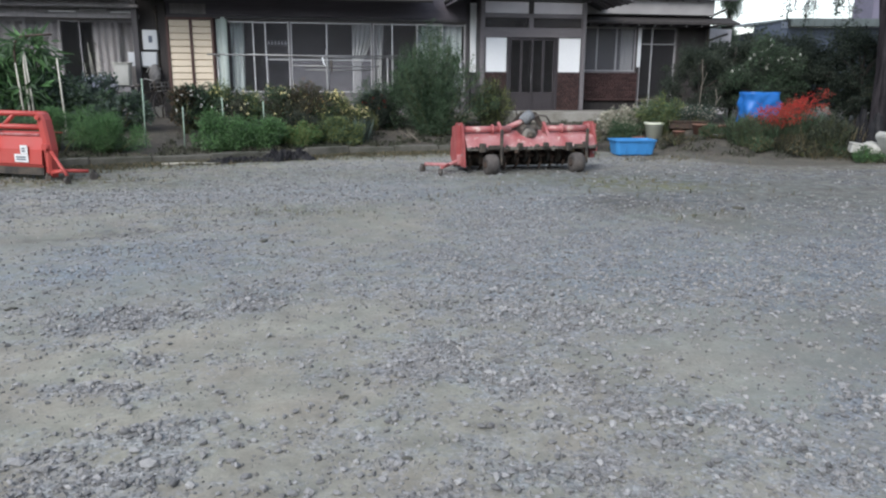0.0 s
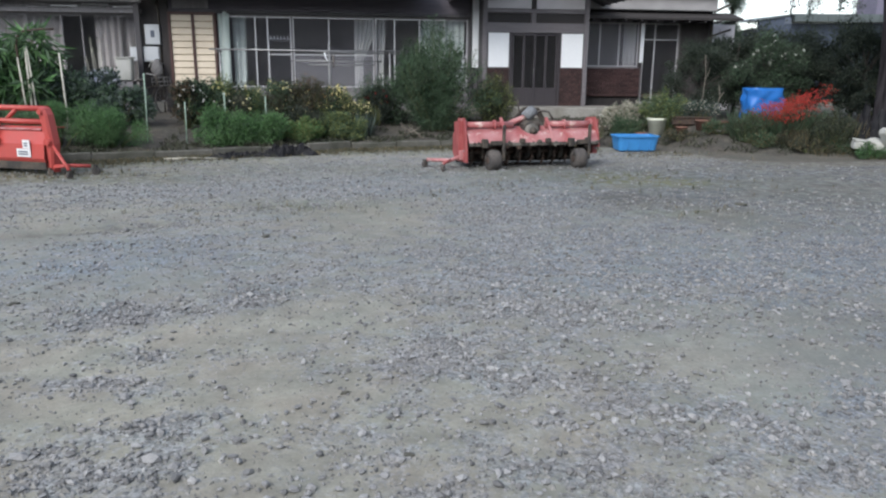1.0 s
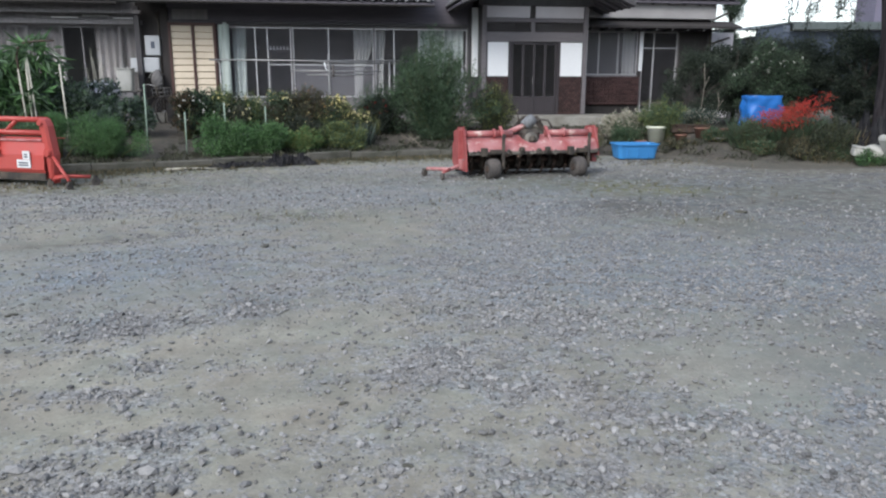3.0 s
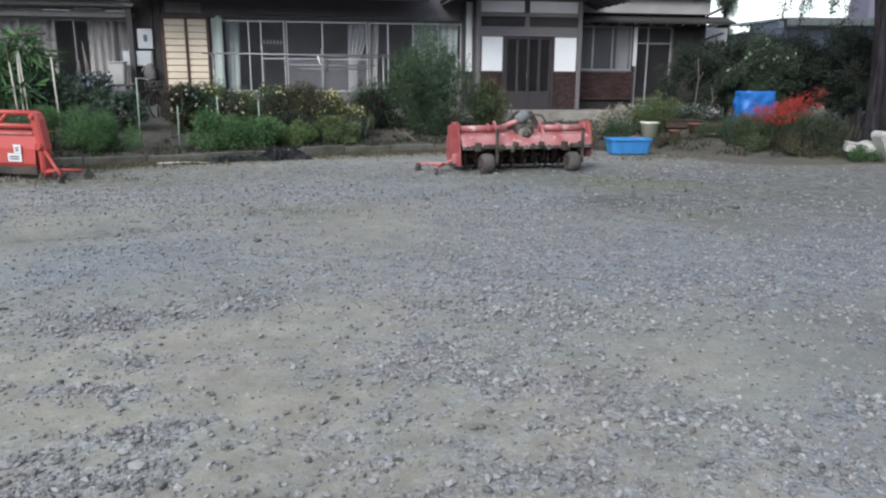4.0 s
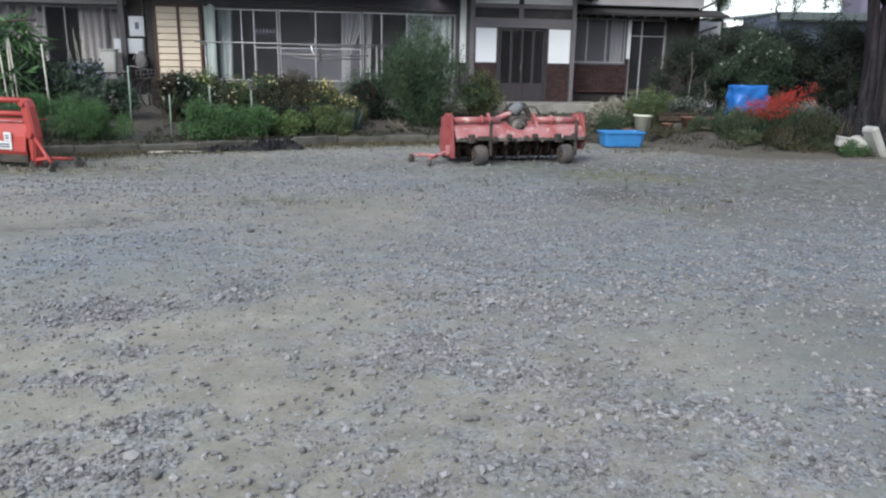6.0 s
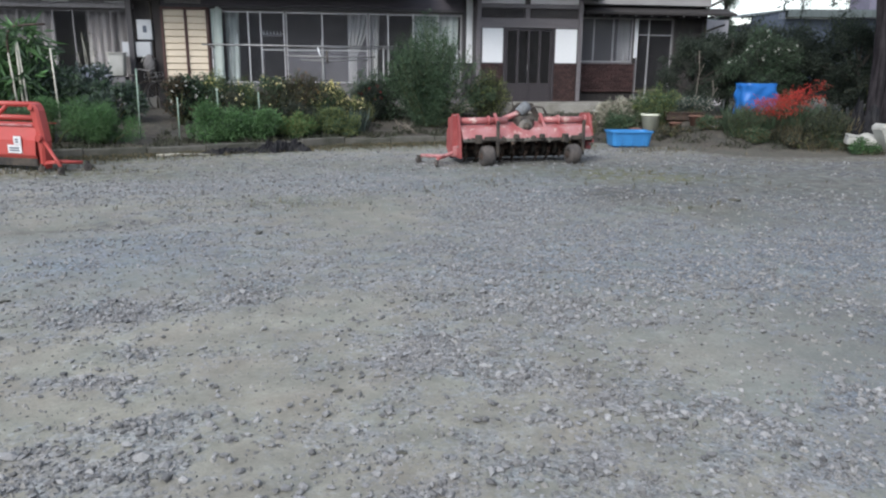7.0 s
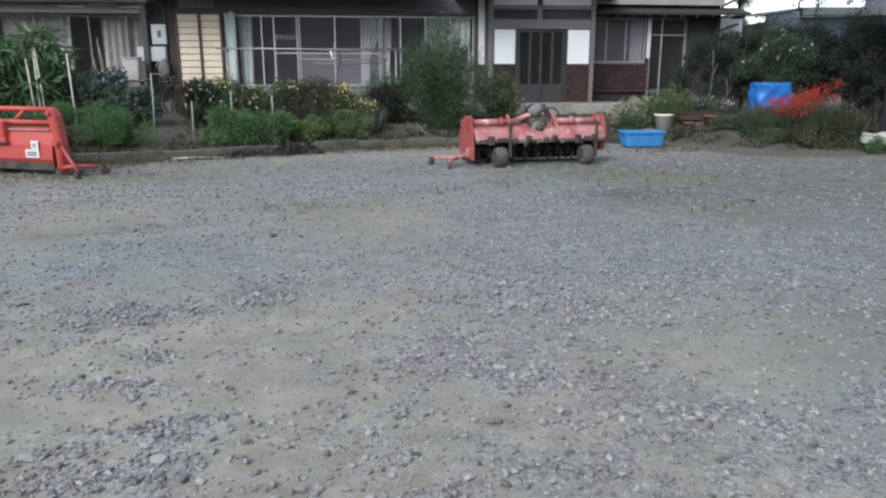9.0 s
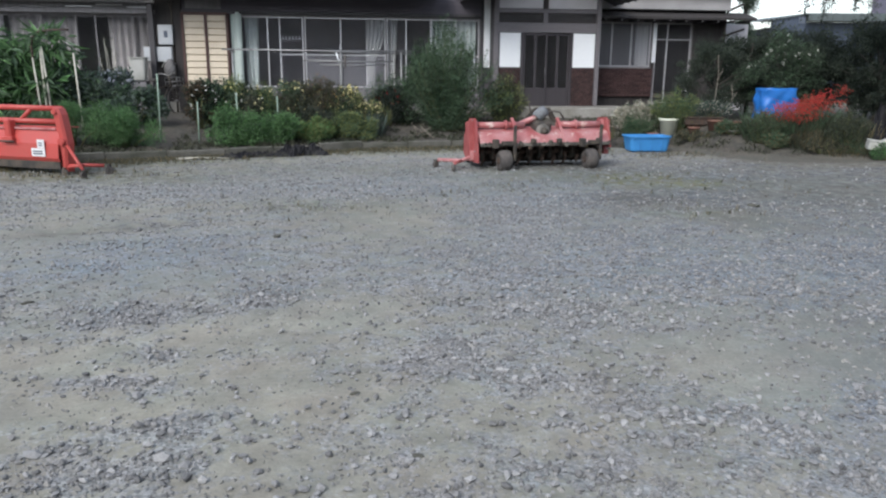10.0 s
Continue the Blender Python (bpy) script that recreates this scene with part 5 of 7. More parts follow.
    # gauge wheels on arms
    for x in (-0.75, 0.75):
        arm = part("wheel_arm", Geo().box(x + 0.14, x + 0.19, -0.46, -0.42, 0.15, 0.72, 0.008).box(x - 0.05, x + 0.19, -0.45, -0.40, 0.40, 0.47, 0.008), M_IRON, t, "muddy wheel arm")
        part("bracket", Geo().box(x - 0.2, x - 0.1, -0.46, -0.38, 0.36, 0.5, 0.01), M_IRON, arm)
        w = part("wheel", Geo().lathe([(0.05, -0.095), (0.135, -0.1), (0.158, -0.08), (0.168, -0.03), (0.168, 0.03), (0.158, 0.08), (0.135, 0.1), (0.05, 0.095)], 28, closed=True, m=pose(x, -0.42, 0.16, 0, 90, 0)), M_RUBBER, t, "dusty solid rubber gauge wheel")
        part("rim", Geo().lathe([(0.02, -0.11), (0.055, -0.11), (0.055, 0.11), (0.02, 0.11)], 14, closed=True, m=pose(x, -0.42, 0.16, 0, 90, 0)), M_RUST, w)
    # rotor with bent tines
    rotor = part("rotor", Geo().tube([(-1.12, 0.05, 0.26), (1.1, 0.05, 0.26)], 0.045, 12), M_RUST, t, "rusty rotor with bent tines")
    tine = Geo().add([(-0.02, -0.012, 0), (0.02, -0.012, 0), (0.02, 0.012, 0), (-0.02, 0.012, 0), (-0.035, -0.01, 0.15), (0.01, -0.01, 0.15), (0.01, 0.01, 0.15), (-0.035, 0.01, 0.15),
                      (-0.08, -0.06, 0.23), (-0.04, -0.07, 0.23), (-0.04, -0.055, 0.235), (-0.08, -0.045, 0.235)],
                     [(0, 1, 5, 4), (1, 2, 6, 5), (2, 3, 7, 6), (3, 0, 4, 7), (4, 5, 9, 8), (5, 6, 10, 9), (6, 7, 11, 10), (7, 4, 8, 11), (8, 9, 10, 11), (3, 2, 1, 0)]).mesh("tine")
    tine.materials.append(M_RUST)
    for k in range(48):
        part("tine", tine, M_RUST, rotor, m=pose(-1.05 + k * 0.0447, 0.05, 0.26, k * 77, 0, 0))
    for k in range(11):
        x = -1.0 + 0.2 * k
        part("flange", Geo().lathe([(0.045, -0.03), (0.12, -0.025), (0.14, -0.008), (0.14, 0.01), (0.11, 0.03), (0.045, 0.034)], 12, closed=True, m=pose(x, 0.05, 0.26, 0, 90, 0)), M_IRON, rotor, "mud-caked tine flange")
    for x in (-0.9, -0.25, 0.2, 0.9):
        part("clamp", Geo().box(x - 0.04, x + 0.04, -0.44, -0.36, 0.42, 0.50, 0.012), M_IRON, t)
    rs = np.random.RandomState(8)
    for k in range(26):
        x = rs.uniform(-1.1, 1.08)
        r = rs.uniform(0.025, 0.055)
        v = ICO_V * (1 + rs.uniform(-0.3, 0.3, (len(ICO_V), 1)))
        part("mud_clod", Geo().add([tuple(p) for p in v], [tuple(q) for q in ICO_F], m=pose(x, rs.uniform(-0.36, 0.1), 0.4 - rs.uniform(0, 0.05), 0, 0, k * 40) @ Matrix.Diagonal((r * 1.3, r, r, 1))), M_RUST, t, "dried mud clod")
    for k in range(34):
        x, r = rs.uniform(-1.12, 1.1), rs.uniform(0.012, 0.034)
        v = ICO_V * (1 + rs.uniform(-0.35, 0.35, (len(ICO_V), 1)))
        part("mud_clod", Geo().add([tuple(p) for p in v], [tuple(q) for q in ICO_F], m=pose(x, -0.375, rs.uniform(0.38, 0.45), 0, 0, k * 40) @ Matrix.Diagonal((r * 1.4, r, r, 1))), M_IRON if k % 3 else M_DUSTY, t)
    # side stand with casters
    st = part("stand", Geo().tube([(-1.16, -0.1, 0.22), (-1.38, -0.12, 0.14), (-1.7, 0.16, 0.13)], 0.032, 8).tube([(-1.38, -0.12, 0.14), (-1.56, -0.34, 0.13)], 0.03, 8).box(-1.24, -1.14, -0.16, -0.02, 0.14, 0.3, 0.01), M_RED_FADED, t, "red side stand")
    caster(st, -1.74, 0.18, 0, 20)
    caster(st, -1.58, -0.36, 0, 70, 0.045)
    return t


tiller(pose(1.385, 12.28, 0.0, 0, 0, 15.5))


def covered_tiller(m):
    t = thing("rotary_tiller", m, "bright red rotary tiller with tube rail and tall cover", "rotary tiller", "rotary tillers")
    part("cover", hood_strip(-2.1, 0.04, [(-0.03, 0.21), (-0.06, 0.26), (-0.04, 0.46), (0.03, 0.66), (0.12, 0.71), (0.4, 0.69)], 0.014), M_RED, t, "glossy red rear cover")
    part("top_fold", Geo().box(-2.08, -0.02, 0.0, 0.05, 0.655, 0.69, 0.008), M_RED_FADED, t, "rubbed paler fold along the cover")
    part("hem", Geo().box(-2.1, 0.02, -0.03, 0.02, 0.08, 0.22, 0.006), M_IRON, t, "dark rubber hem")
    part("core", Geo().box(-2.05, -0.3, 0.12, 0.4, 0.12, 0.62, 0.03), M_IRON, t)
    for z, y, r in ((0.97, 0.12, 0.04), (0.775, 0.1, 0.04)):
        part("rail", Geo().tube([(-2.1, y, z + 0.01), (0.03, y, z)], r, 14), M_RED, t, "red tube rail")
    part("rail_end", Geo().lathe([(0, 0.02), (0.036, 0.02), (0.044, 0.0), (0.044, -0.02)], 14, m=pose(-0.02, 0.1, 0.775, 0, 90, 0)), M_STEEL, t)
    for x in (-0.55, -1.5):
        part("strut", Geo().tube([(x, 0.11, 0.95), (x - 0.2, 0.1, 0.79)], 0.03, 10), M_RED, t)
    part("latch", Geo().box(-0.92, -0.8, -0.08, 0.06, 0.52, 0.80, 0.02).box(-0.96, -0.76, -0.1, -0.04, 0.47, 0.55, 0.01), M_RED, t)
    part("pin", Geo().tube([(-1.0, -0.1, 0.48), (-0.72, -0.1, 0.48)], 0.014, 8), M_IRON, t)
    # heavy side arm and plates
    arm = Geo()
    left = [(0.0, 1.0), (0.0, 0.85), (0.05, 0.62), (0.06, 0.48), (0.075, 0.25), (0.085, 0.05)]
    right = [(0.1, 0.98), (0.145, 0.89), (0.17, 0.72), (0.205, 0.46), (0.175, 0.28), (0.16, 0.05)]
    for (a, za), (b, zb), (c, zc), (d, zd) in zip(left, right, left[1:], right[1:]):
        arm.add([(a, -0.02, za), (a + 0.03, -0.05, za), (b - 0.03, -0.05, zb), (b, -0.02, zb), (b, 0.1, zb), (a, 0.1, za), (c, -0.02, zc), (c + 0.03, -0.05, zc), (d - 0.03, -0.05, zd), (d, -0.02, zd), (d, 0.1, zd), (c, 0.1, zc)],
                [(i, (i + 1) % 6, (i + 1) % 6 + 6, i + 6) for i in range(6)] + [(5, 4, 3, 2, 1, 0), (6, 7, 8, 9, 10, 11)])
    part("side_arm", arm, M_RED, t, "heavy red side arm bent down to its foot")
    part("pivot", Geo().tube([(0.14, -0.1, 0.5), (0.14, 0.0, 0.5)], 0.05, 14).tube([(0.06, -0.09, 0.93), (0.06, 0.0, 0.93)], 0.035, 12), M_RED, t)
    part("side_plate", Geo().plate([(-0.02, 0.12), (0.10, 0.12), (0.14, 0.5), (0.06, 0.72), (-0.02, 0.78)], 0.02, 0.09), M_RED, t)
    st = part("stand", Geo().tube([(0.22, -0.05, 0.44), (0.4, -0.12, 0.28), (0.6, -0.2, 0.12)], 0.024, 10).tube([(0.12, 0, 0.14), (0.4, 0.02, 0.16), (0.62, 0.2, 0.14)], 0.026, 10).tube([(0.2, -0.06, 0.13), (0.42, 0.0, 0.16)], 0.022, 8), M_RED, t, "red stand with casters")
    for x, y, a, r in ((0.12, -0.05, 10, 0.05), (0.28, 0.12, 60, 0.05), (0.61, -0.22, 70, 0.05), (0.67, 0.24, 15, 0.065)):
        caster(st, x, y, 0, a, r)
    for x0, x1, z0, z1 in ((-0.44, -0.19, 0.27, 0.39), (-0.32, -0.19, 0.395, 0.52)):
        s = part("sticker", Geo().box(x0, x1, -0.074, -0.062, z0, z1, 0.001), M_LABEL, t, "white information sticker")
        for k in range(2):
            part("print_bar", Geo().box(x0 + 0.03, x1 - 0.04, -0.077, -0.074, z0 + 0.03 + k * 0.035, z0 + 0.05 + k * 0.035, 0.0005), M_INK, s)
    return t


covered_tiller(pose(-5.92, 10.72, 0.0, 0, 0, -16))


# ---- tubs, pots, sheets ----
tub = thing("tub", pose(3.88, 14.98, 0.0, 0, 0, 4), "blue plastic mixing tub standing on the gravel", "tub")
part("body", rim_box(0.76, 0.5, 0.84, 0.58, 0.32), M_BLUE_TUB, tub)
for x in (-0.22, 0.0, 0.22):
    part("rib", Geo().box(x - 0.01, x + 0.01, -0.283, -0.25, 0.05, 0.26, 0.006), M_BLUE_TUB, tub)
part("sediment", Geo().box(-0.34, 0.34, -0.21, 0.21, 0.03, 0.05, 0.008), M_TERRA, tub, "thin layer of mud")


def pot(m, r, h, material, label, group="flower pots"):
    p = thing("flower_pot", m, label, "flower pot", group)
    part("body", Geo().lathe([(0, 0), (r * 0.72, 0), (r * 0.96, h * 0.86), (r * 1.04, h * 0.87), (r * 1.06, h), (r * 0.93, h), (r * 0.9, h * 0.85), (0, h * 0.84)], 22), material, p)
    part("soil", Geo().lathe([(0, h * 0.87), (r * 0.5, h * 0.88), (r * 0.9, h * 0.85)], 22), M_KERB, p, "dark potting soil")
    return p


pot(pose(4.66, 16.2, gz(4.66, 16.2)), 0.21, 0.4, M_CREAM, "cream plastic flower pot with a leafy plant")
for x, y, r, h, mm, lb in ((5.05, 15.7, 0.13, 0.2, M_TERRA, "small terracotta pot in the planting"), (5.45, 15.6, 0.15, 0.22, M_TERRA, "terracotta pot half hidden by weeds"), (5.95, 15.55, 0.12, 0.18, M_TERRA, "small terracotta pot in the planting"), (6.15, 15.35, 0.09, 0.14, M_WHITE_PLASTIC, "small white pot among weeds")):
    pot(pose(x, y, gz(x, y)), r, h, mm, lb)
pot(pose(4.28, 16.0, gz(4.28, 16.0)), 0.13, 0.2, M_TERRA, "small red-brown pot beside the cream one")
bowl = thing("bowl", pose(5.76, 15.35, gz(5.76, 15.35), 20, -10, 0), "shiny metal bowl tipped among the weeds", "bowl")
part("shell", Geo().lathe([(0, 0.01), (0.06, 0.012), (0.12, 0.06), (0.135, 0.11), (0.15, 0.115), (0.15, 0.12), (0.13, 0.118), (0.11, 0.066), (0.05, 0.022), (0, 0.02)], 20), M_STEEL, bowl)
planter = thing("planter", pose(5.35, 16.05, gz(5.35, 16.05), 0, 0, -8), "long weathered planter with pale plants", "planter")
part("body", rim_box(0.8, 0.2, 0.84, 0.24, 0.2, r=0.04), M_RUST, planter)
part("soil", Geo().box(-0.38, 0.38, -0.09, 0.09, 0.15, 0.17, 0.01), M_KERB, planter)



def tarp_block(w, d, h, seed):
    """A block wrapped in sheeting: rounded corners, sagging folds."""
    n, k = 36, 16
    v = []
    for j in range(k + 1):
        t = j / k
        for i in range(n):
            a = 2 * math.pi * i / n
            c, s_ = math.cos(a), math.sin(a)
            q = (abs(c) ** 5 + abs(s_) ** 5) ** -0.2
            pull = 1 - max(0, t - 0.9) ** 2 * 6 - 0.015 * math.sin(math.pi * t * 3 + 0.5 * math.sin(3 * a))
            bulge = 0.014 * math.sin(7 * a + 9 * t + seed) + 0.01 * math.sin(2 * a + 14 * t) + 0.03 * abs(math.sin(4 * a - 7 * t + seed)) - 0.02 * abs(math.sin(9 * a + 5 * t))
            v.append(((w / 2 * pull + bulge) * c * q, (d / 2 * pull + bulge) * s_ * q, h * min(1, t * 1.06) + 0.01 * math.sin(5 * a)))
    f = [(j * n + i, j * n + (i + 1) % n, (j + 1) * n + (i + 1) % n, (j + 1) * n + i) for j in range(k) for i in range(n)]
    return Geo().add(v, f + [tuple(range(k * n, (k + 1) * n))], True)


bundle = thing("tarp_bundle", pose(6.84, 16.0, gz(6.84, 16.0), 0, 0, 6), "stack wrapped in bright blue tarpaulin behind the flowers", "tarpaulin")
part("cover", tarp_block(0.76, 0.56, 0.77, 2), M_BLUE_TARP, bundle)


def crumple(nx, ny, w, d, h, seed, material, name, m, label, category):
    """A crumpled sheet, heaped and folded."""
    rs = np.random.RandomState(seed)
    u, v = np.meshgrid(np.linspace(-1, 1, nx), np.linspace(-1, 1, ny))
    env = np.clip(1 - u ** 2, 0, 1) ** 0.6 * np.clip(1 - v ** 2, 0, 1) ** 0.5
    z = h * env * (0.55 + 0.36 * wave(u * 3, v * 2, 1.3, seed) + 0.42 * wave(u * 12, v * 5, 1.5, seed + 1) + 0.18 * wave(u * 25, v * 9, 1.2, seed + 6)) + 0.012
    x = u * w / 2 + 0.03 * wave(u * 5, v * 5, 1, seed + 2)
    y = v * d / 2 * (0.8 + 0.25 * np.sin(u * 5 + seed)) + 0.03 * wave(u * 6, v * 4, 1, seed + 3)
    verts = np.stack([x.ravel(), y.ravel(), np.maximum(z.ravel(), 0.006) + rs.uniform(0, 0.008, nx * ny)], 1)
    i = (np.arange(ny - 1)[:, None] * nx + np.arange(nx - 1)).ravel()
    ob = new(name, fast_mesh(name, verts, np.stack([i, i + 1, i + nx + 1, i + nx], 1), material))
    sol = ob.modifiers.new("thickness", "SOLIDIFY")
    sol.thickness, sol.offset = 0.004, 1
    ob.matrix_basis = m
    return tagged(ob, label, category)


crumple(64, 24, 1.0, 0.5, 0.22, 4, M_BLACK_SHEET, "mulch_sheet", pose(-2.92, 13.6, gz(-2.92, 13.6) - 0.01, 0, 0, 24), "crumpled black plastic mulch sheet heaped by the kerb", "plastic sheet")
crumple(80, 12, 1.15, 0.3, 0.11, 9, M_BLACK_SHEET, "mulch_strip", pose(-3.72, 13.1, gz(-3.72, 13.1) - 0.005, 0, 0, 26), "flat strip of black plastic along the kerb", "plastic sheet")
stick = thing("stick", pose(-4.42, 12.72, 0.03, 0, 0, 13), "pale bare stick lying beside the kerb", "stick")
part("shaft", Geo().tube([(-0.5, 0.0, 0), (-0.1, 0.02, 0.012), (0.42, 0.0, 0)], 0.02, 8, 0.013), M_CANE, stick)

# white sack, foam slab and a dark sheet at the shed
def sack(w, d, h, seed):
    """A slack filled bag lying down."""
    n, k = 28, 12
    v = []
    for j in range(k + 1):
        t = j / k
        r = math.sin(math.pi * min(max(t, 0.02), 0.98)) ** 0.45
        for i in range(n):
            a = 2 * math.pi * i / n
            q = (abs(math.cos(a)) ** 3 + abs(math.sin(a)) ** 3) ** (-1 / 3)
            wob = 1 + 0.09 * math.sin(3 * a + 9 * t + seed) + 0.07 * math.sin(7 * a - 17 * t) + 0.05 * math.sin(11 * a + 23 * t)
            v.append((w * (t - 0.5), d / 2 * r * q * math.cos(a) * wob, h / 2 * (1 + r * q * math.sin(a) * wob) - 0.12 * h * t))
    return Geo().add(v, [(j * n + i, j * n + (i + 1) % n, (j + 1) * n + (i + 1) % n, (j + 1) * n + i) for j in range(k) for i in range(n)] + [tuple(range(n)), tuple(range(k * n, k * n + n))], True)


part("cloth", sack(0.5, 0.2, 0.26, 4), M_CLOTH, BAG_AT, m=pose(0, 0, 0.55, 0, 90, 0))
part("strap", Geo().tube([(-0.08, 0, 0.6), (0, 0.02, 0.76), (0.08, 0, 0.6)], 0.012, 6), M_CURTAIN, BAG_AT)
box_ = thing("foam_box", pose(7.86, 13.78, 0.17, 3, 8, -14), "small white foam box lying in the weeds", "foam box")
part("body", Geo().box(-0.17, 0.17, -0.12, 0.14, 0.0, 0.15, 0.02), M_WHITE_PLASTIC, box_)
part("lid", Geo().box(-0.175, 0.175, -0.125, 0.145, 0.152, 0.185, 0.012), M_WHITE_PLASTIC, box_)
bag = thing("sack", pose(8.2, 13.86, 0.08, 0, 12, -6), "dirty white plastic sack lying in weeds", "sack")
part("bag", sack(0.6, 0.34, 0.3, 1), M_WHITE_PLASTIC, bag)
part("tie", Geo().tube([(-0.27, 0, 0.15), (-0.33, 0, 0.16)], 0.035, 8, 0.05), M_WHITE_PLASTIC, bag)
lid = thing("foam_slab", pose(8.48, 13.62, 0.0, 0, -30, 10), "white foam slab leaning by the shed post", "foam slab")
part("slab", Geo().box(-0.07, 0.07, -0.16, 0.16, 0.02, 0.66, 0.03), M_WHITE_PLASTIC, lid)
part("edge", Geo().box(-0.085, -0.068, -0.13, 0.13, 0.06, 0.62, 0.008), M_WHITE_PLASTIC, lid)
crumple(30, 14, 1.2, 0.6, 0.85, 21, M_BLACK_SHEET, "dark_sheet", pose(8.3, 14.2, 0.1, 0, 0, -6), "dark plastic sheet bundled by the shed post", "plastic sheet")

# ---- open shed at the yard's edge ----
shed = thing("shed", pose(9.1, 14.9, 0.0, 0, 0, 4), "dark weathered open timber shed", "shed")
for x, y, w, ry in ((0.05, 0.0, 0.13, 0), (3.6, 0.0, 0.15, 0), (3.6, 3.2, 0.15, 0)):
    part("post", Geo().box(0, w, 0, w, -0.2, 3.02, 0.012), M_POST, shed, m=pose(x, y, 0, 0, ry, 0))
for z in (1.95, 2.35, 2.9):
    part("beam", Geo().box(0.15, 3.6, 0.02, 0.12, z, z + 0.12, 0.01), M_POST, shed)
for k in range(6):
    part("board", Geo().box(2.18 + k * 0.24, 2.41 + k * 0.24, 3.2, 3.23, -0.1, 3.0, 0.006), M_POST, shed)
for k in range(12):
    part("board", Geo().box(3.62, 3.65, 0.2 + k * 0.25, 0.44 + k * 0.25, -0.1, 3.0, 0.006), M_POST, shed)
part("roof", Geo().add([(-0.1, -0.5, 3.0), (4.1, -0.5, 3.0), (4.1, 3.8, 3.7), (1.9, 3.8, 3.7), (-0.1, -0.5, 3.08), (4.1, -0.5, 3.08), (4.1, 3.8, 3.78), (1.9, 3.8, 3.78)],
                       [(0, 3, 2, 1), (4, 5, 6, 7), (0, 1, 5, 4), (1, 2, 6, 5), (2, 3, 7, 6), (3, 0, 4, 7)]), M_WOOD_GREY, shed)


# ---- plants ----
def leaf_quads(base, way, L, W, rs, fold=0.18):
    """Pointed leaves from base along way; one folded quad each."""
    n = len(base)
    side = unit(np.cross(way, unit(rs.normal(size=(n, 3)) + np.array([0, 0, 0.3]))))
    nor = np.cross(side, way)
    L, W = np.broadcast_to(L, n)[:, None], np.broadcast_to(W, n)[:, None]
    mid = base + way * L * 0.48 + nor * W * fold
    v = np.stack([base, mid + side * W / 2, base + way * L - nor * L * 0.06, mid - side * W / 2], 1).reshape(-1, 3)
    return v, np.arange(4 * n).reshape(n, 4)


def in_clumps(clumps, n, rs, shell=0.5):
    """Points in ellipsoids (x, y, z, rx, ry, rz), thicker towards the skin; also the outward way."""
    c = np.array(clumps, float)
    w = (c[:, 3] * c[:, 4] * c[:, 5]) ** 0.7
    k = rs.choice(len(c), n, p=w / w.sum())
    d = unit(rs.normal(size=(n, 3)))
    r = rs.uniform(0, 1, n) ** shell * (1 + 0.16 * rs.normal(size=n))
    return c[k, :3] + d * c[k, 3:] * r[:, None], unit(d / c[k, 3:])


def scatter_clumps(rs, n, w, d, h, z0, size):
    """Random clumps that make up an uneven crown w wide, d deep, from z0 up to h."""
    out = []
    for _ in range(n):
        a, q = rs.uniform(0, 2 * np.pi), rs.uniform(0, 1) ** 0.5
        t = rs.uniform(0, 1)
        sh = math.sin(math.pi * (0.18 + 0.72 * t)) ** 0.7
        s = size * rs.uniform(0.65, 1.25)
        out.append((w / 2 * q * sh * math.cos(a), d / 2 * q * sh * math.sin(a), z0 + (h - z0) * t * 0.9, s, s, s * rs.uniform(0.7, 1.2)))
    return out


def stems(clumps, rs, r, seg=6, count=14):
    g = Geo()
    for c in clumps[:count]:
        bx_, by_ = c[0] * 0.18, c[1] * 0.18
        p = [(bx_, by_, -0.05), (bx_ + (c[0] - bx_) * 0.3, by_ + (c[1] - by_) * 0.3, c[2] * 0.4), (c[0] * 0.75 + rs.uniform(-0.04, 0.04), c[1] * 0.75, c[2] * 0.75), (c[0], c[1], c[2] + c[5] * 0.4)]
        g.tube(p, r, seg, r * 0.3)
    return g


def blossoms(pts, rs, size, material, parent, petals=5, name="blossoms"):
    n = len(pts)
    nor = unit(rs.normal(size=(n, 3)) * 0.6 + np.array([0, -0.7, 0.6]))
    a = unit(np.cross(nor, rs.normal(size=(n, 3))))
    b = np.cross(nor, a)
    vs = []
    for k in range(petals):
        t = 2 * math.pi * k / petals
        way = unit(a * math.cos(t) + b * math.sin(t) + nor * 0.35)
        s = size * rs.uniform(0.7, 1.2, n)[:, None]
        side = np.cross(nor, way)
        vs.append(np.stack([pts, pts + way * s * 0.6 + side * s * 0.3, pts + way * s, pts + way * s * 0.6 - side * s * 0.3], 1))
    v = np.stack(vs, 1).reshape(-1, 3)
    return part(name, fast_mesh(name, v, np.arange(len(v)).reshape(-1, 4), material), material, parent, kind="stuff")


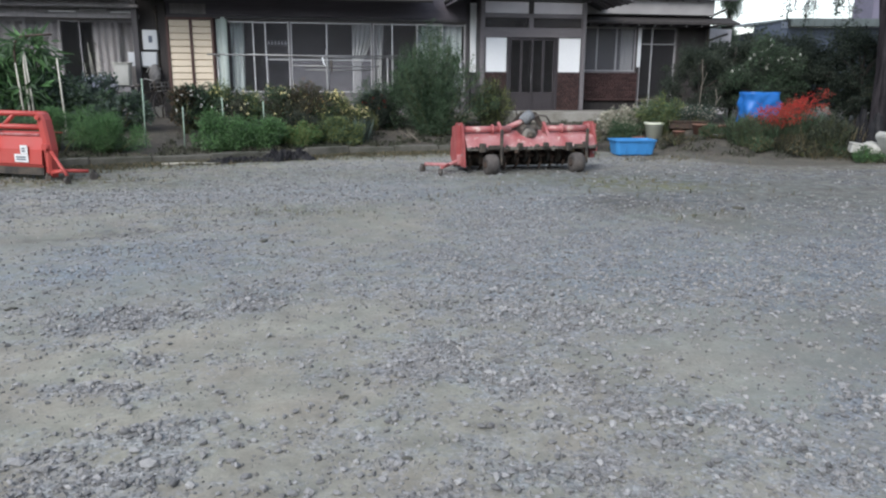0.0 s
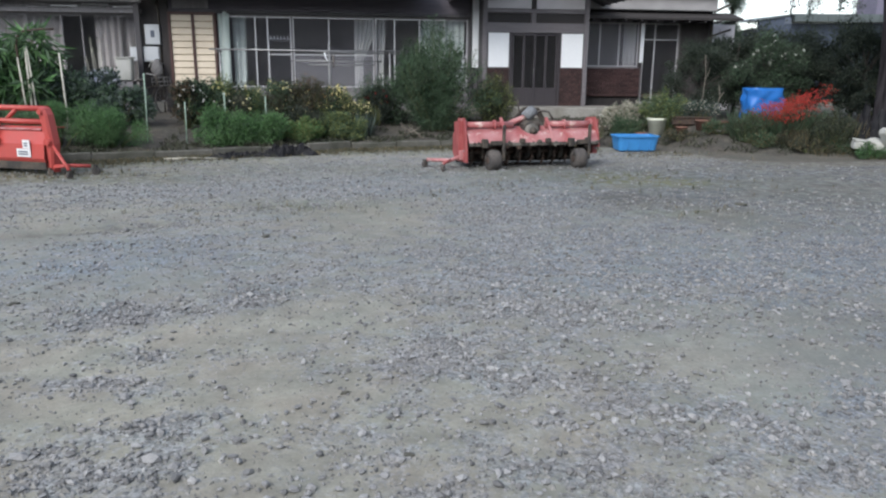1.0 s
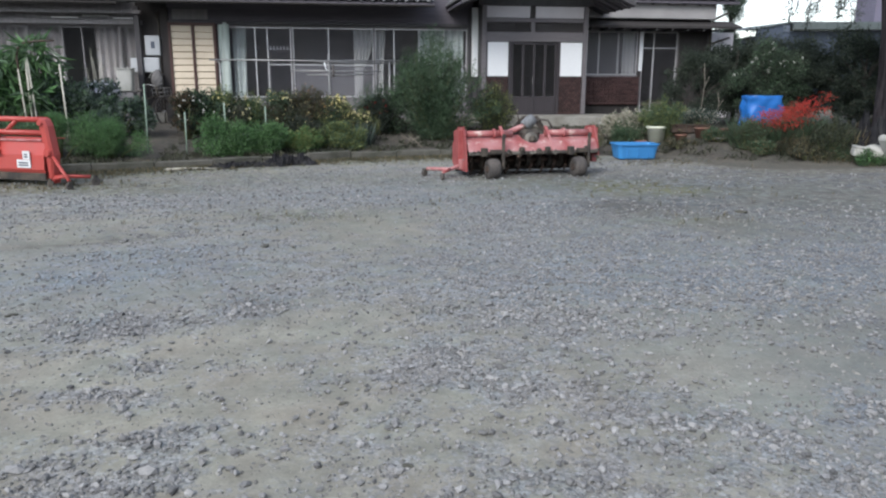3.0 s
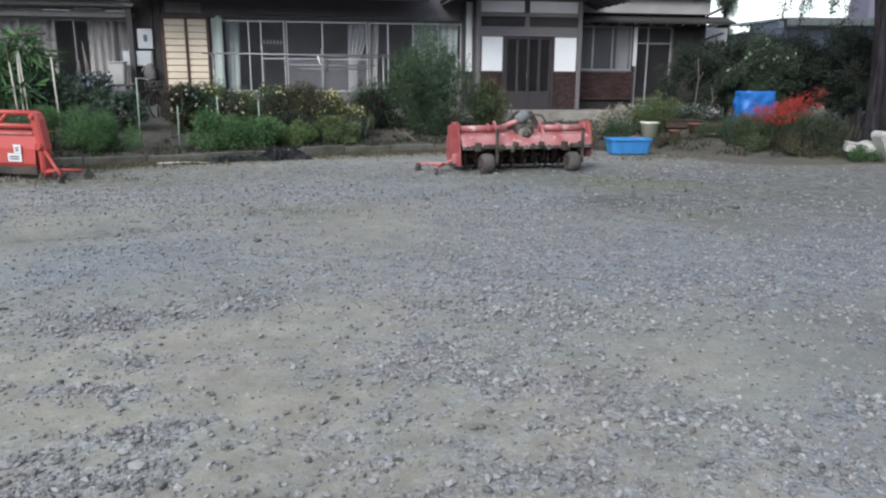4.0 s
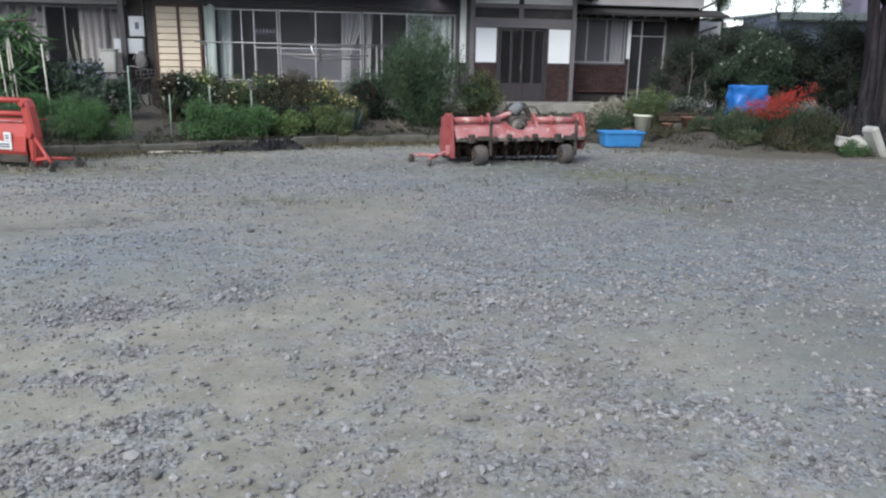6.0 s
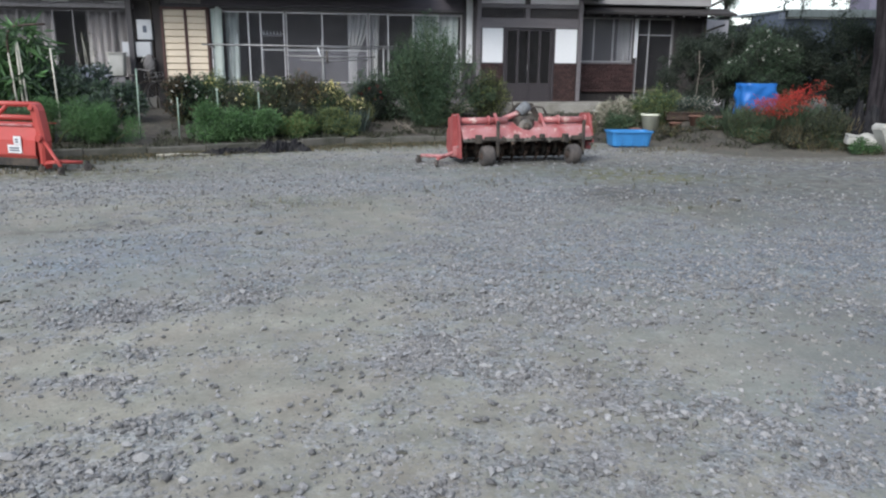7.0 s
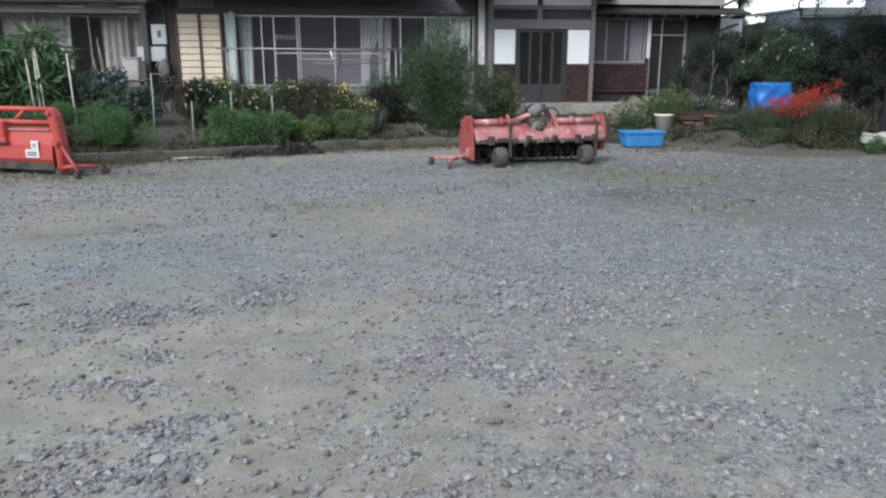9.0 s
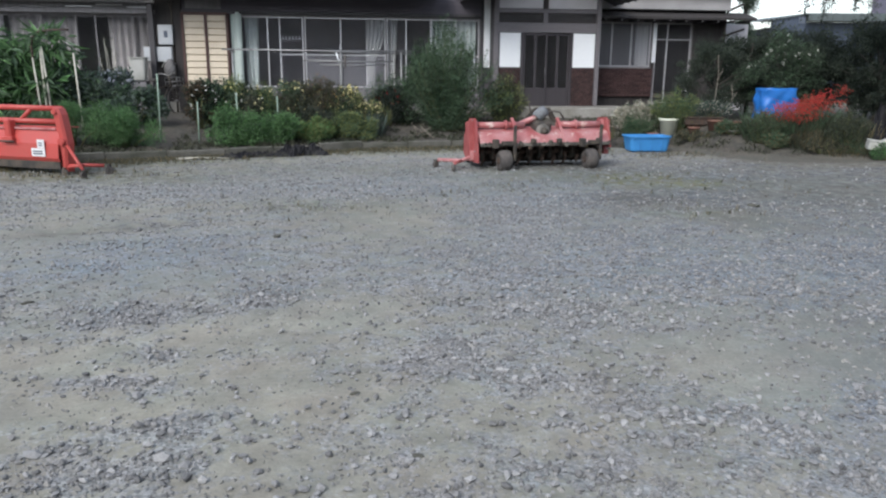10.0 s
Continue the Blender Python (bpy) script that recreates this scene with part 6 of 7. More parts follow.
def shrub(name, x, y, w, d, h, leaves, L, W, material, label, category="shrub", seed=1, z0=0.12, clumps=16, size=0.0, up=0.25, shell=0.5,
          stem=0.016, second=None, share=0.3, flower=None, blooms=0, bloom_size=0.04, bloom_top=0.6, bark=None, group="", plan=None):
    """A bush: stems, leaves (in one or two greens) and, if given, blossoms near its skin."""
    rs = np.random.RandomState(seed)
    z = gz(x, y)
    p = thing(name, pose(x, y, z), label, category, group)
    cl = plan or scatter_clumps(rs, clumps, w, d, h, z0, size or 0.22 * min(w, h))
    part("branchwork", stems(cl, rs, stem), bark or M_STEM, p, kind="stuff")
    for k, (m, n) in enumerate(((material, int(leaves * (1 - share if second else 1))), (second, int(leaves * share)))):
        if m and n:
            pts, out = in_clumps(cl, n, rs, shell)
            keep = pts[:, 2] > 0.02
            pts, out = pts[keep], out[keep]
            way = unit(out * 0.7 + rs.normal(size=pts.shape) * 0.6 + np.array([0, 0, up]))
            v, f = leaf_quads(pts, way, L * rs.uniform(0.6, 1.25, len(pts)), W * rs.uniform(0.7, 1.2, len(pts)), rs)
            part("foliage", fast_mesh("foliage", v, f, m), m, p, kind="stuff")
    if flower:
        pts, out = in_clumps(cl, blooms * 6, rs, 0.12)
        pts = pts[pts[:, 2] > bloom_top * h][:blooms]
        blossoms(pts, rs, bloom_size, flower, p)
    return p


def shoots(name, x, y, w, d, h, n, per, L, W, material, label, category="shrub", seed=1, second=None, share=0.4, spread=0.07, stem=0.008, low=0.2,
           up=0.6, flower=None, blooms=0, bloom_size=0.04, bark=None, group="", lean=0.0, core=0.12, tip=1.6, branches=0, drop=0.42):
    """A plant of many upright shoots that fan out from its foot, each leafy along its length."""
    rs = np.random.RandomState(seed)
    z = gz(x, y)
    p = thing(name, pose(x, y, z), label, category, group)
    a, q = rs.uniform(0, 2 * np.pi, n), rs.uniform(0, 1, n) ** 0.5
    tall = rs.uniform(0.72, 1.05, n)
    if branches:
        k, turn, out = rs.randint(0, branches, n), rs.uniform(0, 2 * np.pi, branches), rs.uniform(0.05, 1, branches) ** 0.6
        a, q = turn[k] + 0.3 * rs.normal(size=n), np.clip(out[k] + 0.13 * rs.normal(size=n), 0, 1.15)
        tall = rs.uniform(0.72, 1.08, branches)[k] * rs.uniform(0.78, 1.04, n)
    foot = np.stack([w / 2 * core * np.cos(a) * q, d / 2 * core * np.sin(a) * q, np.full(n, -0.04)], 1)
    top = np.stack([w / 2 * q * np.cos(a) + lean * h * q, d / 2 * q * np.sin(a), h * (1 - drop * q ** tip) * tall], 1)
    mid = foot * 0.45 + top * 0.55 + np.stack([rs.normal(size=n) * 0.05 * w, rs.normal(size=n) * 0.05 * d, 0.08 * top[:, 2]], 1)

    def along(k, t):
        t = t[:, None]
        return foot[k] * (1 - t) ** 2 + 2 * mid[k] * t * (1 - t) + top[k] * t * t
    g = Geo()
    for k in range(0, n, max(1, n // 60)):
        kk = np.full(5, k)
        g.tube([tuple(c) for c in along(kk, np.linspace(0, 1, 5))], stem, 5, stem * 0.3, cap=False)
    part("branchwork", g, bark or M_STEM, p, kind="stuff")
    for m, c in ((material, int(n * per * (1 - share if second else 1))), (second, int(n * per * share))):
        if m and c:
            k, t = rs.randint(0, n, c), low + (1 - low) * rs.uniform(0, 1, c)
            pts = along(k, t) + rs.normal(size=(c, 3)) * spread * (0.35 + 0.65 * (1 - t))[:, None]
            way = unit(unit(top[k] - foot[k]) * up + unit(rs.normal(size=(c, 3))) * 0.8)
            keep = pts[:, 2] > 0.01
            v, f = leaf_quads(pts[keep], way[keep], L * rs.uniform(0.6, 1.25, keep.sum()), W * rs.uniform(0.7, 1.2, keep.sum()), rs)
            part("foliage", fast_mesh("foliage", v, f, m), m, p, kind="stuff")
    if flower:
        k = rs.randint(0, n, blooms)
        pts = along(k, rs.uniform(0.8, 1.03, blooms)) + rs.normal(size=(blooms, 3)) * 0.02
        blossoms(pts, rs, bloom_size, flower, p)
    return p


def sprays(x, y, rx, ry, h, n, material, parent, seed, lean=0.3):
    """Arching sprays of small blossoms over a clump."""
    rs = np.random.RandomState(seed)
    a, r = rs.uniform(0, 2 * np.pi, n), rs.uniform(0, 1, n) ** 0.5
    root = np.stack([rx * r * np.cos(a), ry * r * np.sin(a), h * rs.uniform(0.3, 1.0, n) ** 0.6 + 0.2 * h * r * np.cos(a)], 1)
    way = np.stack([lean + 0.5 * rs.normal(size=n), -0.3 + 0.4 * rs.normal(size=n), 0.35 + 0.3 * rs.normal(size=n)], 1)
    k, t = np.repeat(np.arange(n), 9), np.tile(np.linspace(0, 1, 9), n)
    pts = root[k] + unit(way)[k] * (0.22 * t)[:, None] + np.array([0, 0, -0.10]) * (t * t)[:, None] + rs.normal(size=(9 * n, 3)) * 0.012
    return blossoms(pts, rs, 0.017, material, parent, 4)


def blade_mesh(name, base, lean, length, width, material, rs, droop=0.5):
    """Arching grass blades: three bent lengths each."""
    n = len(base)
    side = unit(np.cross(lean, np.array([0, 0, 1.0])) + 1e-4 + 0.5 * unit(rs.normal(size=(n, 3))))
    L = length[:, None]
    rows = []
    for t, w in ((0, 0.7), (0.4, 1.0), (0.75, 0.75), (1.0, 0.12)):
        c = base + np.array([0, 0, 1.0]) * L * (t - droop * 0.45 * t * t) + lean * L * (0.25 * t + droop * t * t)
        rows += [c + side * width[:, None] * w / 2, c - side * width[:, None] * w / 2]
    v = np.stack(rows, 1).reshape(-1, 3)
    k = np.arange(n)[:, None, None] * 8
    f = (k + np.array([[0, 2, 3, 1], [2, 4, 5, 3], [4, 6, 7, 5]])[None]).reshape(-1, 4)
    return fast_mesh(name, v, f, material)


def blades(name, x, y, rx, ry, n, h, w, material, label, category="plant", seed=1, droop=0.5, flower=None, blooms=0, bloom_size=0.04, second=None, bloom_z=(0.8, 1.0), group="", kind=""):
    """A clump of strap or grass leaves."""
    rs = np.random.RandomState(seed)
    z = gz(x, y)
    p = thing(name, pose(x, y, z), label, category, group, kind)
    for k, (m, q) in enumerate(((material, n if not second else int(n * 0.65)), (second, int(n * 0.35)))):
        if m:
            a, r = rs.uniform(0, 2 * np.pi, q), rs.uniform(0, 1, q) ** 0.5
            bx_, by_ = rx * r * np.cos(a), ry * r * np.sin(a)
            base = np.stack([bx_, by_, ground_z(x + bx_, y + by_) - z - 0.02], 1)
            lean = np.stack([np.cos(a) * r + rs.normal(size=q) * 0.5, np.sin(a) * r + rs.normal(size=q) * 0.5, np.zeros(q)], 1) * 0.5
            part("foliage", blade_mesh("foliage", base, lean, h * rs.uniform(0.5, 1.15, q), w * rs.uniform(0.6, 1.2, q), m, rs, droop), m, p, kind="stuff")
    if flower:
        a, r = rs.uniform(0, 2 * np.pi, blooms), rs.uniform(0, 1, blooms) ** 0.5
        pts = np.stack([rx * 1.15 * r * np.cos(a), ry * 1.15 * r * np.sin(a), h * rs.uniform(*bloom_z, blooms)], 1)
        blossoms(pts, rs, bloom_size, flower, p)
    return p


# left bed: tall leafy crop on canes, dark shrubs, feathery greens
shrub("tall_plant", -8.35, 14.5, 1.55, 1.0, 1.8, 1500, 0.38, 0.075, L_BRIGHT, "tall plant with long drooping green leaves on canes", "plant", 3, 0.3, 16, 0.34, up=-0.35, stem=0.018, second=L_MID, share=0.5)
shrub("tall_plant", -9.3, 14.2, 1.4, 1.0, 1.6, 1200, 0.38, 0.075, L_BRIGHT, "tall plant with long drooping green leaves on canes", "plant", 4, 0.3, 14, 0.34, up=-0.35, stem=0.018, second=L_MID, share=0.5)
shrub("dark_shrub", -7.45, 14.6, 1.3, 1.0, 0.9, 5000, 0.10, 0.045, L_MID, "dark green garden shrub under the windows", "shrub", 5, 0.1, 16, second=L_BLUISH, share=0.6)
shrub("dark_shrub", -6.5, 14.6, 1.2, 1.0, 0.72, 4500, 0.10, 0.045, L_BLUISH, "blue-green leafy shrub in the bed", "shrub", 6, 0.1, 16, second=L_MID, share=0.4)
shrub("dark_shrub", -8.4, 15.4, 1.4, 1.0, 1.0, 5000, 0.07, 0.034, L_MID, "dark green garden shrub under the windows", "shrub", 7, 0.1, 16, second=L_BLUISH, share=0.5)
shrub("hydrangea", -7.3, 15.6, 0.9, 0.7, 0.95, 2500, 0.09, 0.06, L_BLUISH, "shrub with pale blue and white flower heads", "shrub", 8, 0.1, 12, flower=F_BLUE, blooms=130, bloom_size=0.045, bloom_top=0.72)
shrub("small_tree", -7.95, 17.0, 0.5, 0.4, 1.9, 160, 0.06, 0.02, L_OLIVE, "thin nearly bare bush by the dark window", "shrub", 9, 0.3, 12, 0.1, bark=M_CANE, stem=0.012)
shrub("feathery_plant", -6.8, 12.85, 1.25, 0.9, 0.76, 14000, 0.075, 0.008, L_BRIGHT, "bright green feathery plant spilling to the kerb", "plant", 10, 0.08, 18, 0.22, second=L_MID, share=0.12)
shrub("feathery_plant", -5.95, 13.1, 1.15, 0.7, 0.58, 10000, 0.075, 0.008, L_BRIGHT, "bright green feathery plant spilling to the kerb", "plant", 11, 0.06, 14, 0.2, second=L_MID, share=0.12)
shrub("feathery_plant", -7.4, 12.5, 1.0, 0.6, 0.62, 7000, 0.075, 0.008, L_MID, "green feathery plant behind the red machine", "plant", 12, 0.06, 14, 0.2)

# canes and stakes
canes = [(-7.86, 14.0, 1.42, -0.02), (-7.78, 14.02, 1.45, -0.08), (-7.95, 13.98, 1.25, -0.08), (-7.2, 14.0, 1.38, -0.05)]
for x, y, h, s in canes:
    c = thing("cane", pose(x, y, gz(x, y)), "pale bamboo cane standing in the bed", "cane", "garden canes")
    part("shaft", Geo().tube([(0, 0, -0.1), (s * 0.4, 0, h * 0.5), (s, 0.02, h)], 0.021, 7, 0.015), M_CANE, c)
hoop = thing("bent_pipe", pose(-8.06, 14.1, gz(-8.06, 14.1)), "rusty bent pipe arching over the plants", "pipe")
part("pipe", Geo().tube([(0, 0, -0.1), (-0.02, 0, 1.45), (0.02, 0, 1.62), (0.14, 0, 1.72), (0.4, 0, 1.75), (0.72, 0, 1.76)], 0.02, 10), M_RUST, hoop)
for x, y, h in ((-5.55, 13.6, 1.26), (-4.88, 13.75, 0.78), (-4.28, 14.3, 0.9), (-3.58, 14.65, 0.84)):
    c = thing("garden_stake", pose(x, y, gz(x, y), random.uniform(-2, 2), random.uniform(-2, 2), 0), "thin pale green garden stake", "stake", "garden stakes")
    part("rod", Geo().tube([(0, 0, -0.1), (0.004, 0, h * 0.5), (0, 0, h)], 0.013, 7), M_STAKE, c)

# middle bed: flowers behind, low greens before
shrub("flower_bush", -4.9, 15.2, 1.3, 0.9, 0.9, 5000, 0.06, 0.028, L_MID, "bush with scattered white and yellow flowers", "flower", 20, 0.1, 18, second=L_DARK, share=0.5, flower=F_WHITE, blooms=40, bloom_size=0.034, bloom_top=0.35)
shrub("flower_bush", -5.2, 14.8, 0.6, 0.5, 0.9, 1800, 0.06, 0.03, L_RUSSET, "reddish-leaved rose bush in the bed", "flower", 21, 0.15, 10, second=L_DARK, share=0.5, flower=F_WHITE, blooms=14, bloom_size=0.036, bloom_top=0.4)
shrub("flower_bush", -4.35, 14.8, 0.9, 0.7, 0.7, 3000, 0.055, 0.028, L_DARK, "low bush dotted with small yellow flowers", "flower", 22, 0.1, 14, second=L_OLIVE, share=0.7, flower=F_YELLOW, blooms=40, bloom_size=0.035, bloom_top=0.3)
shrub("flower_bush", -3.75, 15.6, 1.2, 0.8, 0.95, 4500, 0.06, 0.026, L_MID, "tall bush with pale yellow flowers on top", "flower", 23, 0.1, 16, second=L_OLIVE, share=0.4, flower=F_YELLOW, blooms=50, bloom_size=0.032, bloom_top=0.75)
shrub("flower_bush", -2.9, 15.8, 1.1, 0.8, 0.95, 4500, 0.07, 0.022, L_OLIVE, "olive and rust-coloured seeding bush", "flower", 24, 0.1, 16, second=L_RUSSET, share=0.35, flower=F_ORANGE, blooms=22, bloom_size=0.03, bloom_top=0.7)
shrub("flower_bush", -2.15, 16.0, 0.9, 0.7, 0.95, 3500, 0.06, 0.024, L_OLIVE, "bush thick with yellow flowers", "flower", 25, 0.1, 14, second=L_YELLOWISH, share=0.4, flower=F_YELLOW, blooms=240, bloom_size=0.036, bloom_top=0.5)
blades("iris_clump", -1.95, 15.6, 0.4, 0.2, 140, 0.62, 0.035, L_BLUISH, "clump of blue-green strap leaves", "plant", 26, 0.35)
shrub("red_flower", -1.55, 16.6, 0.5, 0.5, 0.95, 1500, 0.06, 0.03, L_DARK, "dark bush with small crimson flowers", "flower", 27, 0.1, 10, flower=F_CRIMSON, blooms=16, bloom_size=0.045, bloom_top=0.5)
shrub("green_plant", -4.25, 13.9, 0.95, 0.7, 0.56, 9000, 0.07, 0.02, L_BRIGHT, "mound of fresh green feathery leaves", "plant", 28, 0.05, 16, 0.22, second=L_MID, share=0.2)
shrub("green_plant", -3.65, 14.25, 1.0, 0.6, 0.5, 8000, 0.07, 0.02, L_BRIGHT, "mound of fresh green feathery leaves", "plant", 29, 0.05, 14, 0.2, second=L_MID, share=0.2)
shrub("green_plant", -2.9, 14.65, 1.15, 0.55, 0.46, 8000, 0.06, 0.016, L_YELLOWISH, "low yellowish-green plants along the kerb", "plant", 30, 0.04, 14, 0.15, second=L_BRIGHT, share=0.5)
shrub("green_plant", -2.05, 15.1, 1.15, 0.55, 0.5, 8000, 0.07, 0.018, L_YELLOWISH, "low yellowish-green plants along the kerb", "plant", 31, 0.04, 14, 0.17, second=L_MID, share=0.5)
shrub("flower_bush", -3.1, 15.1, 1.8, 0.5, 0.5, 5000, 0.06, 0.024, L_DARK, "dark low undergrowth in the bed", "shrub", 32, 0.05, 16, 0.2, second=L_OLIVE, share=0.4)

for x, y, w, h, sd, mm, fl, nb in ((-4.35, 15.4, 1.0, 0.85, 33, L_DARK, F_WHITE, 16), (-3.3, 15.6, 1.1, 0.88, 34, L_OLIVE, F_YELLOW, 22), (-2.55, 15.8, 0.9, 0.9, 35, L_MID, F_YELLOW, 30), (-5.0, 15.7, 1.0, 0.95, 36, L_MID, F_WHITE, 14)):
    shoots("flower_bush", x, y, w, 0.7, h, 50, 80, 0.06, 0.024, mm, "leafy bush with a few pale flowers", "flower", sd, L_DARK, 0.3, 0.09, low=0.05, flower=fl, blooms=nb, bloom_size=0.034)

for k in range(7):
    x = -5.15 + 0.52 * k
    shoots("flower_bush", x, 15.25 + 0.11 * k, 0.85, 0.6, 0.92 + 0.12 * ((k * 5) % 3 - 1), 60, 95, 0.06, 0.02, L_OLIVE if k > 2 else L_MID, "leafy bush with small pale yellow flowers", "flower", 140 + k,
           L_RUSSET if k in (0, 3, 4) else L_YELLOWISH, 0.4, 0.09, low=0.03, flower=F_YELLOW, blooms=34 if k < 5 else 70, bloom_size=0.032)

# large fine-leaved shrub and its olive neighbour
shoots("large_shrub", -0.22, 16.5, 2.45, 1.5, 2.46, 360, 95, 0.10, 0.016, L_MID, "large loose shrub of fine dark green leaves", "shrub", 47, L_DARK, 0.15, 0.08, 0.011, 0.05, tip=1.6, lean=0.02, branches=24, drop=0.46)
shoots("blue_green_bush", -1.62, 16.9, 1.0, 0.7, 1.15, 60, 90, 0.07, 0.02, L_BLUISH, "hazy blue-green bush under the window", "shrub", 43, L_MID, 0.4, 0.09, low=0.1)
shoots("olive_shrub", 1.12, 16.8, 1.15, 0.8, 1.28, 90, 110, 0.065, 0.022, L_OLIVE, "upright olive-green shrub near the porch", "shrub", 41, L_YELLOWISH, 0.3, 0.08, low=0.1)
shrub("dark_shrub", -1.2, 16.9, 0.9, 0.8, 0.95, 4000, 0.065, 0.026, L_DARK, "dark leafy shrub under the window", "shrub", 42, 0.1, 14, second=L_MID, share=0.4)
rs_t = np.random.RandomState(5)
twigs = thing("dead_twigs", pose(-0.75, 15.75, gz(-0.75, 15.75)), "loose pile of dead pale twigs on the soil", "twigs")
for k in range(10):
    a, h = rs_t.uniform(0, 6.28), rs_t.uniform(0.05, 0.3)
    q = 0.4 * rs_t.uniform(0.3, 1)
    part("twig", Geo().tube([(rs_t.uniform(-0.3, 0.3), rs_t.uniform(-0.1, 0.1), -0.01), (q * math.cos(a) * 0.6, 0.1 * math.sin(a), h * 0.7), (q * math.cos(a), 0.2 * math.sin(a), h)], 0.009, 5, 0.004), M_TWIG, twigs)

# right of the porch: pale low plants, pot plant, weeds
shoots("silver_plant", 4.3, 16.9, 1.45, 0.6, 0.64, 150, 60, 0.1, 0.022, L_PALE, "low spreading plant with silvery pale leaves", "plant", 50, L_MID, 0.16, 0.06, low=0.2, core=0.8, flower=F_WHITE, blooms=90, bloom_size=0.03)
shrub("weeds_clump", 3.0, 16.3, 0.9, 0.6, 0.4, 2200, 0.06, 0.018, L_OLIVE, "low weeds before the porch", "weeds", 51, 0.04, 12, 0.16, second=L_MID, share=0.4)
shoots("pot_plant", 4.85, 16.3, 1.3, 0.8, 0.95, 80, 70, 0.07, 0.018, L_YELLOWISH, "leafy light green plant spreading from the cream pot", "plant", 52, L_MID, 0.6, 0.07, low=0.25, core=0.25)
shrub("weeds_clump", 4.2, 16.6, 0.8, 0.6, 0.5, 2200, 0.06, 0.018, L_MID, "low green weeds beside the pots", "weeds", 53, 0.04, 12, 0.16)
shrub("silver_plant", 5.5, 16.0, 0.8, 0.3, 0.46, 1800, 0.06, 0.024, L_BLUISH, "bluish grey-green plants in the planter", "plant", 54, 0.25, 12, 0.13, second=L_PALE, share=0.16)
for k, (x, y, w, h, m, sd) in enumerate(((5.0, 15.5, 0.7, 0.16, L_OLIVE, 55), (5.75, 15.3, 0.7, 0.22, L_MID, 56), (6.3, 15.0, 0.6, 0.3, L_OLIVE, 57), (7.65, 14.05, 0.7, 0.3, L_MID, 58), (7.0, 14.05, 0.9, 0.26, L_OLIVE, 59), (6.3, 14.35, 0.7, 0.24, L_MID, 155))):
    shrub("weeds_clump", x, y, w, 0.4, h, 1800, 0.05, 0.018, m, "ragged low weeds at the yard's edge", "weeds", sd, 0.03, 10, 0.1, second=L_DRY, share=0.25)
shrub("weeds_clump", 7.9, 13.56, 0.6, 0.3, 0.24, 1600, 0.05, 0.022, L_BRIGHT, "fresh green weeds before the foam box", "weeds", 152, 0.03, 10, 0.1, second=L_MID, share=0.5)
blades("grass_clump", 6.2, 15.0, 0.35, 0.25, 420, 0.5, 0.013, L_OLIVE, "tall green grass tuft", "grass", 60, 0.5, second=L_MID)
for x, y, rx, ry, n, h, sd, k in ((6.85, 14.95, 0.5, 0.4, 1300, 0.65, 61, 230), (7.35, 15.1, 0.4, 0.35, 800, 0.78, 62, 80), (6.4, 15.0, 0.3, 0.3, 500, 0.56, 63, 34)):
    clump = blades("montbretia", x, y, rx, ry, n, h, 0.016, L_MID, "montbretia with scarlet flower sprays and grassy leaves", "flower", sd, 0.55, second=L_OLIVE)
    sprays(x, y, rx, ry, h * 1.15, k, F_RED, clump, sd)
shoots("leafy_bush", 6.12, 14.72, 0.75, 0.5, 0.62, 80, 70, 0.05, 0.016, L_MID, "loose green bush at the garden's edge", "shrub", 161, L_OLIVE, 0.4, 0.07, low=0.05, core=0.4)
shoots("leafy_bush", 6.85, 14.45, 0.7, 0.4, 0.36, 60, 60, 0.05, 0.018, L_OLIVE, "low brownish weeds before the red flowers", "shrub", 162, L_RUSSET, 0.4, 0.06, low=0.05, core=0.4)
shoots("leafy_bush", 7.55, 14.2, 1.0, 0.7, 0.82, 90, 75, 0.055, 0.02, L_HEDGE, "rounded grey-green bush before the old tree", "shrub", 64, L_OLIVE, 0.4, 0.07, low=0.05, core=0.4)
blades("straw_stalks", 7.15, 14.35, 0.4, 0.12, 34, 0.5, 0.016, L_DRY, "upright straw-coloured stalks before the flowers", "grass", 69, 0.15)
blades("grass_clump", 6.15, 15.05, 0.3, 0.25, 420, 0.62, 0.014, L_MID, "tall green grass tuft beside the tarpaulin", "grass", 70, 0.3, second=L_OLIVE)
shoots("dry_weed", 3.2, 15.7, 0.4, 0.3, 0.8, 14, 40, 0.05, 0.012, L_DRY, "tall dry grey weed beside the tub", "weeds", 68, L_OLIVE, 0.5, 0.05)
for x, y, rx, n, h, sd in ((7.4, 13.95, 0.5, 220, 0.24, 95), (8.1, 13.6, 0.4, 160, 0.22, 96)):
    blades("dry_grass", x, y, rx, 0.25, n, h, 0.01, L_OLIVE, "low mixed grass at the yard's edge", "grass", sd, 0.6, second=L_DRY)
blades("dry_grass", 7.0, 14.4, 0.55, 0.25, 260, 0.42, 0.012, L_OLIVE, "half-dry grass at the edge", "grass", 65, 0.3, second=L_DARK)
shrub("dark_shrub", 9.5, 15.6, 1.6, 1.2, 1.35, 9000, 0.07, 0.032, L_DARK, "dark overgrown bush inside the open shed side", "shrub", 67, 0.1, 40, 0.2, second=L_OLIVE, share=0.2)
blades("dry_grass", 8.0, 14.3, 0.3, 0.2, 120, 0.7, 0.014, L_DRY, "dry straw-coloured grass at the edge", "grass", 66, 0.3)


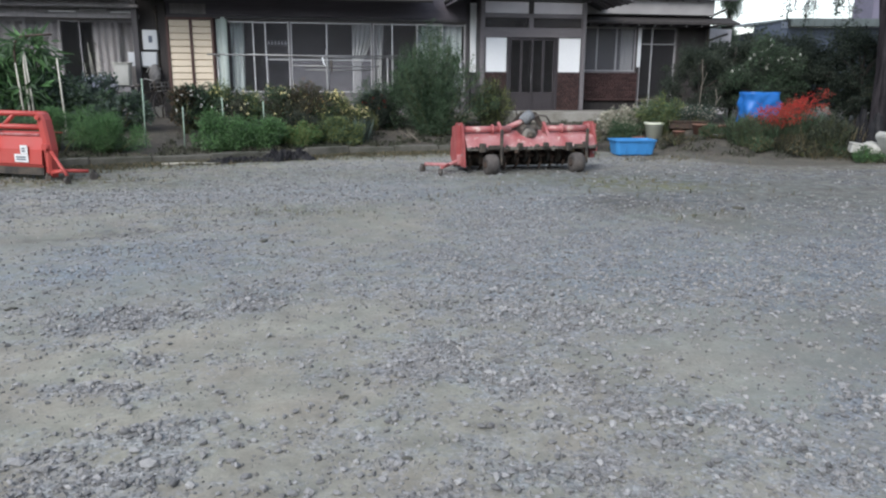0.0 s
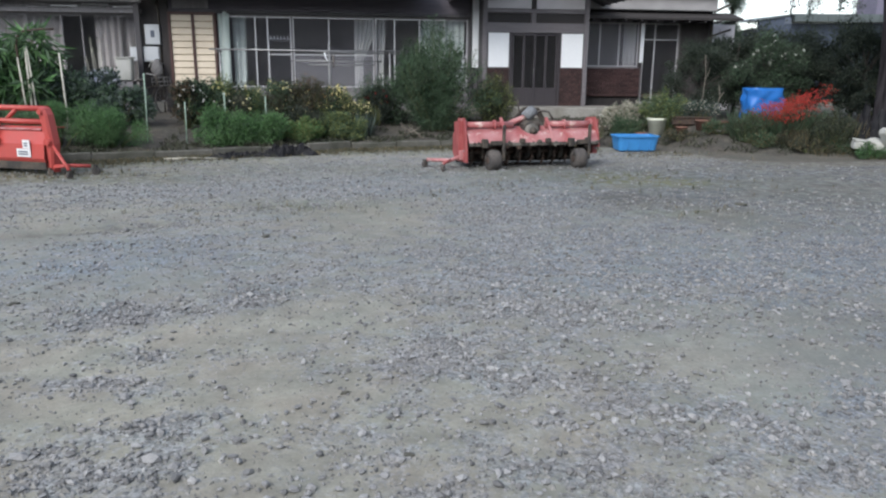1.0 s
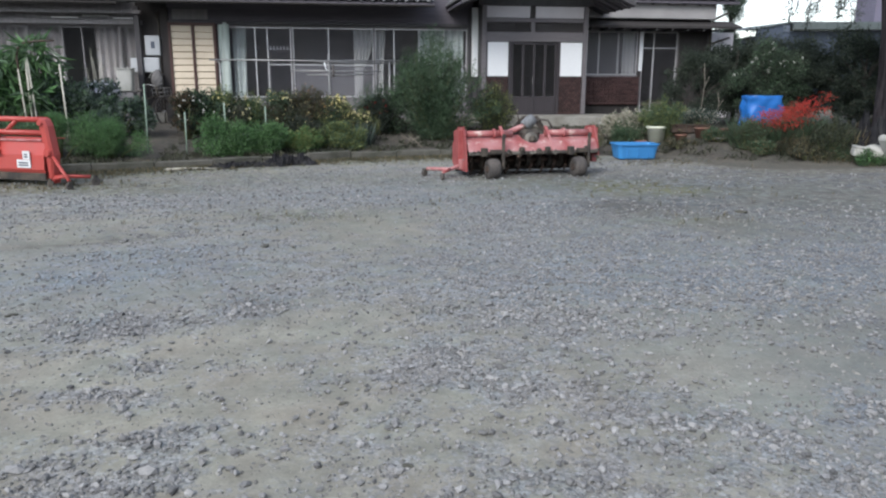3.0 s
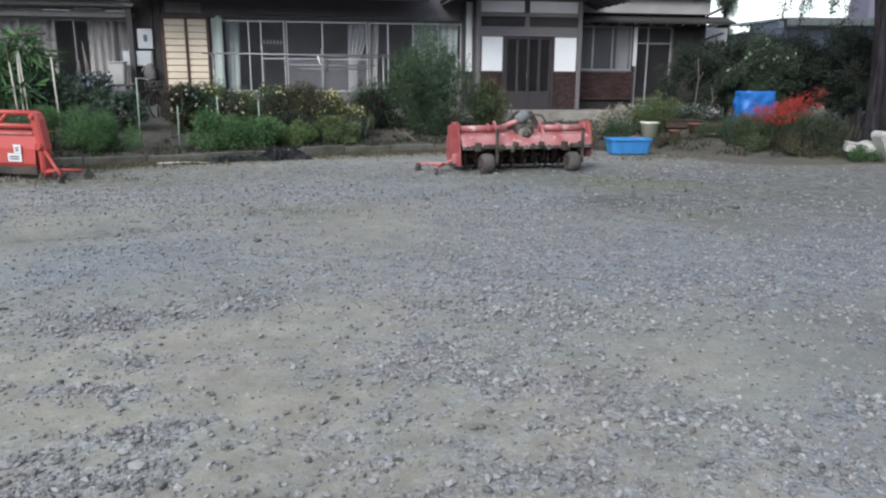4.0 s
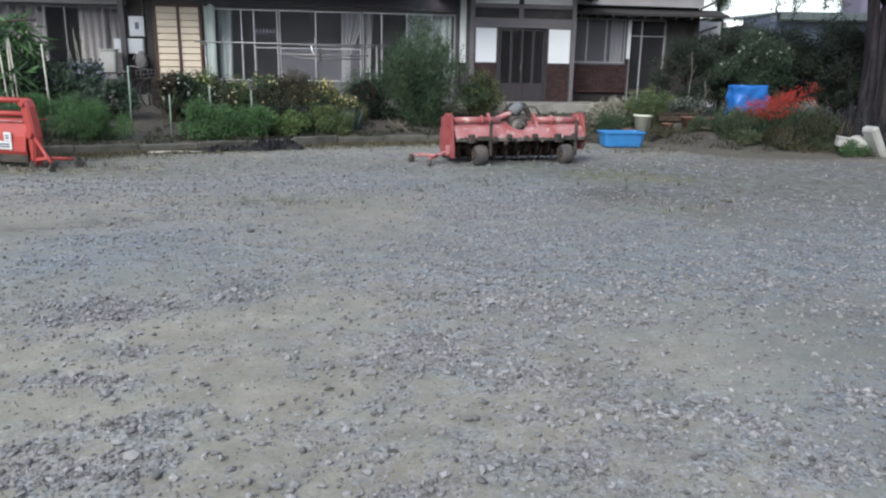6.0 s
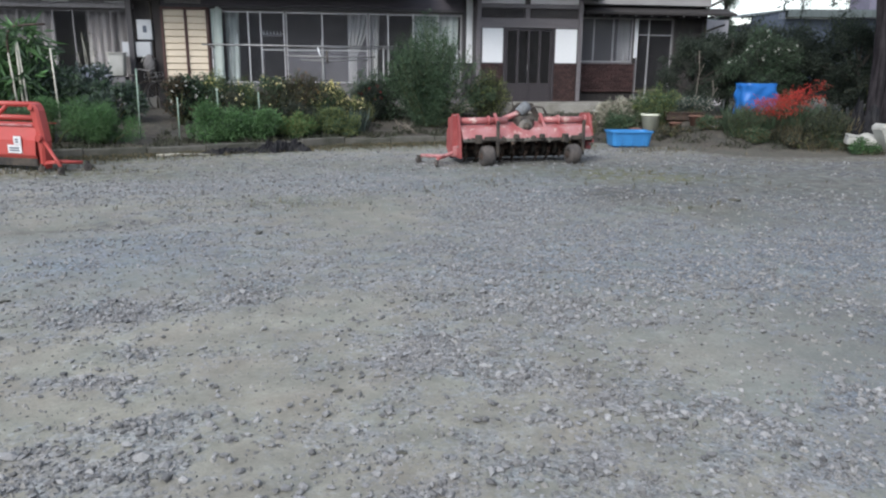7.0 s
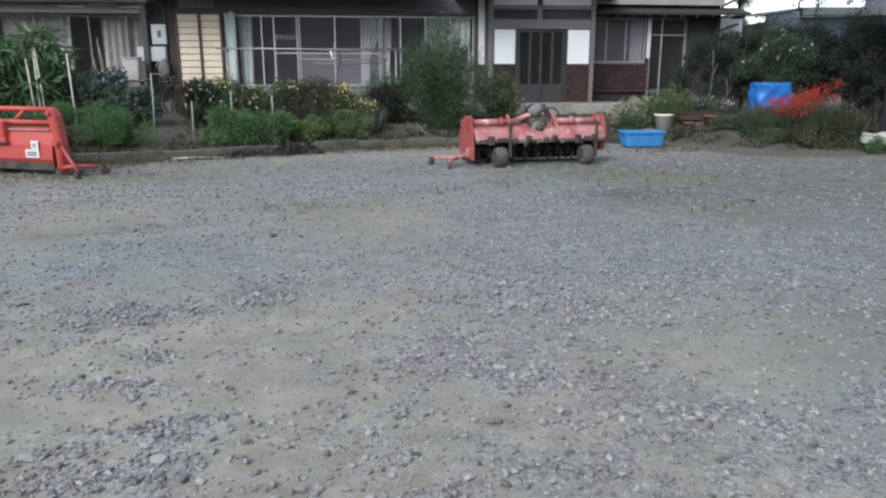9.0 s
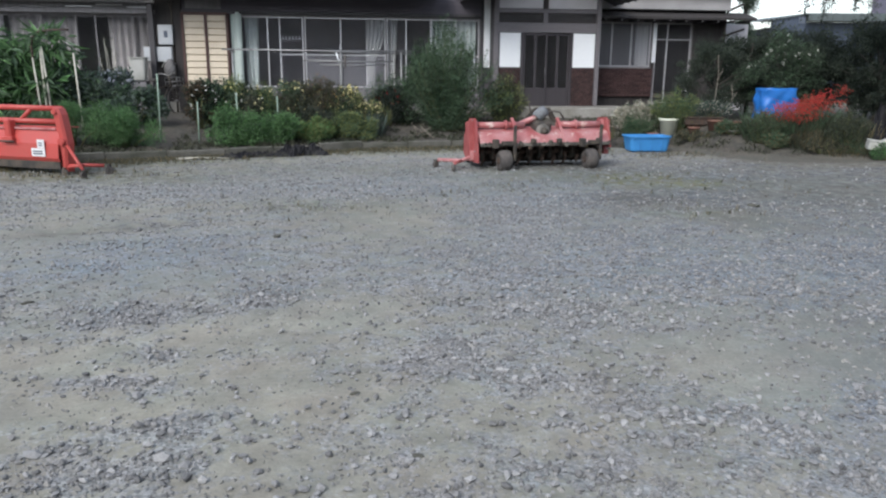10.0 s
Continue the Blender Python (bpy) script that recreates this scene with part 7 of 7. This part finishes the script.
# ---- hedge trees at the right ----
def tree(name, x, y, w, d, h, leaves, L, W, m, m2, label, seed, z0=0.5, clumps=26, size=0.0, flower=None, blooms=0, trunk=0.06, share=0.4):
    rs = np.random.RandomState(seed)
    z = gz(x, y)
    p = thing(name, pose(x, y, z), label, "tree", "trees at the yard's edge")
    cl = scatter_clumps(rs, clumps, w, d, h, z0, size or 0.2 * min(w, h))
    g = Geo().tube([(0, 0, -0.1), (0.03, 0.02, h * 0.3), (-0.02, 0.0, h * 0.6), (0.02, 0, h * 0.85)], trunk, 9, trunk * 0.3)
    for c in cl[:16]:
        s = min(h * 0.6, c[2] * 0.6)
        g.tube([(0, 0, s), (c[0] * 0.4, c[1] * 0.4, s + (c[2] - s) * 0.5), (c[0] * 0.95, c[1] * 0.95, c[2])], trunk * 0.4, 6, trunk * 0.1)
    part("trunk", g, M_BARK, p)
    crown = None
    for mm, n in ((m, int(leaves * (1 - share))), (m2, int(leaves * share))):
        pts, out = in_clumps(cl, n, rs, 0.45)
        way = unit(out * 0.6 + rs.normal(size=pts.shape) * 0.7 + np.array([0, 0, -0.05]))
        v, f = leaf_quads(pts, way, L * rs.uniform(0.6, 1.3, n), W * rs.uniform(0.7, 1.2, n), rs)
        part("crown", fast_mesh("crown", v, f, mm), mm, p, kind="stuff")
    if flower:
        pts, out = in_clumps(cl, blooms * 8, rs, 0.1)
        pts = pts[(pts[:, 2] > h * 0.6) & (pts[:, 1] < 0)][:blooms]
        blossoms(pts, rs, 0.045, flower, p)
    return p


tree("tree", 6.0, 17.4, 2.0, 1.6, 1.72, 15000, 0.055, 0.022, L_DARK, L_HEDGE, "loose dark garden tree beside the house", 70, 0.3, 50, 0.2, share=0.45)
tree("tree", 8.05, 17.5, 1.7, 1.3, 1.7, 13000, 0.055, 0.024, L_DARK, L_HEDGE, "dark leafy shrub behind the tarpaulin", 71, 0.3, 50, 0.22, share=0.25)
tree("tree", 7.35, 17.0, 1.7, 1.3, 1.95, 18000, 0.055, 0.022, L_HEDGE, L_MID, "rounded grey-green shrub with white flowers", 72, 0.3, 50, 0.22, flower=F_WHITE, blooms=34)
tree("tree", 9.5, 16.9, 2.0, 1.6, 2.15, 16000, 0.06, 0.026, L_DARK, L_HEDGE, "dense dark green tree by the shed", 73, 0.3, 60, 0.22, share=0.3)
tree("tree", 8.6, 18.4, 1.8, 1.4, 1.85, 11000, 0.08, 0.035, L_DARK, L_DARK, "dark leafy tree behind the hedge", 74, 0.5, 30, 0.36)
tree("tree", 7.35, 18.9, 1.6, 1.2, 2.1, 11000, 0.08, 0.035, L_HEDGE, L_DARK, "olive-green leafy tree behind the hedge", 77, 0.5, 30, 0.34, share=0.6)
tree("tree", 8.45, 19.3, 3.0, 1.2, 2.02, 14000, 0.08, 0.035, L_DARK, L_HEDGE, "dark leafy tree behind the hedge", 79, 0.9, 34, 0.36, share=0.35)
tree("tree", 10.2, 18.6, 2.4, 1.4, 2.2, 11000, 0.08, 0.035, L_DARK, L_HEDGE, "dark leafy tree behind the hedge", 75, 0.5, 30, 0.4, share=0.3)
# big old tree with a forked trunk at the shed
big = thing("large_tree", pose(8.71, 14.6, gz(8.71, 14.6)), "large tree with a smooth grey double trunk", "tree")
trunk_ = Geo().tube([(-0.22, -0.05, -0.25), (-0.16, -0.03, 0.12), (-0.09, 0, 0.6), (-0.11, 0, 1.5), (-0.17, 0.02, 2.4), (-0.32, 0.05, 3.6), (-0.3, 0.2, 5.2)], 0.17, 14, 0.08)
trunk_.tube([(0.16, -0.02, -0.25), (0.12, 0, 0.2), (0.06, 0.03, 0.8), (0.03, 0.03, 1.7), (0.06, 0.02, 2.6), (0.35, 0.05, 3.6), (0.8, 0.1, 5.0)], 0.16, 14, 0.07)
part("trunk", trunk_, M_TRUNK, big, "grey bark with long ridges")
for a_, b_, c_ in ((-1.3, -0.6, 4.3), (-1.0, 0.8, 4.8), (0.9, -1.0, 4.4), (1.6, 0.4, 4.6), (0.4, 1.3, 5.2), (-0.3, -1.5, 4.2)):
    part("limb", Geo().tube([(0.02, 0.02, 2.7), (a_ * 0.4, b_ * 0.4, 3.4), (a_, b_, c_)], 0.07, 8, 0.02), M_TRUNK, big)
rs_b = np.random.RandomState(17)
crown_ = [(x_ + rs_b.uniform(-0.25, 0.25), y_ + rs_b.uniform(-0.25, 0.25), z_ + rs_b.uniform(-0.2, 0.3), r_, r_, r_ * 0.7) for x_, y_, z_, r_ in
          [(rs_b.uniform(-1.5, 1.9), rs_b.uniform(-1.4, 1.6), rs_b.uniform(3.9, 5.8), rs_b.uniform(0.45, 0.75)) for _ in range(34)]]
crown_ += [(-0.15, -0.2, 3.0, 0.16, 0.16, 0.14), (0.12, -0.25, 2.92, 0.18, 0.16, 0.16), (0.4, -0.1, 2.85, 0.2, 0.2, 0.2)]
for mm_, n_ in ((L_DARK, 13000), (L_MID, 6000)):
    pts_, out_ = in_clumps(crown_, n_, rs_b, 0.45)
    v_, f_ = leaf_quads(pts_, unit(out_ * 0.5 + rs_b.normal(size=pts_.shape) * 0.7 + np.array([0, 0, -0.2])), 0.11 * rs_b.uniform(0.6, 1.3, n_), 0.05 * rs_b.uniform(0.7, 1.2, n_), rs_b)
    part("crown", fast_mesh("crown", v_, f_, mm_), mm_, big, kind="stuff")
# thin drooping branch ends that hang into view from the crown
base_z = gz(8.71, 14.6)
for x_, low_, n_ in ((-2.19, 2.58, 60), (-2.08, 2.82, 30), (-1.84, 2.55, 80), (-1.7, 2.8, 30), (-1.26, 2.74, 170), (-1.18, 2.9, 110)):
    run_ = [(-0.32, 0.0, 3.5), (x_ * 0.6, -0.15, 4.1), (x_ + 0.05, -0.2, 3.9), (x_ - 0.03, -0.22, 3.3), (x_ + 0.03, -0.2, 2.95), (x_, -0.2, low_ - base_z)]
    part("limb", Geo().tube(run_, 0.035, 6, 0.006), M_TRUNK, big)
    t_ = rs_b.uniform(0, 1, n_)[:, None]
    pts_ = np.array(run_[3]) * (1 - t_) + np.array(run_[5]) * t_ + rs_b.normal(size=(n_, 3)) * 0.035
    v_, f_ = leaf_quads(pts_, unit(rs_b.normal(size=(n_, 3)) * 0.5 + np.array([0, 0, -0.8])), 0.08 * rs_b.uniform(0.6, 1.3, n_), 0.03 * rs_b.uniform(0.7, 1.2, n_), rs_b)
    part("leaves", fast_mesh("leaves", v_, f_, L_DARK), L_DARK, big, kind="stuff")
for x_, y_, h_ in ((5.72, 16.6, 1.42), (6.0, 16.4, 0.8)):
    sap = thing("sapling", pose(x_, y_, gz(x_, y_)), "thin pale bare stem before the dark hedge", "sapling", "pale saplings")
    part("stem", Geo().tube([(0, 0, -0.05), (0.04, 0, h_ * 0.4), (0.07, 0.02, h_ * 0.7), (0.02, 0, h_)], 0.008, 7, 0.005).tube([(0.06, 0.01, h_ * 0.6), (0.15, 0, h_ * 0.8)], 0.006, 6, 0.004), M_TWIG, sap)
tree("pine", 8.8, 23.4, 0.72, 0.7, 4.1, 15000, 0.10, 0.02, L_BLUISH, L_MID, "grey-green pine beside the house end", 76, 1.6, 22, 0.26, trunk=0.07)

# ---- far buildings and trees ----
far = thing("warehouse", pose(21.5, 46, 0), "long low building with blue-grey metal roof", "building")
part("wall", Geo().box(-0.5, 16, 0.4, 12, 0, 4.7, 0.02), M_FAR_WALL, far)
part("gable_wall", Geo().plate([(-2.5, 0.0), (-2.5, 4.78), (-0.55, 5.12), (-0.55, 0.0)], 0.02, 0.3), M_FAR_WALL, far, "blue-grey clad end wall")
part("roof", Geo().add([(-2.9, -0.1, 4.78), (-0.5, -0.1, 5.2), (17, -0.1, 5.2), (17, 12, 5.5), (-0.5, 12, 5.5), (-2.9, 12, 5.1), (-2.9, -0.1, 4.72), (-0.5, -0.1, 5.12), (17, -0.1, 5.12)],
                       [(0, 1, 4, 5), (1, 2, 3, 4), (0, 6, 7, 1), (1, 7, 8, 2)]), M_FAR_ROOF, far)
part("fascia", Geo().box(-0.5, 17, -0.35, -0.05, 4.72, 5.14, 0.02), M_FAR_ROOF, far)
for k in range(28):
    part("seam", Geo().box(-0.4 + k * 0.62, -0.34 + k * 0.62, -0.40, -0.34, 4.72, 5.16, 0.01), M_FAR_ROOF, far)
part("window", Geo().box(-0.98, -0.6, -0.04, 0.015, 4.6, 5.0, 0.01), M_INK, far)
far2 = thing("neighbour_house", pose(38.6, 62, 0), "two-storey house with purple-grey siding", "house")
part("wall", Geo().box(-3.6, 6, 0, 3, 0, 9.4, 0.03), M_PURPLE, far2)
part("roof", Geo().add([(-4.2, -0.6, 9.3), (6.6, -0.6, 9.3), (6.6, 3.6, 9.3), (-4.2, 3.6, 9.3), (-1, 1.5, 10.6), (3.4, 1.5, 10.6)], [(0, 1, 5, 4), (1, 2, 5), (2, 3, 4, 5), (3, 0, 4), (3, 2, 1, 0)]), M_TILE, far2)
for x in (-1.2, 1.6):
    for z in (2.5, 6.6):
        w = part("window", Geo().box(x - 0.6, x + 0.6, -0.08, 0.02, z, z + 1.3, 0.02), M_PANEL, far2, "white-framed window")
        part("pane", Geo().box(x - 0.5, x + 0.5, -0.1, -0.082, z + 0.1, z + 1.2, 0.01), M_INK, w)
for x, h, sd in ((28.0, 7.7, 81), (31.2, 8.3, 82)):
    t = tree("distant_tree", x, 58, 1.3, 1.2, h, 420, 0.2, 0.06, L_DARK, L_OLIVE, "thin distant tree against the sky", sd, h * 0.62, 12, 0.34, trunk=0.06)


# ragged weeds between the plants of the beds
rs_g = np.random.RandomState(91)
gx_, gd_ = rs_g.uniform(-9.5, 9.5, 2600), np.abs(rs_g.normal(size=2600)) * 1.3 + 0.12
gy_ = np.interp(gx_, KERB_X, KERB_Y) + gd_
keep_ = (gd_ < 3.4) & ((gx_ < 3.8) | (gd_ > 0.75)) & ~((np.abs(gx_ + 5.6) < 0.35) & (gd_ > 0.4)) & (wave(gx_, gy_, 2.4, 6) > -0.25)
gx_, gy_ = np.repeat(gx_[keep_], 7), np.repeat(gy_[keep_], 7)
q = len(gx_)
gx_, gy_ = gx_ + rs_g.normal(size=q) * 0.05, gy_ + rs_g.normal(size=q) * 0.05
root_ = np.stack([gx_, gy_, ground_z(gx_, gy_)], 1)
way_ = unit(rs_g.normal(size=(q, 3)) * 0.6 + np.array([0, -0.2, 0.7]))
v_, f_ = leaf_quads(root_, way_, 0.09 * rs_g.uniform(0.5, 1.5, q), 0.028 * rs_g.uniform(0.6, 1.3, q), rs_g)
tagged(new("weeds", fast_mesh("weeds", v_, f_, L_OLIVE)), "low ragged weeds on the garden soil", "weeds", kind="stuff")

# low weeds and grass on the yard and along the kerb
rs_w = np.random.RandomState(77)
kx = rs_w.uniform(-9, 3.2, 4200)
ky = np.interp(kx, KERB_X, KERB_Y) - np.abs(rs_w.normal(size=4200)) * 0.38 + 0.06
px = np.concatenate([kx] + [c + rs_w.normal(size=n) * a for c, a, n in ((-1.5, 0.8, 24), (3.2, 0.9, 50), (2.6, 0.9, 24), (0.6, 0.5, 20), (-6.0, 0.8, 160), (4.2, 0.5, 120))])
py = np.concatenate([ky] + [c + rs_w.normal(size=n) * a for c, a, n in ((8.0, 0.5, 24), (10.4, 0.5, 50), (8.1, 0.5, 24), (9.8, 0.4, 20), (10.8, 0.3, 160), (14.2, 0.3, 120))])
tuft = np.repeat(np.arange(len(px)), 5)
base = np.stack([px[tuft] + rs_w.normal(size=len(tuft)) * 0.02, py[tuft] + rs_w.normal(size=len(tuft)) * 0.02, np.zeros(len(tuft))], 1)
base[:, 2] = ground_z(base[:, 0], base[:, 1]) - 0.005
lean = np.concatenate([rs_w.normal(size=(len(tuft), 2)) * 0.4, np.zeros((len(tuft), 1))], 1)
for sel, m, nm in ((rs_w.uniform(0, 1, len(tuft)) < 0.55, L_OLIVE, "grass"), (None, L_DRY, "dry_grass")):
    if sel is None:
        sel = ~last_sel
    last_sel = sel
    q = int(sel.sum())
    ob = new(nm, blade_mesh(nm, base[sel], lean[sel], 0.075 * rs_w.uniform(0.4, 1.3, q), 0.007 * rs_w.uniform(0.7, 1.4, q), m, rs_w, 0.4))
    tagged(ob, "sparse short grass on the gravel and kerb", "grass", kind="stuff")

# the larger loose stones of the yard, one by one
rs_s = np.random.RandomState(31)
STONES = []
for k, v in enumerate(stone_shapes(rs_s, 10)):
    me = fast_mesh("stone", v, ICO_F, M_STONE)
    STONES.append(me)
LARGE = ((1.28, 4.21, 0.042), (0.60, 2.78, 0.027), (0.77, 2.88, 0.03), (0.91, 2.79, 0.04), (-1.04, 2.52, 0.033), (-1.68, 2.60, 0.038), (0.25, 2.67, 0.03), (1.53, 3.0, 0.033), (1.56, 2.93, 0.031),
         (1.41, 2.84, 0.025), (0.97, 3.08, 0.036), (1.26, 3.14, 0.031), (0.83, 3.01, 0.034), (0.82, 3.43, 0.026), (-1.5, 3.15, 0.028), (-1.51, 3.33, 0.032), (-1.15, 2.59, 0.046), (-0.74, 2.48, 0.023),
         (0.53, 2.5, 0.031), (-3.13, 6.94, 0.05), (2.74, 7.65, 0.042), (-0.31, 2.5, 0.02), (-0.21, 6.1, 0.036), (-1.55, 5.06, 0.04), (0.7, 3.97, 0.026), (0.3, 4.8, 0.035))
STONES_DARK = [fast_mesh("clod", v, ICO_F, M_KERB) for v in stone_shapes(rs_s, 4)]
sx, sy = rs_s.uniform(-3.2, 3.2, 6000), 2.0 + 5.0 * rs_s.uniform(0, 1, 6000) ** 1.6
ok = (np.abs(sx) < 0.66 * sy + 0.3) & (rs_s.uniform(0, 1, 6000) < stoniness(sx, sy) ** 2.6)
for x, y, r in LARGE + tuple((a, b, 0.0) for a, b in zip(sx[ok], sy[ok]))[:270]:
    r = r or rs_s.uniform(0.012, 0.025)
    st = part("stone", STONES[rs_s.randint(10)], M_STONE, ground, m=Matrix.Translation((x, y, gz(x, y) + r * 0.25)) @ pose(0, 0, 0, rs_s.uniform(-15, 15), rs_s.uniform(-15, 15), rs_s.uniform(0, 360)) @ Matrix.Diagonal((r, r, r, 1)))
# dark clods of earth among the stones
for x, y, r in ((-1.68, 6.63, 0.05), (-0.14, 9.09, 0.05), (3.55, 8.6, 0.06), (-2.85, 4.55, 0.035), (-1.42, 6.66, 0.03), (-0.14, 2.63, 0.02), (-0.47, 3.2, 0.022)):
    clod = new("clod", STONES_DARK[rs_s.randint(4)])
    clod.matrix_basis = Matrix.Translation((x, y, gz(x, y) + r * 0.2)) @ pose(0, 0, 0, 0, 0, rs_s.uniform(0, 360)) @ Matrix.Diagonal((r * 1.3, r, r * 0.8, 1))
    tagged(clod, "dark dry clod of earth lying on the gravel", "clod", "clods on the yard")
